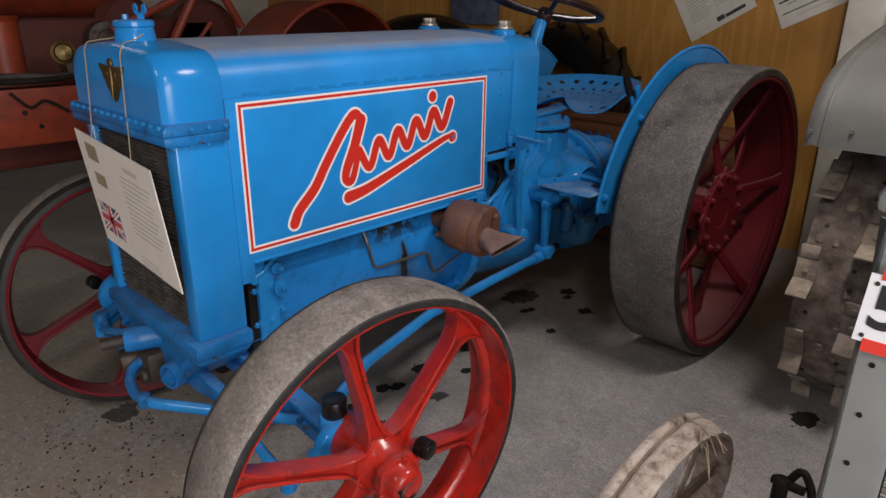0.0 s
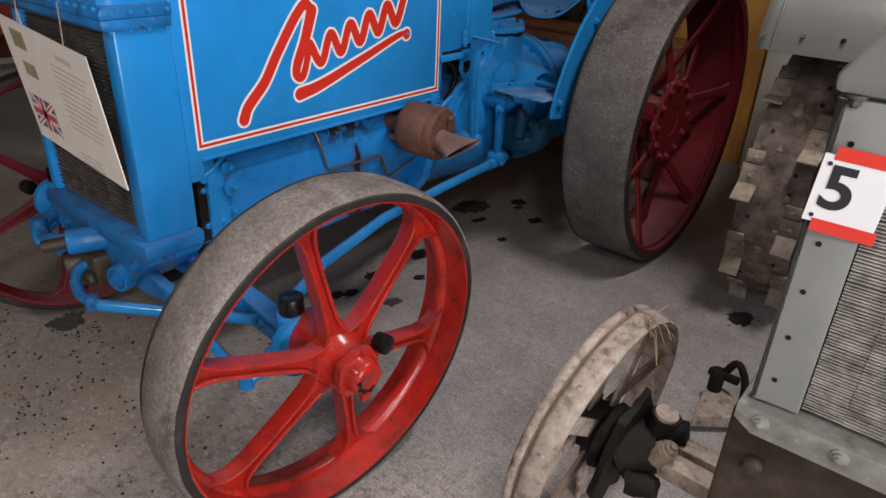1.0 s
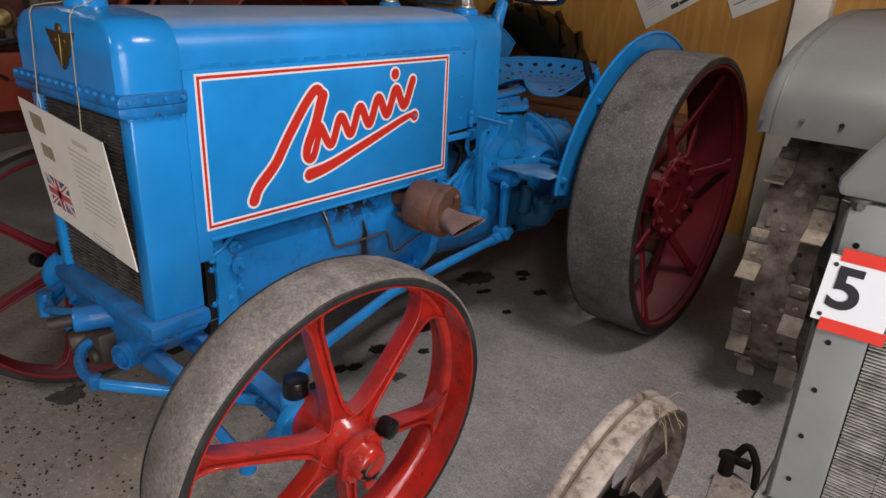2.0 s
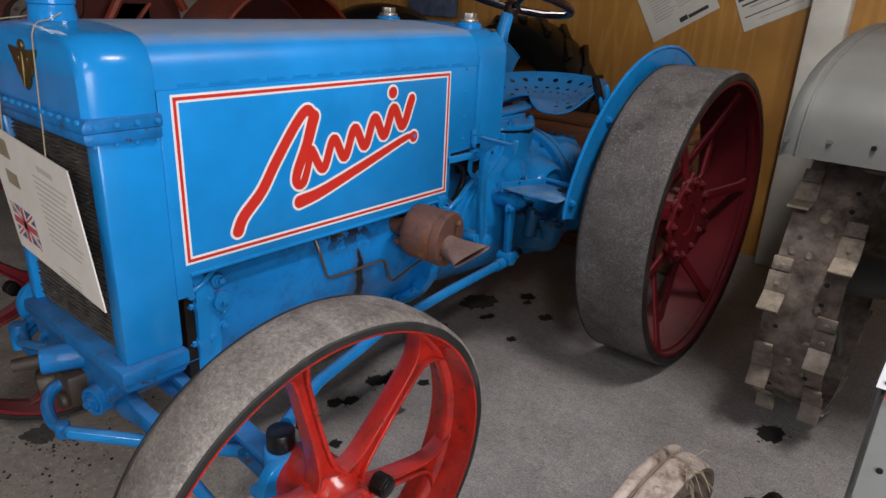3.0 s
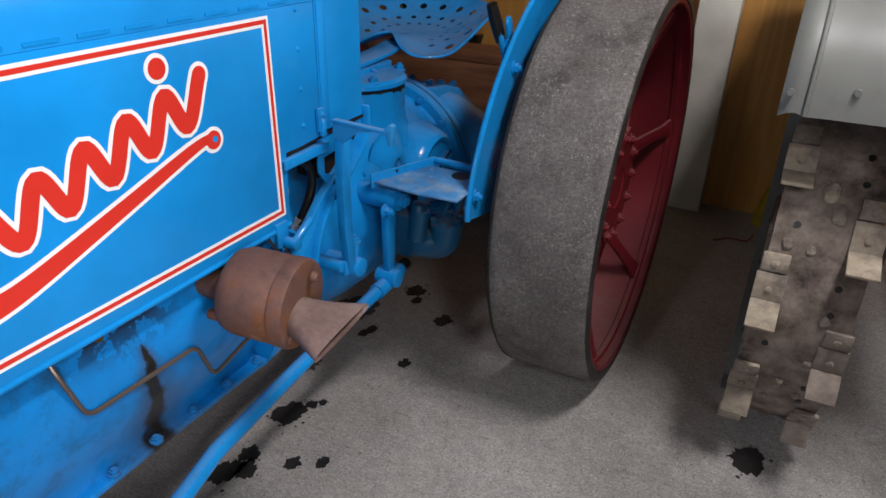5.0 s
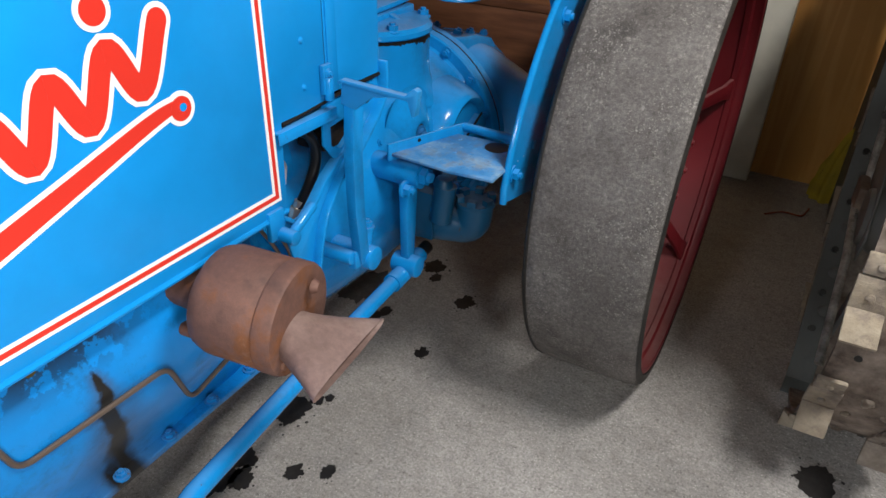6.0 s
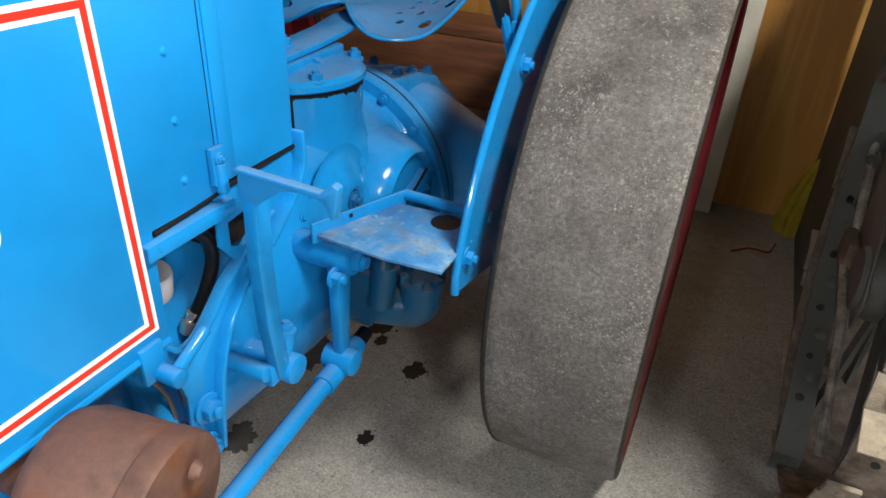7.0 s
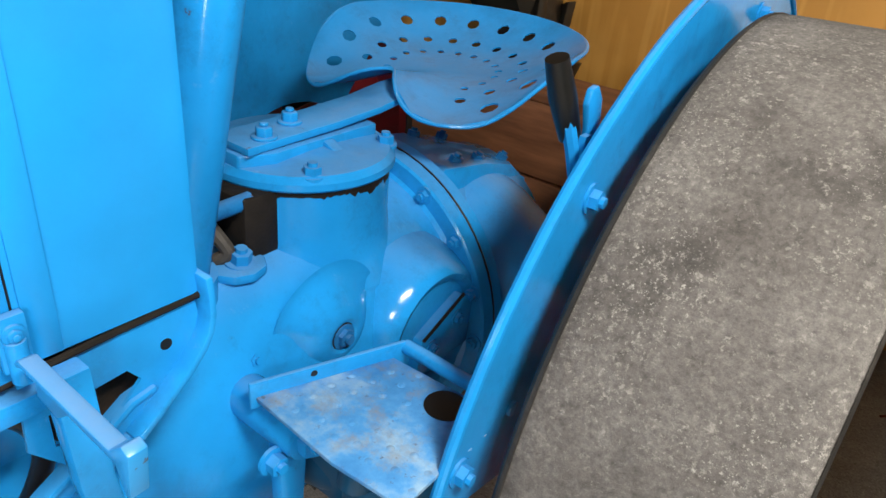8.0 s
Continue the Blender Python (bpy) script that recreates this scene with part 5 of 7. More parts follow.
    for p in ((0.300, 1.408, 0.588), (0.300, 1.498, 0.600), (0.300, 1.498, 0.520)):
        bm = B()
        add_bolt(bm, p, (1, 0, 0), 0.013, 0.016)
        part("pump_bolt", bm, M_blue, pump)


def controls(tractor):
    # steering column and wheel
    bm = B()
    add_tube(bm, [(0.10, 1.29, 0.84), (0.148, 1.335, 1.20), (0.16, 1.352, 1.30), (0.168, 1.368, 1.365)], 0.024, 20, radii=[0.040, 0.038, 0.024, 0.022])
    add_cyl(bm, (0.10, 1.29, 0.80), (0.104, 1.292, 0.86), 0.05)
    part("steering_column", bm, M_blue, tractor, "blue steering column", sharp=40)
    tilt = pose(0.172, 1.385, 1.385, -14, 3, 0)
    bm = B()
    ring = [(0.205 * math.cos(2 * math.pi * i / 64), 0.205 * math.sin(2 * math.pi * i / 64), 0.03) for i in range(64)]
    add_tube(bm, ring, 0.0145, 14, close=True)
    wheel = part("steering_wheel", bm, M_ebonite, tractor, "dark brown-black steering wheel", m=tilt)
    bm = B()
    add_lathe(bm, [(0.0, -0.03), (0.022, -0.03), (0.03, -0.01), (0.03, 0.01), (0.02, 0.022), (0.0, 0.026)], (0, 0, 0), (0, 0, 1), 24)
    add_bolt(bm, (0.024, -0.02, -0.004), (0.6, -0.7, -0.2), 0.007, 0.006, False)
    part("hub", bm, M_ebonite, wheel, sharp=30)
    for i in range(4):
        a = radians(45 + 90 * i)
        bm = B()
        add_tube(bm, [(0.02 * math.cos(a), 0.02 * math.sin(a), 0.0), (0.11 * math.cos(a), 0.11 * math.sin(a), 0.008), (0.205 * math.cos(a), 0.205 * math.sin(a), 0.03)], 0.009, 10)
        part("spoke", bm, M_ebonite, wheel)
    # seat: dished pan with round holes
    seat_pan(tractor)
    bm = B()
    pts = [(0.035, 1.43, 0.976), (0.033, 1.60, 0.980), (0.028, 1.70, 0.984), (0.02, 1.79, 0.992), (0.012, 1.87, 0.993)]
    w = 0.04
    rows = [[bm.verts.new((x + s, y, z + dz)) for s, dz in ((-w, -0.006), (w, -0.006), (w, 0.006), (-w, 0.006))] for x, y, z in pts]
    for p, q in zip(rows, rows[1:]):
        for j in range(4):
            bm.faces.new([p[j], p[(j + 1) % 4], q[(j + 1) % 4], q[j]])
    bm.faces.new(rows[0]); bm.faces.new(rows[-1][::-1])
    for p in ((0.055, 1.474, 0.984), (0.03, 1.542, 0.986)):
        add_bolt(bm, p, (0, 0, 1), 0.013, 0.016)
    part("seat_spring", bm, M_blue, tractor, "flat blue seat spring", bevel=0.003)
    # pedal bracket: channel pad, lever to the pivot boss, brace to the panel pin
    bm = B()
    add_prism(bm, [(0.325, 0.990), (0.333, 0.995), (0.450, 0.990), (0.466, 1.004), (0.474, 1.000), (0.468, 0.960), (0.462, 0.959), (0.455, 0.982), (0.335, 0.989), (0.327, 0.985)], "y", 1.029, 1.043)
    add_prism(bm, [(0.326, 0.988), (0.322, 0.950), (0.350, 0.945), (0.385, 0.972), (0.447, 0.984)], "y", 1.0395, 1.0445)
    pad = part("pedal_pad", bm, M_pad, tractor, "blue pedal with its paint rubbed pale", bevel=0.002)
    bm = B()
    a, b = Vector((0.338, 1.056, 0.975)), Vector((0.298, 1.115, 0.60))
    for w, d in ((0.0145, 0.0105),):
        rows = []
        for t in (0.0, 0.33, 0.66, 1.0):
            c = a.lerp(b, t) + Vector((0, -0.012 * math.sin(math.pi * t), 0))
            rows.append([bm.verts.new(c + Vector((sx * d, sy * w, 0))) for sx, sy in ((-1, -1), (1, -1), (1, 1), (-1, 1))])
        for p, q in zip(rows, rows[1:]):
            for j in range(4):
                bm.faces.new([p[j], p[(j + 1) % 4], q[(j + 1) % 4], q[j]])
        bm.faces.new(rows[0])
        bm.faces.new(rows[-1][::-1])
    part("pedal_lever", bm, M_blue, pad, bevel=0.0025)
    bm = B()
    add_cyl(bm, (0.20, 1.135, 0.60), (0.318, 1.135, 0.60), 0.025, n=24)
    add_cyl(bm, (0.22, 1.085, 0.622), (0.300, 1.085, 0.622), 0.015, n=18)
    add_box(bm, 0.285, 0.305, 1.085, 1.135, 0.595, 0.635)
    boss = part("pivot_boss", bm, M_blue, tractor, bevel=0.004)
    bm = B()
    add_cyl(bm, (0.285, 1.145, 0.622), (0.285, 1.152, 0.655), 0.015, n=14)
    add_bolt(bm, (0.285, 1.152, 0.655), (0, 0.2, 1), 0.012, 0.012)
    part("clamp_bolt", bm, M_blue, boss)
    # flanged bracket that carries the tank: web, two ribs
    bm = B()
    front = [(1.15, 0.872), (1.125, 0.867), (1.086, 0.84), (1.035, 0.809), (1.005, 0.782), (0.985, 0.766), (0.972, 0.759), (0.958, 0.757), (0.945, 0.763), (0.930, 0.778)]
    rear = [(1.118, 0.835), (1.095, 0.815), (1.065, 0.790), (1.035, 0.758), (1.014, 0.722), (1.000, 0.682), (0.990, 0.63), (0.982, 0.56)]
    add_prism(bm, [(0.918, 0.788), (0.930, 0.778), (0.945, 0.763), (0.958, 0.757), (0.972, 0.759), (0.985, 0.766), (1.005, 0.782), (1.035, 0.809), (1.086, 0.84), (1.125, 0.867), (1.15, 0.862), (1.118, 0.835), (1.065, 0.79), (1.035, 0.758), (1.014, 0.722), (1.0, 0.682), (0.99, 0.63), (0.982, 0.56), (0.94, 0.56), (0.945, 0.68), (0.93, 0.735), (0.915, 0.75)], "x", 0.274, 0.280)
    br = part("tank_bracket", bm, M_blue, tractor, "flanged blue bracket carrying the tank", bevel=0.002)
    stay = [(1.2045, 0.978), (1.2065, 0.955), (1.2065, 0.935), (1.203, 0.918), (1.194, 0.902), (1.178, 0.884), (1.146, 0.857), (1.118, 0.835)]
    for line, x0, x1 in ((front, 0.271, 0.291), (rear, 0.271, 0.296), (stay, 0.276, 0.306)):
        bm = B()
        rows = []
        for i, (y, z) in enumerate(line):
            p, q = line[max(0, i - 1)], line[min(len(line) - 1, i + 1)]
            n = Vector((-(q[1] - p[1]), q[0] - p[0])).normalized() * 0.004
            rows.append([bm.verts.new(v) for v in ((x0, y - n.x, z - n.y), (x1, y - n.x, z - n.y), (x1, y + n.x, z + n.y), (x0, y + n.x, z + n.y))])
        for p, q in zip(rows, rows[1:]):
            for j in range(4):
                bm.faces.new([p[j], p[(j + 1) % 4], q[(j + 1) % 4], q[j]])
        bm.faces.new(rows[0])
        bm.faces.new(rows[-1][::-1])
        part("bracket_rib", bm, M_blue, br, bevel=0.0025, sharp=40)
    for y, z, r in ((0.972, 0.642, 0.017), (0.962, 0.580, 0.014)):
        bm = B()
        add_cyl(bm, (0.262, y, z), (0.283, y, z), r * 1.35, n=16)
        add_bolt(bm, (0.283, y, z), (1, 0, 0), r, 0.016)
        part("bracket_bolt", bm, M_blue, br, bevel=0.002)
    bm = B()
    add_cyl(bm, (0.28, 0.903, 0.766), (0.325, 0.903, 0.766), 0.0125, n=16)
    add_cyl(bm, (0.312, 0.903, 0.766), (0.312, 0.965, 0.797), 0.0085, n=12)
    add_box(bm, 0.285, 0.296, 0.878, 0.912, 0.76, 0.812)
    part("panel_pin", bm, M_blue, tractor, bevel=0.003)
    # slotted plate under the tank
    bm = B()
    outer = [(1.04, 0.948), (1.20, 0.948), (1.204, 0.92), (1.178, 0.884), (1.146, 0.857), (1.119, 0.835), (1.10, 0.83), (1.06, 0.838), (1.035, 0.87)]
    slot = [(1.056, 0.897), (1.126, 0.904), (1.138, 0.888), (1.112, 0.861), (1.08, 0.851), (1.056, 0.862)]
    ov = [[bm.verts.new((x, y, z)) for y, z in outer] for x in (0.282, 0.286)]
    sv = [[bm.verts.new((x, y, z)) for y, z in slot] for x in (0.282, 0.286)]
    link = [0, 1, 2, 2, 3, 3, 3, 4, 5]
    for k in (0, 1):
        for i in range(9):
            j = (i + 1) % 9
            f = [ov[k][i], ov[k][j], sv[k][link[j]]] + ([sv[k][link[i]]] if link[i] != link[j] else [])
            bm.faces.new(f)
    for ringv, n in ((ov, 9), (sv, 6)):
        for i in range(n):
            bm.faces.new([ringv[0][i], ringv[0][(i + 1) % n], ringv[1][(i + 1) % n], ringv[1][i]])
    st = part("tank_stay", bm, M_blue, tractor)
    bm = B()
    add_cyl(bm, (0.2855, 1.166, 0.913), (0.2868, 1.166, 0.913), 0.006, n=14)
    part("stay_hole", bm, M_black, st)
    bm = B()
    add_box(bm, 0.291, 0.300, 1.03, 1.052, 0.962, 1.01)
    add_bolt(bm, (0.30, 1.041, 0.995), (1, 0, 0), 0.006, 0.006)
    add_cyl(bm, (0.30, 1.041, 0.952), (0.30, 1.041, 0.99), 0.008)
    part("tank_clip", bm, M_blue, tractor, bevel=0.002)
    # added black block that gives the recess under the tank its shade
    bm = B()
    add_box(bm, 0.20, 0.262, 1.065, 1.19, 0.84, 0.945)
    part("recess_shade_block", bm, M_greasy, tractor, "black block standing in for shade under the tank", bevel=0.006)
    # filter drum, white cap, hose and fitting behind the brace
    bm = B()
    add_cyl(bm, (0.06, 0.985, 0.79), (0.172, 0.985, 0.79), 0.105, n=40)
    part("filter_drum", bm, M_blue, tractor, "round blue drum behind the bracket", bevel=0.012)
    bm = B()
    add_lathe(bm, [(0.0, -0.026), (0.0262, -0.026), (0.0275, -0.022), (0.0275, 0.0125), (0.0252, 0.0162), (0.0, 0.0165)], (0.200, 0.992, 0.818), (0.25, -0.1, 1), 32)
    part("white_cap", bm, M_white_cap, tractor, "white plastic cap", sharp=40)
    bm = B()
    add_tube(bm, bend([(0.22, 0.93, 0.905), (0.24, 0.99, 0.912), (0.25, 1.05, 0.878), (0.248, 1.062, 0.83), (0.24, 1.045, 0.78), (0.225, 1.022, 0.735)], 0.05, 8), 0.010, 12)
    part("hose", bm, M_black, tractor, "black rubber hose")
    bm = B()
    add_cyl(bm, (0.222, 1.018, 0.722), (0.226, 1.022, 0.742), 0.012, n=6)
    add_cyl(bm, (0.226, 1.022, 0.742), (0.23, 1.024, 0.756), 0.008, n=12)
    part("hose_fitting", bm, M_steel, tractor, "bright steel fitting")
    # step plate between gearbox and mudguard
    bm = B()
    add_prism(bm, [(0.262, 1.283), (0.325, 1.455), (0.496, 1.462), (0.496, 1.278), (0.40, 1.272)], "z", 0.754, 0.760)
    st = part("step_plate", bm, M_plate, tractor, "scuffed dusty blue step plate", bevel=0.001)
    bm = B()
    add_cyl(bm, (0.436, 1.428, 0.7595), (0.436, 1.428, 0.761), 0.027, n=24)
    part("step_hole", bm, M_black, st)
    # worn pressed pips on the tread
    bm = B()
    for i in range(7):
        for j in range(6):
            x, y = 0.312 + 0.030 * i + 0.004 * math.sin(5 * j + i), 1.300 + 0.030 * j + 0.010 * (i % 2)
            if y < 1.452 and y < 1.29 + (x - 0.262) * 2.73 - 0.02 and math.hypot(x - 0.436, y - 1.428) > 0.04:
                add_lathe(bm, [(0.0, 0.0011), (0.003, 0.0009), (0.0062, 0.0)], (x, y, 0.7598), (0, 0, 1), 10)
    tagged(part("tread_pip", bm, M_plate, st, sharp=60), kind="stuff")
    bm = B()
    add_prism(bm, [(0.253, 1.278), (0.260, 1.276), (0.336, 1.472), (0.329, 1.475)], "z", 0.742, 0.781)
    add_tube(bm, [(0.33, 1.475, 0.77), (0.42, 1.475, 0.768), (0.505, 1.475, 0.766)], 0.011, 8)
    part("step_bracket", bm, M_blue, tractor, bevel=0.003)
    bm = B()
    add_cyl(bm, (0.2855, 1.352, 0.772), (0.2895, 1.3505, 0.772), 0.0045, n=10)
    part("bracket_hole", bm, M_black, st)
    # drop arm and drag link
    bm = B()
    add_cyl(bm, (0.20, 1.312, 0.712), (0.318, 1.312, 0.712), 0.03, n=20)
    add_prism(bm, [(1.285, 0.71), (1.335, 0.71), (1.322, 0.50), (1.292, 0.50)], "x", 0.276, 0.298)
    arm = part("drop_arm", bm, M_blue, tractor, bevel=0.005)
    for q, r in (((0.318, 1.312, 0.712), 0.020), ((0.30, 1.272, 0.692), 0.013)):
        bm = B()
        add_bolt(bm, q, (1, 0, 0), r, 0.017)
        part("arm_nut", bm, M_blue, arm)
    bm = B()
    add_cyl(bm, (0.255, 1.305, 0.485), (0.32, 1.305, 0.485), 0.026)
    add_cyl(bm, (0.285, 1.30, 0.465), (0.285, 1.37, 0.478), 0.02)
    part("ball_joint", bm, M_blue, arm, bevel=0.005)
    bm = B()
    add_cyl(bm, (0.285, 1.368, 0.478), (0.285, 1.40, 0.482), 0.016)
    part("joint_boot", bm, M_black, arm, "black rubber boot")
    bm = B()
    add_tube(bm, [(0.285, 1.31, 0.47), (0.30, 0.95, 0.462), (0.32, 0.62, 0.45), (0.40, 0.28, 0.44), (0.50, 0.10, 0.45)], 0.017, 14)
    add_cyl(bm, (0.285, 1.30, 0.468), (0.287, 1.24, 0.467), 0.022)
    part("drag_link", bm, M_blue, tractor, "long blue steering rod")


def seat_pan(tractor):
    """Pressed steel pan: a dish with a raised back, a notch in front and rows of holes."""
    def height(x, y):
        r = math.hypot(x / 0.235, y / 0.22)
        front = max(0.0, min(1.0, (0.03 - y) / 0.19))
        front = front * front * (3 - 2 * front)
        leg = front * math.exp(-(abs(abs(x) - 0.145) / 0.115) ** 3)
        z = 0.075 * max(0.0, r) ** 2.4 * (1 - 0.85 * leg) + 0.012 * max(0.0, y / 0.22)
        z -= 0.034 * leg
        z += 0.02 * math.exp(-(x / 0.04) ** 2) * max(0.0, -y / 0.22)
        return z
    def edge(t):
        c, s = math.cos(t), math.sin(t)
        d = math.degrees(t) % 360 - 270
        return (1 - 0.36 * math.exp(-(d / 15.0) ** 2) - 0.05 * math.exp(-(d / 38.0) ** 2)) / math.hypot(c / 0.235, s / 0.22)
    n = 36
    bands = [(0.10, 0), (0.24, 0), (0.36, 0.0068), (0.47, 0), (0.53, 0.0095), (0.66, 0), (0.74, 0.0142), (0.90, 0), (0.96, 0), (1.0, 0)]
    bm = B()

    def at(f, t):
        r = f * edge(t)
        x, y = r * math.cos(t), r * math.sin(t)
        return Vector((x, y, height(x, y)))
    turn = [2 * math.pi * (i + 0.5) / n - math.pi / 2 for i in range(n)]
    grid = [[bm.verts.new(at(f, t)) for t in turn] for f, _ in bands]
    bm.faces.new(grid[0])
    for j in range(len(bands) - 1):
        for i in range(n):
            k = (i + 1) % n
            quad = [grid[j][i], grid[j + 1][i], grid[j + 1][k], grid[j][k]]
            mid = sum((v.co for v in quad), Vector()) / 4
            d = (math.degrees(math.atan2(mid.y, mid.x)) + 90) % 360
            if bands[j][1] and i % 2 == j // 2 % 2 and 42 < d < 318:
                # a quad with a round hole in it
                u = (quad[1].co - quad[0].co).normalized()
                w = Vector((-u.y, u.x, 0)) * (1 if (quad[3].co - quad[0].co).dot(Vector((-u.y, u.x, 0))) > 0 else -1)
                rim = []
                for q in range(8):
                    a8 = math.radians(225 + 45 * q)
                    o = mid + bands[j][1] * (u * math.cos(a8) + w * math.sin(a8))
                    rim.append(bm.verts.new((o.x, o.y, height(o.x, o.y))))
                for q in range(4):
                    bm.faces.new([quad[q], quad[(q + 1) % 4], rim[(2 * q + 2) % 8], rim[2 * q + 1], rim[2 * q]])
            else:
                bm.faces.new(quad)
    bmesh.ops.recalc_face_normals(bm, faces=bm.faces[:])
    bmesh.ops.solidify(bm, geom=bm.faces[:], thickness=0.003)
    place = pose(0.004, 1.945, 0.998) @ Matrix.Diagonal((1.13, 1.13, 1.05, 1))
    seat = part("seat", bm, M_blue, tractor, "pressed blue steel pan seat with round holes", sharp=50, m=place)
    bm = B()
    add_tube(bm, [at(1.0, 2 * math.pi * i / 120) for i in range(120)], 0.0035, 8, close=True)
    part("rim", bm, M_blue, seat)


def mudguard(tractor, side):
    """Flat crescent plate inside the wheel with a rolled edge."""
    c = (2.01, 0.54)
    x = 0.455 * side + 0.045 * side
    n = 40
    outer, inner = [], []
    for i in range(n + 1):
        t = radians(168 - (168 - 52) * i / n)
        k = 0.70 + 0.024 * max(0.0, min(1.0, (125 - math.degrees(t)) / 45))
        outer.append((c[0] + k * math.cos(t), c[1] + k * math.sin(t)))
        k = 0.47 if side > 0 else 0.26
        inner.append((c[0] + k * math.cos(t), c[1] + k * math.sin(t)))
    outer[0] = (outer[0][0] + 0.01, outer[0][1])
    bm = B()
    xs = sorted((x - 0.004 * side, x))
    add_prism(bm, outer + inner[::-1], "x", *xs)
    guard = part("mudguard", bm, M_blue, tractor, "flat blue crescent mudguard plate")
    bm = B()
    add_tube(bm, [(x - 0.002 * side, y, z) for y, z in outer], 0.0075, 10)
    part("rolled_edge", bm, M_blue, guard)
    for y, z in ((1.372, 0.738), (1.58, 1.014), (2.117, 1.18)):
        bm = B()
        add_bolt(bm, (x, y, z), (side, 0, 0), 0.013, 0.014)
        add_bolt(bm, (x - 0.004 * side, y, z), (-side, 0, 0), 0.012, 0.012)
        part("bolt", bm, M_blue, guard)
    if side > 0:
        bm = B()
        add_tube(bm, [(0.475, 1.60, 1.0), (0.465, 1.585, 1.06), (0.455, 1.57, 1.11)], 0.009, 8)
        add_prism(bm, [(1.585, 0.99), (1.615, 0.99), (1.60, 1.08), (1.585, 1.08)], "x", 0.47, 0.478)
        lever = part("lever", bm, M_blue, tractor, "hand lever with black grip")
        bm = B()
        add_tube(bm, [(0.457, 1.588, 1.074), (0.449, 1.566, 1.125), (0.443, 1.550, 1.166)], 0.012, 14, radii=[0.0135, 0.0165, 0.0135])
        part("grip", bm, M_black, lever, "black grip")
        bm = B()
        add_prism(bm, [(1.595, 1.0), (1.632, 1.0), (1.634, 1.075), (1.622, 1.118), (1.606, 1.135), (1.592, 1.132), (1.588, 1.115), (1.600, 1.085), (1.604, 1.045)], "x", 0.464, 0.473)
        part("quadrant", bm, M_blue, lever, bevel=0.002)


def front_axle(tractor):
    bm = B()
    add_prism(bm, [(-0.60, 0.405), (-0.2, 0.455), (0.2, 0.455), (0.60, 0.405), (0.60, 0.450), (0.2, 0.505), (-0.2, 0.505), (-0.60, 0.450)], "y", -0.008, 0.008)
    for lift in (0.0, 0.050):
        add_prism(bm, [(-0.60, 0.396 + lift), (-0.2, 0.446 + lift * 1.1), (0.2, 0.446 + lift * 1.1), (0.60, 0.396 + lift), (0.60, 0.410 + lift), (0.2, 0.461 + lift * 1.1), (-0.2, 0.461 + lift * 1.1), (-0.60, 0.410 + lift)], "y", -0.025, 0.025)
    for x in (0.33, 0.41, 0.49):
        add_bolt(bm, (x, -0.008, 0.463 - 0.118 * (x - 0.2)), (0, -1, 0), 0.009, 0.016)
    axle = part("front_axle", bm, M_blue_worn, tractor, "blue forged front axle beam", bevel=0.003)
    for s in (-1, 1):
        bm = B()
        add_cyl(bm, (0.61 * s, 0, 0.35), (0.615 * s, 0, 0.50), 0.038, n=24)
        add_cyl(bm, (0.61 * s, 0, 0.42), (0.72 * s, 0, 0.415), 0.03, n=20)
        add_cyl(bm, (0.625 * s, 0, 0.42), (0.655 * s, 0, 0.42), 0.082, n=32)
        add_box(bm, 0.58 * s - 0.03, 0.58 * s + 0.03, -0.045, 0.03, 0.36, 0.385)
        part("stub_axle", bm, M_blue, axle, bevel=0.004)
        bm = B()
        add_cyl(bm, (0.614 * s, 0, 0.495), (0.616 * s, 0, 0.545), 0.031, n=20)
        part("kingpin_cap", bm, M_black, axle, "black rubber cap", bevel=0.006)
        if s > 0:
            bm = B()
            add_tube(bm, [(0.15, -0.252, 0.436), (0.266, -0.168, 0.430), (0.54, 0.035, 0.42)], 0.0155, 12)
            part("track_rod", bm, M_blue, axle, "blue tie rod")
        bm = B()
        add_tube(bm, [(0.16 * s, -0.12, 0.475), (0.35 * s, -0.118, 0.41), (0.57 * s, -0.115, 0.34)], 0.014, 12)
        add_cyl(bm, (0.57 * s, -0.115, 0.32), (0.57 * s, -0.115, 0.365), 0.02, n=14)
        add_tube(bm, [(0.57 * s, -0.115, 0.34), (0.60 * s, -0.05, 0.36), (0.612 * s, 0.0, 0.38)], 0.016, 10)
        part("stay_rod", bm, M_blue, axle)
    # forged steering arm from the pivot to the near tie rod, and the far end lever
    bm = B()
    add_tube(bm, bend([(0.005, -0.17, 0.485), (-0.002, -0.222, 0.474), (0.025, -0.250, 0.452), (0.085, -0.262, 0.436), (0.160, -0.250, 0.436)], 0.02), 0.0145, 10)
    part("steering_arm", bm, M_blue_worn, axle)
    bm = B()
    add_cyl(bm, (0.128, -0.256, 0.416), (0.128, -0.256, 0.454), 0.0175, n=16)
    part("rod_end", bm, M_blue_worn, axle, bevel=0.004)
    bm = B()
    add_tube(bm, bend([(-0.60, -0.02, 0.40), (-0.575, -0.105, 0.375), (-0.50, -0.110, 0.345), (-0.30, -0.115, 0.345)], 0.03), 0.019, 10)
    add_cyl(bm, (-0.572, -0.108, 0.345), (-0.572, -0.108, 0.402), 0.027, n=16)
    part("end_lever", bm, M_blue_worn, axle, bevel=0.003)
    # rusty pivot casting under the starting handle
    bm = B()
    add_box(bm, -0.085, 0.055, -0.205, -0.10, 0.425, 0.515)
    add_cyl(bm, (-0.045, -0.19, 0.47), (-0.06, -0.235, 0.465), 0.036, n=18)
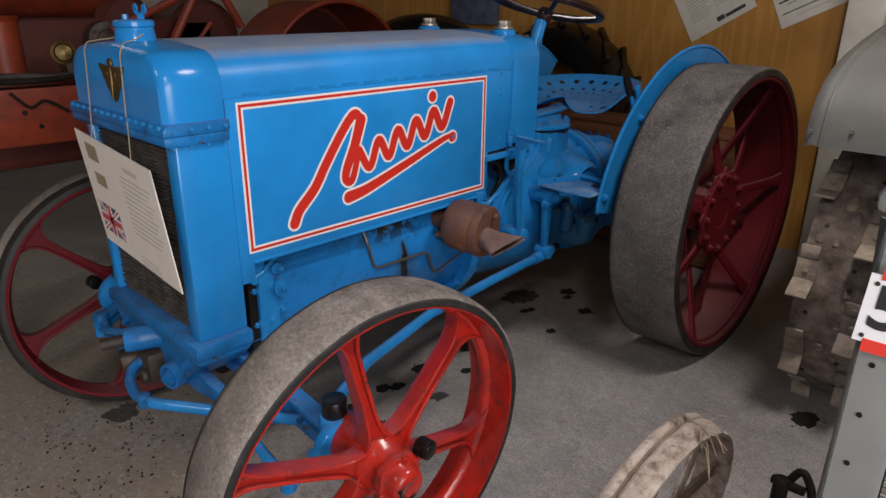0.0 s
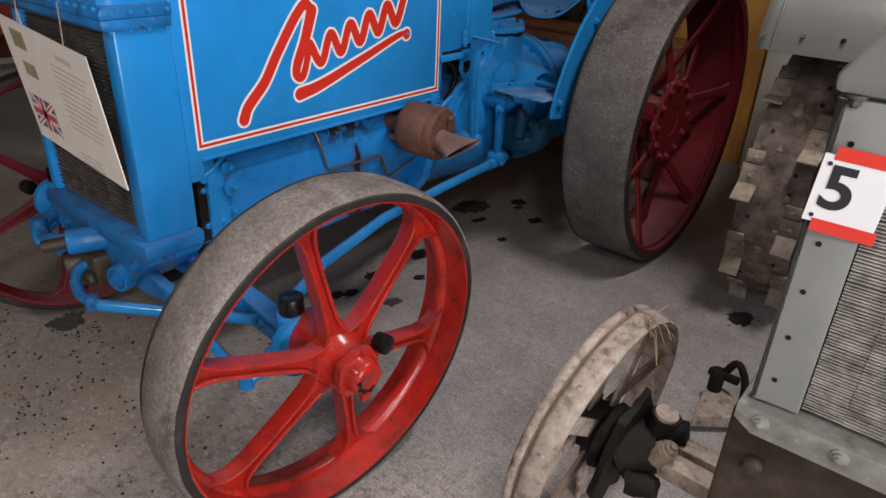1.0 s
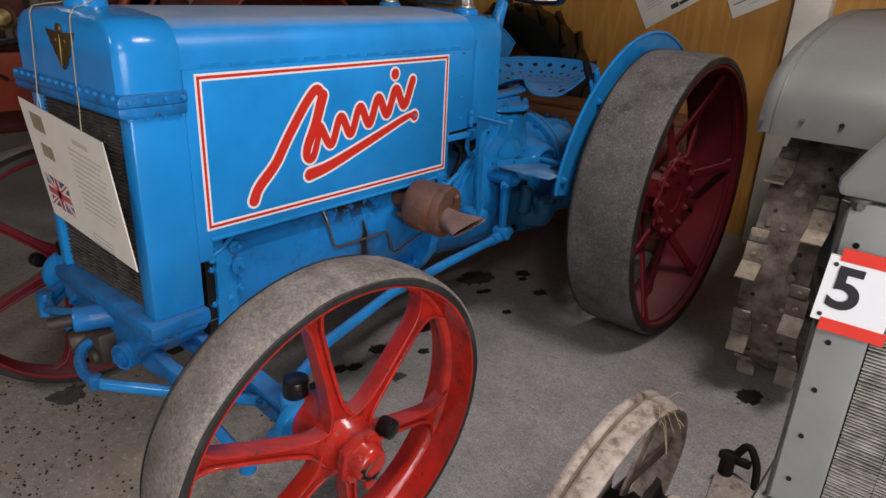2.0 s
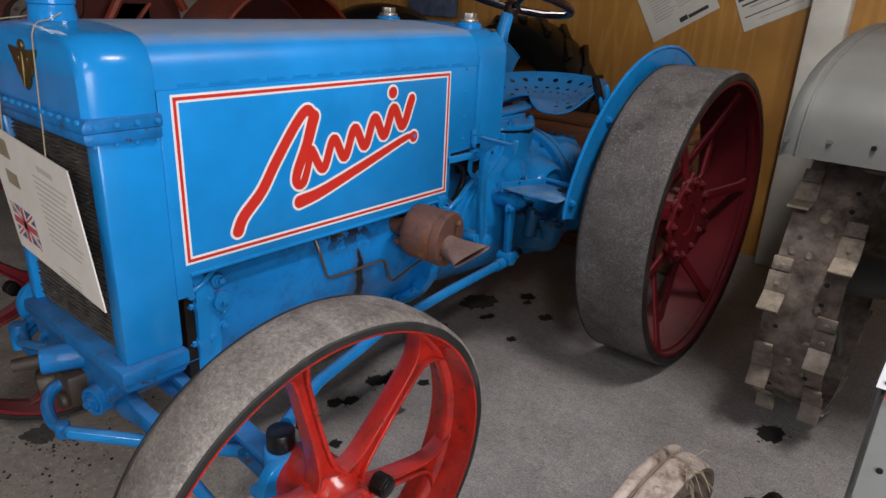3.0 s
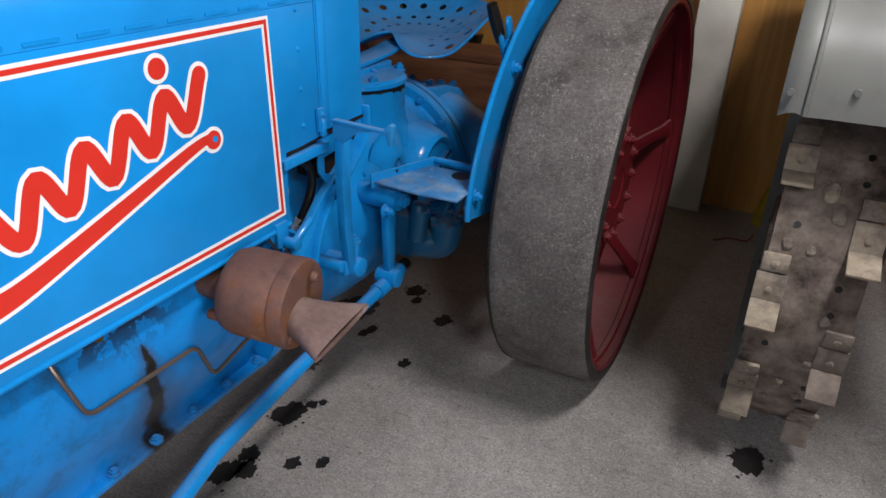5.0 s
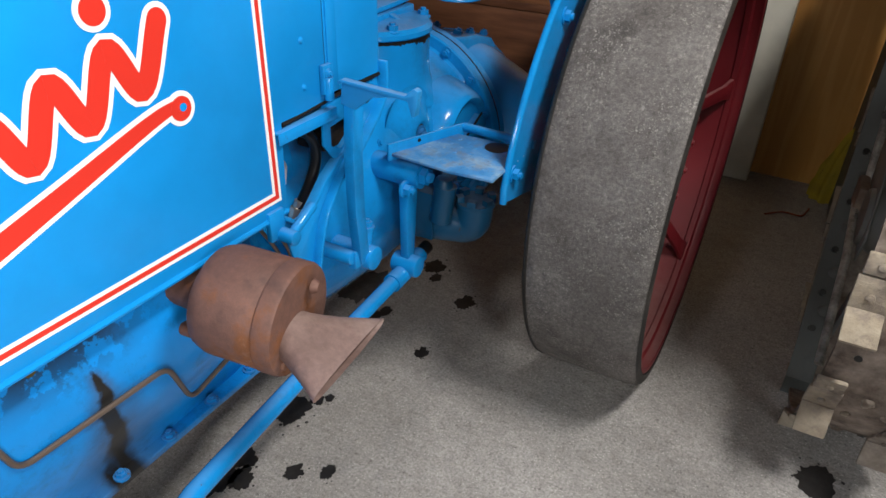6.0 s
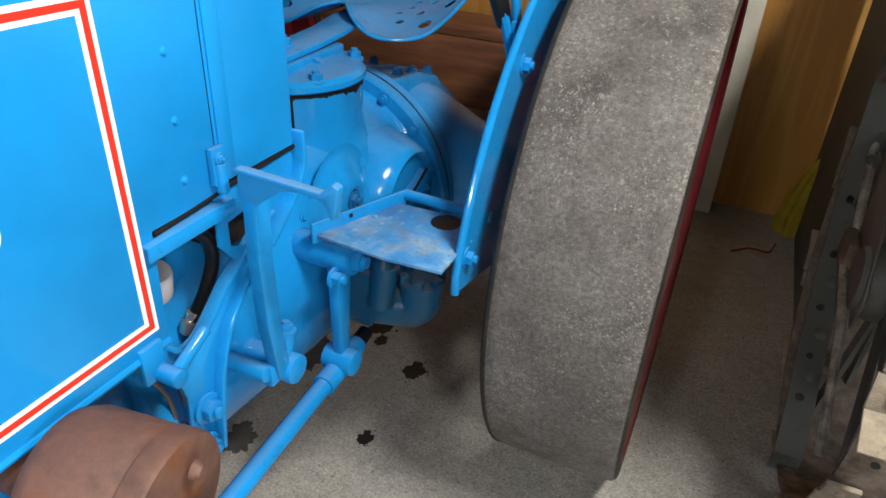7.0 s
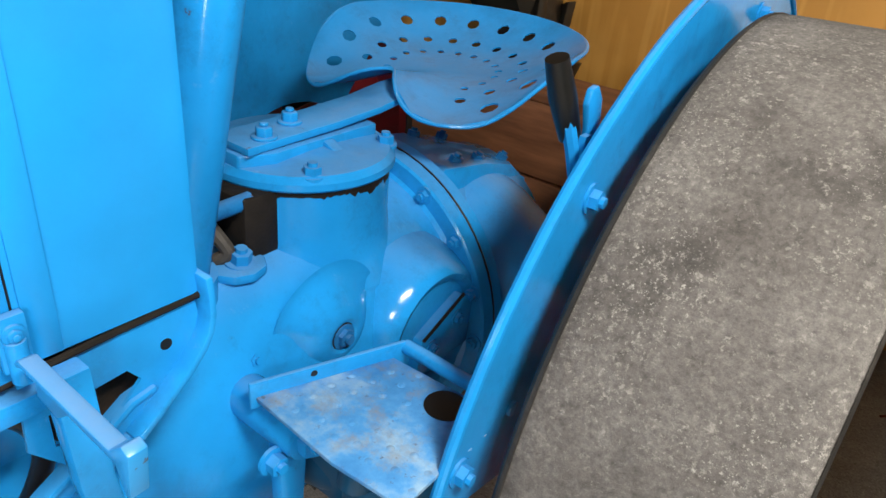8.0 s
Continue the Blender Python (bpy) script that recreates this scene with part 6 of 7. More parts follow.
    add_cyl(bm, (0.035, -0.20, 0.45), (0.035, -0.225, 0.45), 0.022, n=14)
    part("pivot_casting", bm, M_crossmember, axle, "dark rusty pivot casting", bevel=0.012)
    # nose casting under the radiator
    bm = B()
    add_prism(bm, [(-0.26, 0.56), (0.26, 0.56), (0.20, 0.50), (0.09, 0.42), (-0.09, 0.42), (-0.20, 0.50)], "y", -0.16, 0.06)
    add_prism(bm, [(0.05, 0.44), (0.17, 0.43), (0.34, 0.45), (0.35, 0.485), (0.25, 0.49), (0.14, 0.52), (0.05, 0.52)], "y", -0.14, -0.105)
    nose = part("nose_casting", bm, M_blue_worn, tractor, bevel=0.008)
    bm = B()
    add_lathe(bm, [(0.0, 0.012), (0.024, 0.012), (0.03, 0.018), (0.036, 0.016), (0.038, 0.0), (0.038, -0.03)], (0.115, -0.165, 0.468), (0.25, -1, 0), 32)
    part("pivot_boss", bm, M_blue_worn, nose, sharp=40)
    for p in ((0.118, -0.178, 0.468), (0.21, -0.162, 0.535), (-0.17, -0.16, 0.53)):
        bm = B()
        add_bolt(bm, p, (0.2, -1, 0), 0.016 if p[0] == 0.118 else 0.011, 0.014)
        part("nose_bolt", bm, M_blue_worn, nose)
    bm = B()
    add_cyl(bm, (0.03, -0.14, 0.552), (-0.01, -0.235, 0.552), 0.034, n=24)
    part("crank_boss", bm, M_blue_worn, nose, bevel=0.006)
    bm = B()
    add_cyl(bm, (-0.01, -0.22, 0.55), (-0.040, -0.285, 0.546), 0.018, 0.016)
    part("crank_dog", bm, M_crossmember, nose, "bare dark starter dog")


def blue_tractor():
    t = thing("blue_tractor", "vintage bright blue tractor with red spoked wheels, parked on concrete", "tractor")
    radiator(t)
    bonnet(t)
    engine(t)
    silencer(t)
    gearbox(t)
    controls(t)
    mudguard(t, 1)
    mudguard(t, -1)
    front_axle(t)
    for s in (1, -1):
        front_wheel(t, s)
        rear_wheel(t, s)
    return t


# ---- things beside the tractor ----
def display_card():
    t = thing("display_card", "cream information card hung by twine on the radiator", "sign")
    # corners hang a little crooked in front of the core
    m = Matrix.Translation((0.05, -0.196, 0.94))
    bm = B()
    add_prism(bm, [(-0.266, 0.163), (0.178, 0.123), (0.264, -0.159), (-0.157, -0.123)], "y", -0.0015, 0.0015)
    part("card", bm, M_card, t, m=m)
    y = -0.0018

    def bar(x0, x1, z0, z1, mat, nm):
        bm = B()
        k = [(x0, z0), (x1, z0), (x1, z1), (x0, z1)]
        add_prism(bm, [(x - 0.34 * z, z - 0.088 * x) for x, z in k], "y", y - 0.0004, y)
        part(nm, bm, mat, t, m=m)
    bar(0.060, 0.135, 0.098, 0.110, M_ink_pale, "heading")
    for i in range(12):
        z = 0.078 - i * 0.0125
        bar(0.022, 0.19 - 0.012 * ((i * 7) % 3), z, z + 0.0045, M_ink_pale, "print_line")
    for i in range(3):
        bar(0.02, 0.12, -0.118 - i * 0.010, -0.114 - i * 0.010, M_ink_pale, "print_line")
    bar(-0.165, -0.095, 0.080, 0.122, M_print_brown, "brown_print")
    bar(-0.150, -0.085, 0.018, 0.05, M_print_brown, "brown_print")
    # small flag
    cx, cz, w, h = -0.120, -0.070, 0.062, 0.038
    bar(cx - w, cx + w, cz - h, cz + h, M_flag_blue, "flag_field")
    y -= 0.0005

    def slanted(a, b, wid, mat, nm):
        a, b = Vector(a), Vector(b)
        d = (b - a).normalized()
        k = Vector((-d.y, d.x)) * wid / 2
        bm = B()
        add_prism(bm, [(p.x - 0.34 * p.y, p.y - 0.088 * p.x) for p in (a - k, b - k, b + k, a + k)], "y", y - 0.0004, y)
        part(nm, bm, mat, t, m=m)
    for q in (1, -1):
        slanted((cx - w, cz - q * h), (cx + w, cz + q * h), 0.014, M_card, "flag_stripe")
    y -= 0.0005
    bar(cx - w, cx + w, cz - 0.014, cz + 0.014, M_card, "flag_stripe")
    bar(cx - 0.014, cx + 0.014, cz - h, cz + h, M_card, "flag_stripe")
    y -= 0.0005
    for q in (1, -1):
        slanted((cx - w, cz - q * h), (cx - 0.016, cz - q * 0.011), 0.004, M_flag_red, "flag_stripe")
        slanted((cx + 0.016, cz + q * 0.011), (cx + w, cz + q * h), 0.004, M_flag_red, "flag_stripe")
    bar(cx - w, cx + w, cz - 0.008, cz + 0.008, M_flag_red, "flag_stripe")
    bar(cx - 0.008, cx + 0.008, cz - h, cz + h, M_flag_red, "flag_stripe")
    # twine from the filler neck over the header
    for x0, x1 in ((-0.035, -0.095), (0.072, 0.118)):
        bm = B()
        add_tube(bm, bend([(x0, -0.10, 1.352), (x0 * 1.15, -0.13, 1.3385), (x0 * 1.3, -0.155, 1.3365), (x1 * 0.98, -0.172, 1.329), (x1, -0.1795, 1.314), (x1, -0.1815, 1.28), (x1 * 1.03, -0.1885, 1.168), (x1 * 1.06, -0.190, 1.14), (x1 * 1.1, -0.196, 1.072)], 0.012), 0.0015, 6)
        part("twine", bm, M_string, t)


def poster(at, turn, w, h, lines):
    t = thing("poster", "cream paper notice pinned crooked on plywood", "poster", "posters on the wall")
    m = Matrix.Translation(at) @ pose(0, 0, 0, 0, turn, 0)
    bm = B()
    add_box(bm, -w / 2, w / 2, -0.001, 0.001, -h / 2, h / 2)
    part("sheet", bm, M_paper, t, m=m)
    for x0, x1, z, k, mat in lines:
        bm = B()
        add_box(bm, x0, x1, -0.0018, -0.001, z, z + k)
        part("print_bar", bm, mat, t, m=m)


def posters():
    lines = [(-0.02, 0.03, -0.15, 0.028, M_ink), (0.035, 0.16, -0.15, 0.02, M_ink)]
    lines += [(-0.16, -0.16 + 0.11 + 0.02 * (i % 3), -0.08 + 0.018 * i, 0.004, M_ink_pale) for i in range(11)]
    lines += [(0.0, 0.14 - 0.02 * (i % 2), -0.06 + 0.018 * i, 0.004, M_ink_pale) for i in range(9)]
    poster((-0.10, 3.484, 1.455), -31.0, 0.43, 0.36, lines)
    lines = [(-0.20, 0.20, 0.005, 0.035, M_ink), (-0.19, 0.19, -0.025, 0.010, M_ink), (-0.15, 0.16, -0.045, 0.008, M_ink_pale), (-0.19, 0.19, -0.09, 0.006, M_ink), (-0.12, 0.12, -0.12, 0.004, M_ink_pale)]
    lines += [(-0.18, 0.18, 0.06 + 0.02 * i, 0.005, M_ink_pale) for i in range(5)]
    poster((0.46, 3.484, 1.525), -26.0, 0.43, 0.32, lines)


def grey_tractor():
    """The grey tractor beside the blue one: radiator, mudguard, steel wheels."""
    t = thing("grey_tractor", "grey tractor on rusty steel wheels with cleats", "tractor")
    # radiator front
    x0, yf = 1.588, 0.2
    bm = B()
    add_box(bm, x0, x0 + 0.075, yf, yf + 0.012, 0.66, 1.17)
    add_box(bm, x0, x0 + 0.012, yf, yf + 0.13, 0.66, 1.17)
    add_box(bm, 2.20, 2.275, yf, yf + 0.012, 0.66, 1.17)
    add_box(bm, 2.263, 2.275, yf, yf + 0.13, 0.66, 1.17)
    add_box(bm, x0 + 0.02, 2.26, yf + 0.06, yf + 0.13, 0.66, 1.17)
    rad = part("radiator_frame", bm, M_lightgrey, t, "light grey riveted radiator frame", bevel=0.004)
    for z in (0.708, 0.791, 0.875, 0.957, 1.11):
        for x in (x0 + 0.028, 2.24):
            bm = B()
            add_cyl(bm, (x, yf - 0.0015, z), (x, yf + 0.001, z), 0.0042, n=12)
            part("bolt_hole", bm, M_black, rad)
    bm = B()
    random.seed(8)
    z = 0.67
    while z < 1.165:
        for k in range(9):
            x = x0 + 0.077 + k * 0.06
            dz = random.uniform(-0.0007, 0.0007)
            add_box(bm, x, x + 0.0592, yf + 0.008 + random.uniform(0, 0.003), yf + 0.030, z + dz, z + dz + 0.0026)
        z += 0.0056
    tagged(part("radiator_fin", bm, M_mesh, t, "rows of thin galvanised fins"), kind="stuff")
    bm = B()
    add_box(bm, x0 + 0.07, 2.2, yf + 0.046, yf + 0.058, 0.66, 1.17)
    part("radiator_back", bm, M_iron, t)
    bm = B()
    add_prism(bm, [(x0 - 0.012, 0.655), (x0 - 0.012, 0.625), (x0 + 0.02, 0.605), (2.27, 0.605), (2.285, 0.655)], "y", yf - 0.025, yf + 0.14)
    for i in range(6):
        add_bolt(bm, (x0 + 0.03 + i * 0.12, yf - 0.025, 0.635), (0, -1, 0), 0.010, 0.008)
    part("radiator_foot", bm, M_foot, t, "stained light grey cast radiator foot", bevel=0.012)
    bm = B()
    full = [(1.575, 1.175), (1.575, 1.20), (1.595, 1.235), (1.64, 1.30), (1.72, 1.36), (1.93, 1.385), (2.14, 1.36), (2.22, 1.30), (2.265, 1.235), (2.285, 1.20), (2.285, 1.175)]
    solid_shell(bm, [(yf - 0.012, full), (yf + 0.16, full)])
    hd = part("header_tank", bm, M_lightgrey, t, bevel=0.012)
    bm = B()
    add_bolt(bm, (1.605, yf + 0.0, 1.175), (0, 0, -1), 0.010, 0.012)
    part("header_bolt", bm, M_iron, hd)
    bm = B()
    add_box(bm, 1.62, 2.24, 0.34, 1.5, 0.80, 1.33)
    part("hood", bm, M_grey, t, bevel=0.03)
    bm = B()
    add_box(bm, 1.66, 2.2, 0.3, 3.2, 0.40, 0.80)
    part("engine_block", bm, M_iron, t, bevel=0.02)
    # axle beam and brackets to the front wheel
    bm = B()
    for p, q, k in (((1.40, 0.352, 0.30), (1.64, 0.33, 0.31), 0.026), ((1.43, 0.425, 0.295), (1.66, 0.405, 0.31), 0.024)):
        m, h = turn_to(p, q)
        add_box(bm, -k, k, -k * 0.8, k * 0.8, 0.0, h, m)
    part("front_axle", bm, M_pale, t, "pair of pale rusty axle bars", bevel=0.005)
    bm = B()
    add_prism(bm, [(1.36, 0.86), (1.47, 0.95), (1.66, 0.98), (1.66, 1.03), (1.45, 1.01), (1.40, 1.05), (1.36, 1.06), (1.34, 0.99)], "z", 0.02, 0.06)
    add_box(bm, 1.60, 1.66, 0.97, 1.03, 0.06, 0.42)
    part("tie_bar", bm, M_pale, t, "pale rusty tie bar near the floor", bevel=0.006)
    bm = B()
    add_cyl(bm, (1.36, 1.03, 0.06), (1.36, 1.04, 0.13), 0.022, n=14)
    add_cyl(bm, (1.33, 1.06, 0.10), (1.42, 1.04, 0.115), 0.014, n=12)
    add_tube(bm, bend([(1.37, 1.05, 0.11), (1.40, 1.07, 0.17), (1.44, 1.05, 0.12), (1.45, 1.03, 0.05)], 0.03), 0.012, 8)
    part("clevis", bm, M_greasy, t, "black greasy clevis", bevel=0.003)
    bm = B()
    add_box(bm, 1.56, 2.2, 0.24, 0.44, 0.30, 0.60)
    for x in (1.62, 1.80, 1.98):
        add_cyl(bm, (x, 0.24, 0.50), (x, 0.215, 0.50), 0.022, 0.016, n=14)
    part("front_crossmember", bm, M_crossmember, t, "dark oily brown crossmember", bevel=0.012)
    steel_wheel(t)
    lugged_wheel(t)
    # mudguard over the track
    bm = B()
    pts = [(1.468, 1.018), (1.475, 1.075), (1.486, 1.12), (1.505, 1.16), (1.545, 1.205), (1.62, 1.25), (1.72, 1.285), (1.9, 1.325), (2.1, 1.36), (2.4, 1.385), (3.1, 1.39)]
    a, b = 1.165, 1.62
    rows = []
    for y, z in pts:
        lip = 0.03
        rows.append([bm.verts.new(v) for v in ((a - 0.045, y + 0.012, z - 0.010), (a - 0.03, y + 0.004, z), (a - 0.012, y, z + 0.004), (a, y, z - 0.002), (a + 0.06, y - 0.004, z + 0.0), (b, y - 0.004, z))])
    for p, q in zip(rows, rows[1:]):
        for j in range(len(p) - 1):
            bm.faces.new([p[j], p[j + 1], q[j + 1], q[j]])
    bmesh.ops.solidify(bm, geom=bm.faces[:], thickness=0.004)
    mg = part("mudguard", bm, M_grey, t, "curved grey sheet mudguard over the wheel", sharp=40)
    bm = B()
    add_tube(bm, [(a + 0.004, y - 0.003, z) for y, z in pts], 0.005, 8)
    part("bead", bm, M_grey, mg)
    for x, z in ((1.135, 1.062), (1.25, 1.075), (1.36, 1.075), (1.50, 1.085)):
        bm = B()
        add_cyl(bm, (x, 1.462, z), (x, 1.4715, z), 0.007, n=12)
        part("rivet" if x < 1.3 else "hole", bm, M_grey if x < 1.3 else M_black, mg)


def steel_wheel(t):
    """Front wheel: pale flaking channel rim, flat spokes, greasy hub; axle along local x."""
    m = Matrix.Translation((1.2666, 0.3551, 0.3035)) @ pose(0, 0, 0, 0, 6.5, -3.0)
    R = 0.30
    bm = B()
    add_lathe(bm, [(R - 0.011, -0.041), (R - 0.003, -0.041), (R + 0.001, -0.036), (R + 0.002, -0.026), (R - 0.002, -0.021), (R - 0.007, -0.019), (R - 0.007, -0.013), (R, -0.010), (R + 0.003, -0.002), (R + 0.001, 0.034), (R - 0.003, 0.041), (R - 0.012, 0.041), (R - 0.0115, 0.0)], (0, 0, 0), (1, 0, 0), 140, True)
    bm.verts.ensure_lookup_table()
    for v in bm.verts:
        k = noise.noise(v.co * 9) * 0.004 + noise.noise(v.co * 45) * 0.0035
        v.co += v.co.normalized() * k
    wheel = part("front_wheel", bm, M_pale, t, "pale rust-pitted steel wheel rim", sharp=50, m=m)
    for i in range(12):
        bm = B()
        add_lathe(bm, [(0.0, 0.005), (0.006, 0.004), (0.009, 0.0)], (0, 0, 0), (1, 0, 0), 12)
        part("rivet", bm, M_pale, wheel, m=pose(0, 0, 0, 8 + 30 * i) @ Matrix.Translation((0.014, 0, R + 0.001)) @ pose(0, 0, 0, 0, -90))
    bm = B()
    add_lathe(bm, [(R - 0.008, -0.020), (R - 0.0045, -0.0185), (R - 0.0045, -0.0135), (R - 0.008, -0.012)], (0, 0, 0), (1, 0, 0), 96)
    part("rim_groove", bm, M_rusty, wheel, "brown dirt in the rim groove")
    for i in range(8):
        bm = B()
        add_box(bm, -0.004, 0.004, -0.022, 0.022, 0.06, R - 0.010)
        part("spoke", bm, M_pale if i % 3 else M_rusty, wheel, bevel=0.001, m=pose(0, 0, 0, 10 + 45 * i) @ pose(0.02 if i % 2 else -0.02, 0, 0, 0, -5 if i % 2 else 5))
    def lumpy(bm, k=0.006):
        bmesh.ops.subdivide_edges(bm, edges=[e for e in bm.edges if e.calc_length() > 0.018], cuts=2, use_grid_fill=True)
        for v in bm.verts:
            q = v.co
            v.co = q + Vector((noise.noise(q * 38), noise.noise(q * 38 + Vector((9, 0, 0))), noise.noise(q * 38 + Vector((0, 9, 0))))) * k
        return bm
    bm = B()
    add_lathe(bm, [(0.0, -0.09), (0.05, -0.09), (0.055, -0.06), (0.080, -0.05), (0.085, -0.035), (0.06, -0.02), (0.06, 0.02), (0.085, 0.035), (0.080, 0.055), (0.06, 0.065), (0.055, 0.10), (0.0, 0.10)], (0, 0, 0), (1, 0, 0), 40)
    part("hub", lumpy(bm, 0.005), M_greasy, wheel, "greasy black hub", sharp=50)
    bm = B()
    add_prism(bm, [(-0.12, -0.07), (-0.07, -0.14), (-0.02, -0.125), (0.03, -0.145), (0.07, -0.10), (0.10, -0.05), (0.085, 0.01), (0.10, 0.06), (0.06, 0.10), (0.03, 0.155), (-0.02, 0.12), (-0.07, 0.11), (-0.10, 0.02)], "x", 0.070, 0.088)
    part("brake_plate", lumpy(bm, 0.006), M_greasy, wheel, "black greasy backing plate", sharp=50)
    bm = B()
    add_cyl(bm, (0.118, 0.03, -0.07), (0.134, 0.03, 0.115), 0.038, 0.032, n=20)
    add_cyl(bm, (0.08, 0.0, 0.0), (0.15, 0.02, 0.03), 0.075, 0.055, n=24)
    add_cyl(bm, (0.11, 0.07, 0.03), (0.18, 0.09, 0.05), 0.034, 0.030, n=16)
    add_cyl(bm, (0.13, -0.06, -0.03), (0.19, -0.05, -0.01), 0.030, 0.026, n=16)
    part("stub", lumpy(bm, 0.006), M_greasy, wheel, sharp=50)
    bm = B()
    add_cyl(bm, (0.155, -0.01, 0.035), (0.178, -0.012, 0.075), 0.030, 0.022, n=14)
    add_bolt(bm, (0.172, -0.012, 0.066), (0.4, 0, 0.9), 0.017, 0.020)
    part("stub_nut", bm, M_rusty, wheel, "rusty nut on the greasy stub", bevel=0.003)
    bm = B()
    add_cyl(bm, (0.1336, 0.03, 0.110), (0.1348, 0.03, 0.123), 0.026, n=24)
    part("stub_cap", bm, M_pale, wheel)
    bm = B()
    random.seed(12)
    for i in range(9):
        p = Vector((0.02, 0.05 + random.uniform(-0.03, 0.03), R + random.uniform(-0.01, 0.01)))
        q = p + Vector((random.uniform(0.02, 0.07), random.uniform(-0.03, 0.05), random.uniform(-0.07, 0.02)))
        add_tube(bm, [p, (p + q) / 2 + Vector((0, 0.01, 0.012)), q], 0.0011, 5)
    tagged(part("dry_grass", bm, M_string, wheel, "caught strands of dry grass"), kind="stuff")


def lugged_wheel(t):
    """Rear steel wheel: a wide rusty band with bolted spade cleats, alternating side to side."""
    R, cy = 0.53, 2.04
    x0, x1 = 1.172, 1.38
    m = Matrix.Translation((x0, cy, R))
    W = x1 - x0
    bm = B()
    add_lathe(bm, [(R - 0.012, 0.0), (R, 0.0), (R + 0.001, W * 0.5), (R, W), (R - 0.012, W), (R - 0.014, W * 0.5)], (0, 0, 0), (1, 0, 0), 96, True)
    for v in bm.verts:
        v.co += Vector((0, v.co.y, v.co.z)).normalized() * noise.noise(v.co * 12) * 0.003
    wheel = part("rear_wheel", bm, M_band, t, "wide rusty steel wheel band with cleats", sharp=50, m=m)
    foot = B()
    add_box(foot, 0.0, 0.066, -0.037, 0.037, R - 0.001, R + 0.008)
    add_prism(foot, [(-0.037, R + 0.004), (-0.030, R + 0.010), (-0.082, R + 0.062), (-0.089, R + 0.057)], "x", 0.0, 0.066)
    add_box(foot, 0.004, 0.062, 0.040, 0.085, R - 0.001, R + 0.010)
    for hy in (-0.005, 0.06):
        add_cyl(foot, (0.033, hy, R + 0.006), (0.033, hy, R + 0.015), 0.009, n=8)
    first = None
    for i in range(11):
        for s, off in ((0, 0.0), (1, 16.4)):
            a = 90 - 8 + 32.73 * i + off - 16.4 * 0
            mm = pose(-0.012 if s == 0 else W - 0.054, 0, 0, a)
            if first is None:
                first = part("cleat", foot, M_cleat, wheel, bevel=0.003, m=mm)
            else:
                again("cleat", first, wheel, mm)
    rng = random.Random(21)
    for i in range(12):
        bm = B()
        a, r = rng.uniform(40, 170), rng.uniform(0.010, 0.020)
        bmesh.ops.create_icosphere(bm, subdivisions=2, radius=r)
        for v in bm.verts:
            v.co = Vector((v.co.x, v.co.y * 1.3, v.co.z * 0.5)) * (1 + 0.45 * noise.noise(v.co * 90 + Vector((i * 3.1, 0, 0))))
        part("mud_clod", bm, M_cleat, wheel, "dry pale mud", sharp=60, m=pose(rng.uniform(0.03, W - 0.03), 0, 0, a) @ Matrix.Translation((0, 0, R + 0.002)))
    hole = None
    for i in range(11):
        for s in (0, 1, 2):
            a = 90 + 8 + 32.73 * i + (16.4 if s else 0) + (0, -3, 4)[s]
            mm = pose(0.045 if s == 0 else W - 0.05, 0, 0, a)
            if hole is None:
                hb = B()
                add_cyl(hb, (0, 0, R), (0, 0, R + 0.0035), 0.008, n=12)
                hole = part("bolt_hole", hb, M_black, wheel, m=mm)
            else:
                again("bolt_hole", hole, wheel, mm)
    bm = B()
    add_lathe(bm, [(0.0, 0.02), (0.07, 0.02), (0.09, 0.06), (0.09, 0.16), (0.07, 0.30), (0.0, 0.30)], (0, 0, 0), (1, 0, 0), 28)
    part("hub", bm, M_grey, wheel)
    sp = None
    for i in range(12):
        mm = pose(0.10, 0, 0, 30 * i) @ pose(0, 0, 0, 0, 7 if i % 2 else -7)
        if sp is None:
            bm = B()
            add_box(bm, -0.005, 0.005, -0.022, 0.022, 0.08, R - 0.012)
            sp = part("spoke", bm, M_grey, wheel, m=mm)
        else:
            again("spoke", sp, wheel, mm)


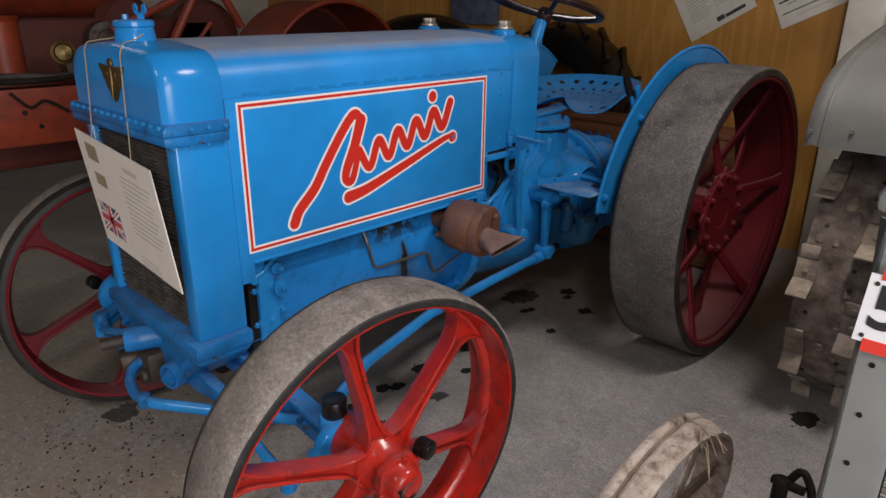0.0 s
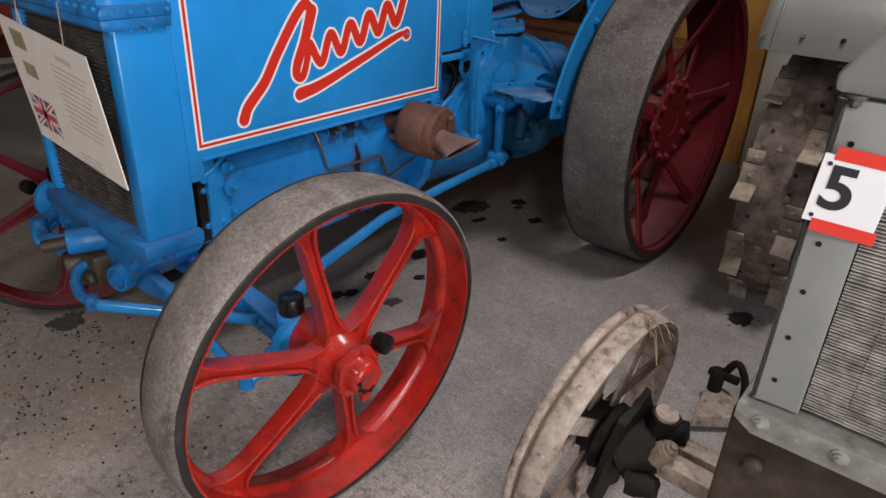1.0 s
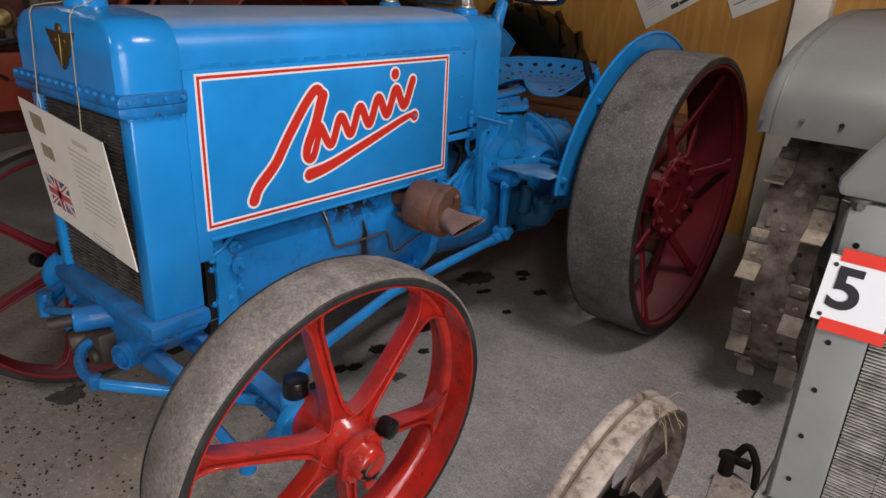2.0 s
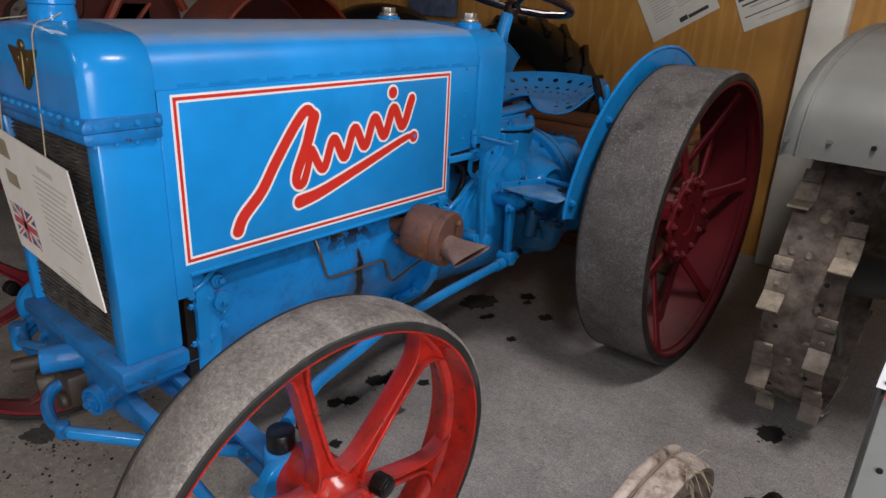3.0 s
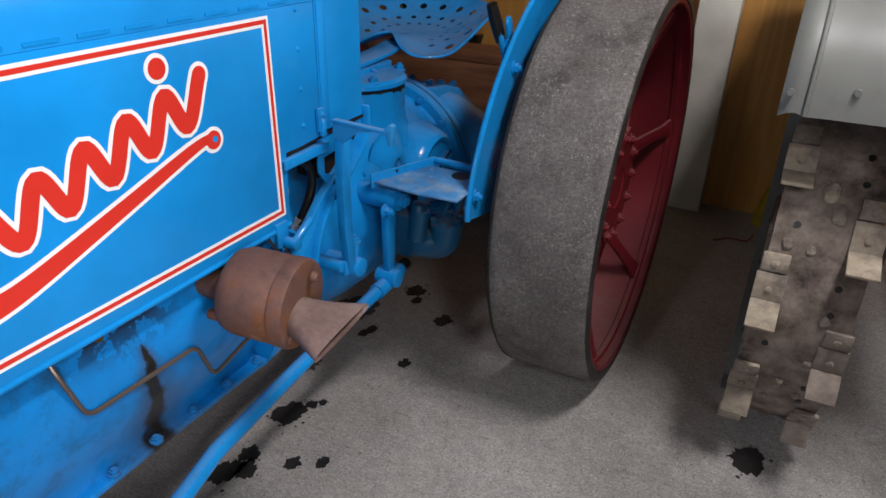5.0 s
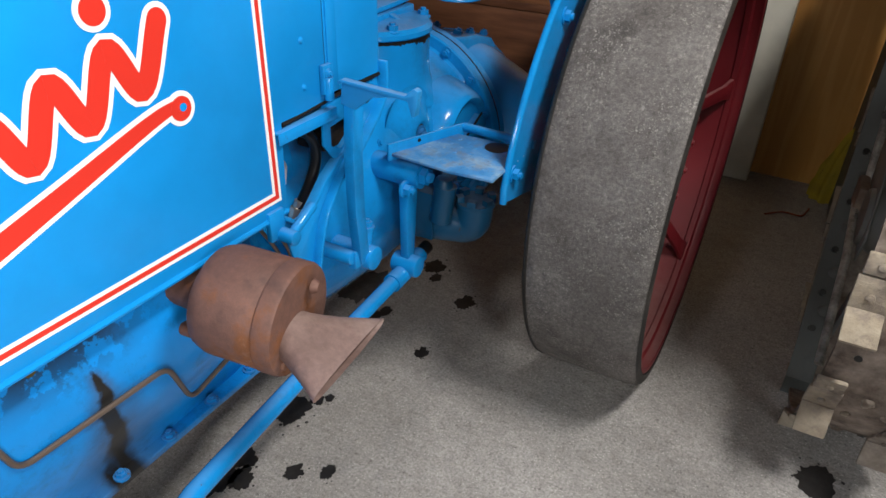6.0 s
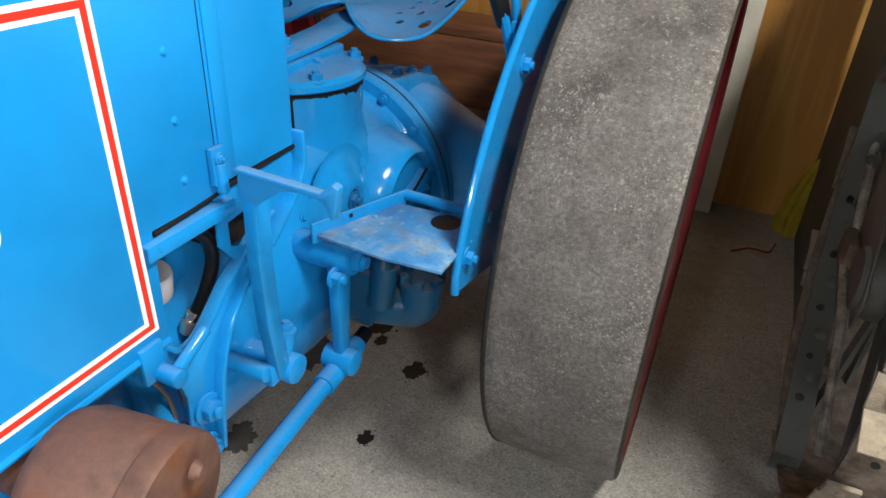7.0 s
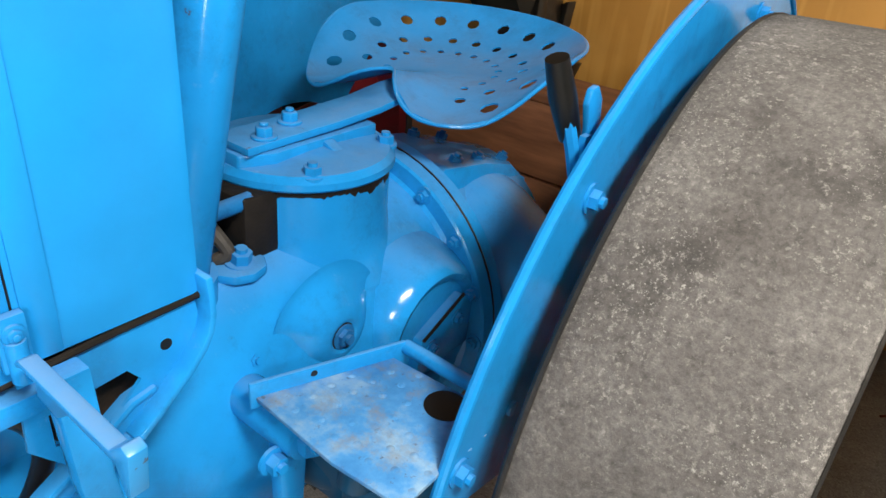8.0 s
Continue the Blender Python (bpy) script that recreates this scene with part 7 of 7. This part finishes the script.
def steel_frame():
    """Grey steel side frame standing along the floor behind the lugged wheel."""
    t = thing("steel_frame", "grey steel implement frame with bolt holes and rods", "frame")
    edge = [(1.93, 0.0), (1.925, 0.06), (1.955, 0.12), (2.06, 0.21), (2.15, 0.30), (2.24, 0.40), (2.31, 0.52), (2.38, 0.66), (2.43, 0.85), (2.45, 1.0)]
    bm = B()
    add_prism(bm, edge + [(3.46, 1.0), (3.46, 0.0)], "x", 1.212, 1.218)
    fr = part("side_plate", bm, M_frame, t)
    bm = B()
    rows = []
    for i, (y, z) in enumerate(edge):
        q, r = edge[max(0, i - 1)], edge[min(len(edge) - 1, i + 1)]
        n = Vector((-(r[1] - q[1]), r[0] - q[0])).normalized() * 0.006
        rows.append([bm.verts.new(v) for v in ((1.152, y, z), (1.212, y, z), (1.212, y - n.x, z - n.y), (1.152, y - n.x, z - n.y))])
    for q, r in zip(rows, rows[1:]):
        for j in range(4):
            bm.faces.new([q[j], q[(j + 1) % 4], r[(j + 1) % 4], r[j]])
    bm.faces.new(rows[0])
    bm.faces.new(rows[-1][::-1])
    fl = part("flange", bm, M_frame, t, "dark curved flange with bolt holes", sharp=30)
    for y, z in ((2.02, 0.175), (2.10, 0.25), (2.19, 0.345), (2.275, 0.46), (2.345, 0.59)):
        bm = B()
        add_cyl(bm, (1.18, y - 0.008, z + 0.006), (1.18, y + 0.004, z - 0.003), 0.009, n=12)
        part("bolt_hole", bm, M_black, fl)
    for pts, r, mat in (([(1.180, 1.68, 0.30), (1.182, 1.92, 0.455), (1.184, 2.16, 0.505)], 0.010, M_mesh), ([(1.186, 2.10, 0.17), (1.190, 2.28, 0.36), (1.192, 2.34, 0.43)], 0.012, M_frame), ([(1.20, 2.20, 0.52), (1.20, 2.42, 0.74), (1.20, 2.52, 0.95)], 0.011, M_mesh), ([(1.195, 2.22, 0.24), (1.195, 2.42, 0.60)], 0.014, M_grey)):
        bm = B()
        add_tube(bm, pts, r, 10)
        part("rod", bm, mat, t, "pale grey rod" if mat is M_mesh else "")
    bm = B()
    add_prism(bm, [(1.96, 0.44), (2.20, 0.53), (2.30, 0.80), (2.22, 0.83), (2.02, 0.66), (1.93, 0.52)], "x", 1.203, 1.209)
    part("gusset_plate", bm, M_grey, t, "curved grey gusset plate", bevel=0.002)
    bm = B()
    add_box(bm, 1.176, 1.204, 2.13, 2.24, 0.485, 0.565, pose(0, 0, 0))
    part("wood_block", bm, M_rusty, t, "brown rusty block", bevel=0.008)
    for y, z in ((2.19, 0.475), (2.30, 0.60), (2.10, 0.50), (2.36, 0.70)):
        bm = B()
        add_bolt(bm, (1.206, y, z), (-1, 0, 0), 0.014, 0.016)
        part("frame_bolt", bm, M_frame, t)
    for y, z in ((2.06, 0.215), (2.145, 0.295), (2.235, 0.40), (2.31, 0.53)):
        bm = B()
        add_lathe(bm, [(0.0, 0.004), (0.012, 0.003), (0.016, 0.0)], (1.195, y - 0.005, z + 0.004), (0, -0.8, 0.6), 14)
        part("flange_rivet", bm, M_frame, fl)


def number_sign():
    t = thing("number_sign", "white number card stuck on with red tape", "sign")
    m = Matrix.Translation((1.634, 0.192, 1.0425)) @ pose(0, 0, 0, 2, 3, 8) @ Matrix.Diagonal((0.92, 1, 0.91, 1))
    bm = B()
    add_box(bm, -0.05, 0.05, -0.002, 0.002, -0.056, 0.056)
    part("card", bm, M_signwhite, t, m=m)
    for z in (-0.060, 0.060):
        bm = B()
        add_box(bm, -0.036, 0.055, -0.0035, -0.0022, z - 0.0105, z + 0.0105)
        part("tape", bm, M_tape, t, "red adhesive tape", m=m)
    for z in (-0.045, 0.042):
        bm = B()
        add_cyl(bm, (-0.039, -0.0035, z), (-0.039, -0.002, z), 0.0035, n=12)
        part("eyelet", bm, M_digit, t, m=m)
    cu = bpy.data.curves.new("digit", "FONT")
    cu.body, cu.size, cu.extrude, cu.align_x, cu.align_y, cu.offset = "5", 0.098, 0.0006, "CENTER", "CENTER", 0.0022
    tmp = new("digit_tmp", cu)
    me = bpy.data.meshes.new_from_object(tmp.evaluated_get(bpy.context.evaluated_depsgraph_get()))
    bpy.data.objects.remove(tmp)
    bpy.data.curves.remove(cu)
    me.materials.append(M_digit)
    d = new("digit", me)
    d.parent = t
    d.matrix_basis = m @ Matrix.Translation((-0.016, -0.003, 0.002)) @ pose(0, 0, 0, 90)
    tagged(d, "black numeral 5")


def red_tractor():
    """Orange-red tractor standing on the far side of the blue one."""
    t = thing("orange_tractor", "old orange-red tractor parked behind the blue tractor", "tractor")
    X = -1.3
    bm = B()
    add_prism(bm, [(-1.2, 0.88), (0.75, 0.86), (0.75, 1.085), (-1.2, 1.10)], "x", X - 0.05, X)
    fr = part("chassis_rail", bm, M_orange, t, "orange channel chassis rail with bolt holes", bevel=0.006)
    for y, z in ((0.03, 0.94), (-0.02, 1.0), (-0.30, 0.95), (0.35, 0.95)):
        bm = B()
        add_cyl(bm, (X - 0.001, y, z), (X + 0.002, y, z), 0.010, n=12)
        part("rail_hole", bm, M_black, fr)
    # long barrel body above
    bm = B()
    add_lathe(bm, [(0.0, -1.3), (0.26, -1.3), (0.30, -1.27), (0.30, 0.36), (0.27, 0.42), (0.0, 0.44)], (X - 0.32, 0, 1.63), (0, 1, 0), 40)
    part("fuel_tank", bm, M_orange, t, "round orange tank", sharp=30)
    bm = B()
    add_lathe(bm, [(0.085, 0.0), (0.085, 0.02), (0.07, 0.03), (0.068, 0.24), (0.08, 0.26)], (X - 0.12, -0.02, 1.10), (0, 0, 1), 28)
    part("pillar", bm, M_orange, t, "orange round pillar", sharp=30)
    bm = B()
    add_tube(bm, bend([(X - 0.05, -0.4, 1.12), (X - 0.03, -0.1, 1.14), (X - 0.06, 0.2, 1.12), (X - 0.03, 0.5, 1.16)], 0.1), 0.014, 8)
    part("pipe", bm, M_iron, t)
    bm = B()
    add_lathe(bm, [(0.0, -0.020), (0.030, -0.012), (0.044, 0.004), (0.046, 0.014), (0.036, 0.020), (0.030, 0.034), (0.012, 0.040), (0.0, 0.041)], (X + 0.03, 0.150, 1.222), (0.95, -0.25, 0.1), 28)
    part("brass_cap", bm, M_brass, t, "brass disc cap")
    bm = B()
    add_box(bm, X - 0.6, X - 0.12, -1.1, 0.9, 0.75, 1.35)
    part("engine_block", bm, M_orange_shade, t, "dirty engine block in shade-darkened orange", bevel=0.03)
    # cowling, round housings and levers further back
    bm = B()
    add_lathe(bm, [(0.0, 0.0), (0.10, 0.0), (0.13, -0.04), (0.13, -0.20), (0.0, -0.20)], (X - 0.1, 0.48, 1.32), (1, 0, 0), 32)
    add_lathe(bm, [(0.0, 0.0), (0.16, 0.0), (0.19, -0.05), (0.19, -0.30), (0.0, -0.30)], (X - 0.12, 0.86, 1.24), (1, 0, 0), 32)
    part("gear_housing", bm, M_orange_shade, t, "round housings in shade-darkened orange", sharp=30)
    for pts, r in (([(X - 0.05, 0.62, 1.2), (X - 0.04, 0.74, 1.40), (X - 0.04, 0.80, 1.52)], 0.02), ([(X, 0.36, 1.3), (X - 0.02, 0.66, 1.42), (X - 0.02, 0.9, 1.55)], 0.016), ([(X, 0.72, 1.22), (X, 0.80, 1.31), (X, 0.815, 1.325)], 0.010), ([(X - 0.05, 1.0, 1.30), (X - 0.05, 0.93, 1.42), (X - 0.05, 0.86, 1.52)], 0.02)):
        bm = B()
        add_tube(bm, pts, r, 8)
        part("lever", bm, M_orange, t)
    for pts, r in (([(X + 0.01, -0.55, 1.12), (X + 0.02, -0.25, 1.14), (X, -0.05, 1.12), (X + 0.01, 0.18, 1.13), (X, 0.40, 1.20)], 0.011), ([(X + 0.006, -0.06, 1.08), (X + 0.012, 0.0, 1.02), (X + 0.008, 0.06, 1.04), (X + 0.012, 0.14, 0.99)], 0.006)):
        bm = B()
        add_tube(bm, curve3(pts), r, 10)
        part("hose", bm, M_greasy, t, "dark oily hose")
    for y, z, r in ((0.24, 1.16, 0.06), (0.36, 1.26, 0.075), (-0.28, 1.18, 0.05)):
        bm = B()
        add_lathe(bm, [(0.0, 0.03), (r * 0.55, 0.028), (r * 0.6, 0.012), (r, 0.008), (r, -0.06), (0.0, -0.06)], (X - 0.06, y, z), (1, 0, 0), 24)
        part("cover", bm, M_crossmember, t, "dark oily round cover", sharp=30)
        bolts("cover_bolt", t, 5, r * 0.8, (X - 0.052, y, z), (1, 0, 0), 0.007, 0.008, mat=M_iron)
    bm = B()
    add_box(bm, X - 0.10, X - 0.005, -0.16, 0.14, 1.098, 1.125)
    part("pillar_foot", bm, M_orange_shade, t, bevel=0.006)
    # rear mudguard arch and wheel
    c, x0, x1 = (1.46, 0.95), -1.55, -1.17
    bm = B()
    out = [(c[0] + 0.47 * math.cos(radians(a)), c[1] + 0.47 * math.sin(radians(a))) for a in range(-5, 186, 5)]
    add_prism(bm, out + [(c[0] - 0.47, 0.6), (c[0] + 0.47, 0.6)], "x", x0, x0 + 0.01)
    rows = [[bm.verts.new((x, y, z)) for x in (x0, x1)] for y, z in out]
    for p, q in zip(rows, rows[1:]):
        bm.faces.new([p[0], p[1], q[1], q[0]])
    mg = part("mudguard", bm, M_orange, t, "orange half-round mudguard")
    bm = B()
    add_tube(bm, [(x1, y, z) for y, z in out], 0.011, 8)
    part("rolled_edge", bm, M_orange, mg)
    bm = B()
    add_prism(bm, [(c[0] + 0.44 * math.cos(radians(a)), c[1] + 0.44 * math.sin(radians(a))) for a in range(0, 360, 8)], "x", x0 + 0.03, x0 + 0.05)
    part("wheel_disc", bm, M_orange_shade, t, "wheel disc in shade-darkened orange")
    bm = B()
    add_lathe(bm, [(0.40, -0.12), (0.62, -0.14), (0.66, -0.10), (0.67, 0.0), (0.66, 0.10), (0.62, 0.14), (0.40, 0.12)], (-1.45, 2.35, 0.68), (1, 0, 0), 64, True)
    part("rear_tyre", bm, M_black, t, "black rubber tractor tyre", sharp=40)
    for y, r in ((-0.9, 0.42),):
        bm = B()
        add_lathe(bm, [(r - 0.08, -0.07), (r, -0.06), (r, 0.06), (r - 0.08, 0.07)], (-1.25, y, r), (1, 0, 0), 48, True)
        part("front_tyre", bm, M_black, t)
    # legs to the floor
    bm = B()
    for y in (-0.6, 0.5):
        add_box(bm, X - 0.4, X - 0.3, y, y + 0.12, 0.0, 0.88)
    part("stand", bm, M_iron, t, "dark iron stand")


def far_tyre():
    """Big lugged tyre of a machine that stands by the plywood."""
    t = thing("tractor_tyre", "large black lugged tractor tyre leaning by the wall", "tyre")
    m = Matrix.Translation((-1.0, 3.24, 0.665)) @ pose(0, 0, 0, 0, 0, 84) @ Matrix.Scale(0.93, 4)
    bm = B()
    add_lathe(bm, [(0.42, -0.13), (0.55, -0.16), (0.64, -0.15), (0.67, -0.08), (0.675, 0.0), (0.67, 0.08), (0.64, 0.15), (0.55, 0.16), (0.42, 0.13)], (0, 0, 0), (1, 0, 0), 72, True)
    tyre = part("tyre", bm, M_black, t, sharp=40, m=m)
    lug = B()
    add_prism(lug, [(-0.16, -0.11), (-0.10, -0.11), (0.02, 0.06), (-0.04, 0.06)], "z", 0.645, 0.688)
    first = None
    for i in range(18):
        for s in (1, -1):
            mm = pose(0, 0, 0, 20 * i + (10 if s < 0 else 0)) @ (Matrix() if s > 0 else pose(0, 0, 0, 0, 0, 180))
            if first is None:
                first = part("tread_lug", lug, M_black, tyre, bevel=0.006, m=mm)
            else:
                again("tread_lug", first, tyre, mm)


def timber_box():
    t = thing("timber_crate", "dark brown timber crate on the floor by the wall", "crate")
    for i, (z0, z1) in enumerate(((0.02, 0.24), (0.25, 0.49), (0.50, 0.745))):
        bm = B()
        add_box(bm, -0.75, 0.42, 2.76, 2.80, z0, z1)
        part("board", bm, M_wood, t, bevel=0.004)
    bm = B()
    add_box(bm, -0.75, 0.42, 2.755, 3.03, 0.746, 0.776)
    part("lid", bm, M_wood, t, bevel=0.004)
    for x in (-0.72, 0.35):
        bm = B()
        add_box(bm, x, x + 0.06, 2.801, 3.02, 0.0, 0.745)
        part("end_frame", bm, M_wood, t, bevel=0.003)


def corner_clutter():
    t = thing("yellow_sack", "crumpled yellow sack standing by the wall", "sack")
    bm = B()
    rows = []
    n = 40
    for z, k, lean in ((0.0, 1.0, 0.0), (0.06, 1.06, 0.004), (0.14, 0.96, 0.014), (0.22, 0.86, 0.03), (0.30, 0.74, 0.048), (0.36, 0.52, 0.06), (0.37, 0.2, 0.062)):
        ring = []
        for i in range(n):
            a = 2 * math.pi * i / n
            r = 0.075 * k * (1 + 0.13 * math.sin(9 * a + z * 11) + 0.16 * noise.noise(Vector((math.cos(a) * 2, math.sin(a) * 2, z * 9))))
            ring.append(bm.verts.new((1.205 + lean + r * math.cos(a), 3.36 + 0.75 * r * math.sin(a), z)))
        rows.append(ring)
    for p, q in zip(rows, rows[1:]):
        for i in range(n):
            bm.faces.new([p[i], p[(i + 1) % n], q[(i + 1) % n], q[i]])
    bm.faces.new(rows[-1])
    part("body", bm, M_yellow, t, sharp=50)
    bm = B()
    add_tube(bm, bend([(0.98, 3.05, 0.006), (1.05, 3.12, 0.006), (1.12, 3.10, 0.006), (1.14, 3.2, 0.006)], 0.04), 0.004, 6)
    tagged(part("red_cable", bm, M_orange, None), "thin red cable lying on the floor", "cable")
    bm = B()
    add_box(bm, -2.2, -1.75, 3.40, 3.47, 1.25, 1.75)
    tagged(part("hanging_cloth", bm, M_cloth, None, bevel=0.01), "dark blue and white cloth hung on the wall", "cloth")


def oil_stains():
    random.seed(21)
    spots = [(0.187, 1.84, 0.034, 1), (0.19, 1.546, 0.022, 1), (-0.013, 1.665, 0.022, 1), (-0.03, 1.63, 0.018, 1), (-0.008, 1.98, 0.04, 1), (0.03, 1.92, 0.022, 1),
             (0.014, 1.165, 0.050, 1), (0.045, 1.23, 0.018, 1), (0.07, 1.255, 0.014, 1), (0.02, 0.98, 0.03, 1), (0.15, 1.01, 0.022, 1), (0.218, 1.05, 0.020, 1),
             (0.006, 0.90, 0.045, 1), (0.05, 0.93, 0.03, 1), (0.005, 0.68, 0.03, 1), (0.035, 0.73, 0.03, 1), (0.028, 0.53, 0.04, 1), (0.185, 0.52, 0.022, 1), (0.204, 0.79, 0.03, 0),
             (-0.30, 0.40, 0.07, 1), (-0.55, -0.10, 0.06, 0), (-0.60, 0.35, 0.06, 1), (-0.45, 0.55, 0.05, 1), (-0.9, 0.2, 0.07, 1), (-0.8, 0.75, 0.05, 1), 
             (1.27, 1.62, 0.05, 1), (-0.1, 1.40, 0.05, 0), (-0.15, 1.75, 0.09, 0)]
    for x, y, r, dark in spots:
        bm = B()
        n = 56
        ph = random.uniform(0, 9)
        ring = []
        for i in range(n):
            a = 2 * math.pi * i / n
            q = Vector((math.cos(a), math.sin(a), ph))
            k = r * (0.92 + 0.38 * noise.noise(q * 1.4) + 0.24 * noise.noise(q * 4.0) + 0.16 * noise.noise(q * 9.0))
            ring.append((x + k * math.cos(a), y + k * math.sin(a) * 1.15))
        add_prism(bm, ring, "z", 0.0, 0.0012)
        for j in range(9 if dark else 0):
            u, d = random.uniform(0, 6.28), r * random.uniform(0.95, 1.7)
            bmesh.ops.create_cone(bm, cap_ends=True, segments=7, radius1=r * random.uniform(0.03, 0.13), radius2=0.0004, depth=0.0012, matrix=Matrix.Translation((x + d * math.cos(u), y + d * math.sin(u), 0.0006)))
        o = part("oil_stain", bm, M_oil if dark else M_oil_pale)
        tagged(o, "dark dried oil drip on concrete" if dark else "faint old oil mark on concrete", "stain", "oil stains")
    # crumbs of dirt in front of the far wheel
    bm = B()
    for i in range(2200):
        x, y = random.gauss(-0.45, 0.16), random.gauss(-0.12, 0.13)
        if i % 3 == 0:
            x, y = random.uniform(-1.0, 0.5), random.uniform(-0.7, 0.5)
        elif i % 3 == 1:
            x, y = random.gauss(-0.10, 0.20), random.gauss(-0.42, 0.14)
        if noise.noise(Vector((x * 7, y * 7, 3.1))) < random.uniform(-0.25, 0.35):
            continue
        k = random.choice((0.001, 0.0013, 0.0018, 0.0024, 0.0034, 0.005))
        bmesh.ops.create_icosphere(bm, subdivisions=0 or 1, radius=k, matrix=Matrix.Translation((x, y, k * 0.35)) @ Matrix.Diagonal((1, random.uniform(0.6, 1.4), 0.6, 1)))
    tagged(part("dirt_crumbs", bm, M_crumb), "black crumbs of dried oily dirt on the floor", "dirt", kind="stuff")


room()
blue_tractor()
display_card()
grey_tractor()
steel_frame()
number_sign()
red_tractor()
far_tyre()
timber_box()
posters()
corner_clutter()
oil_stains()
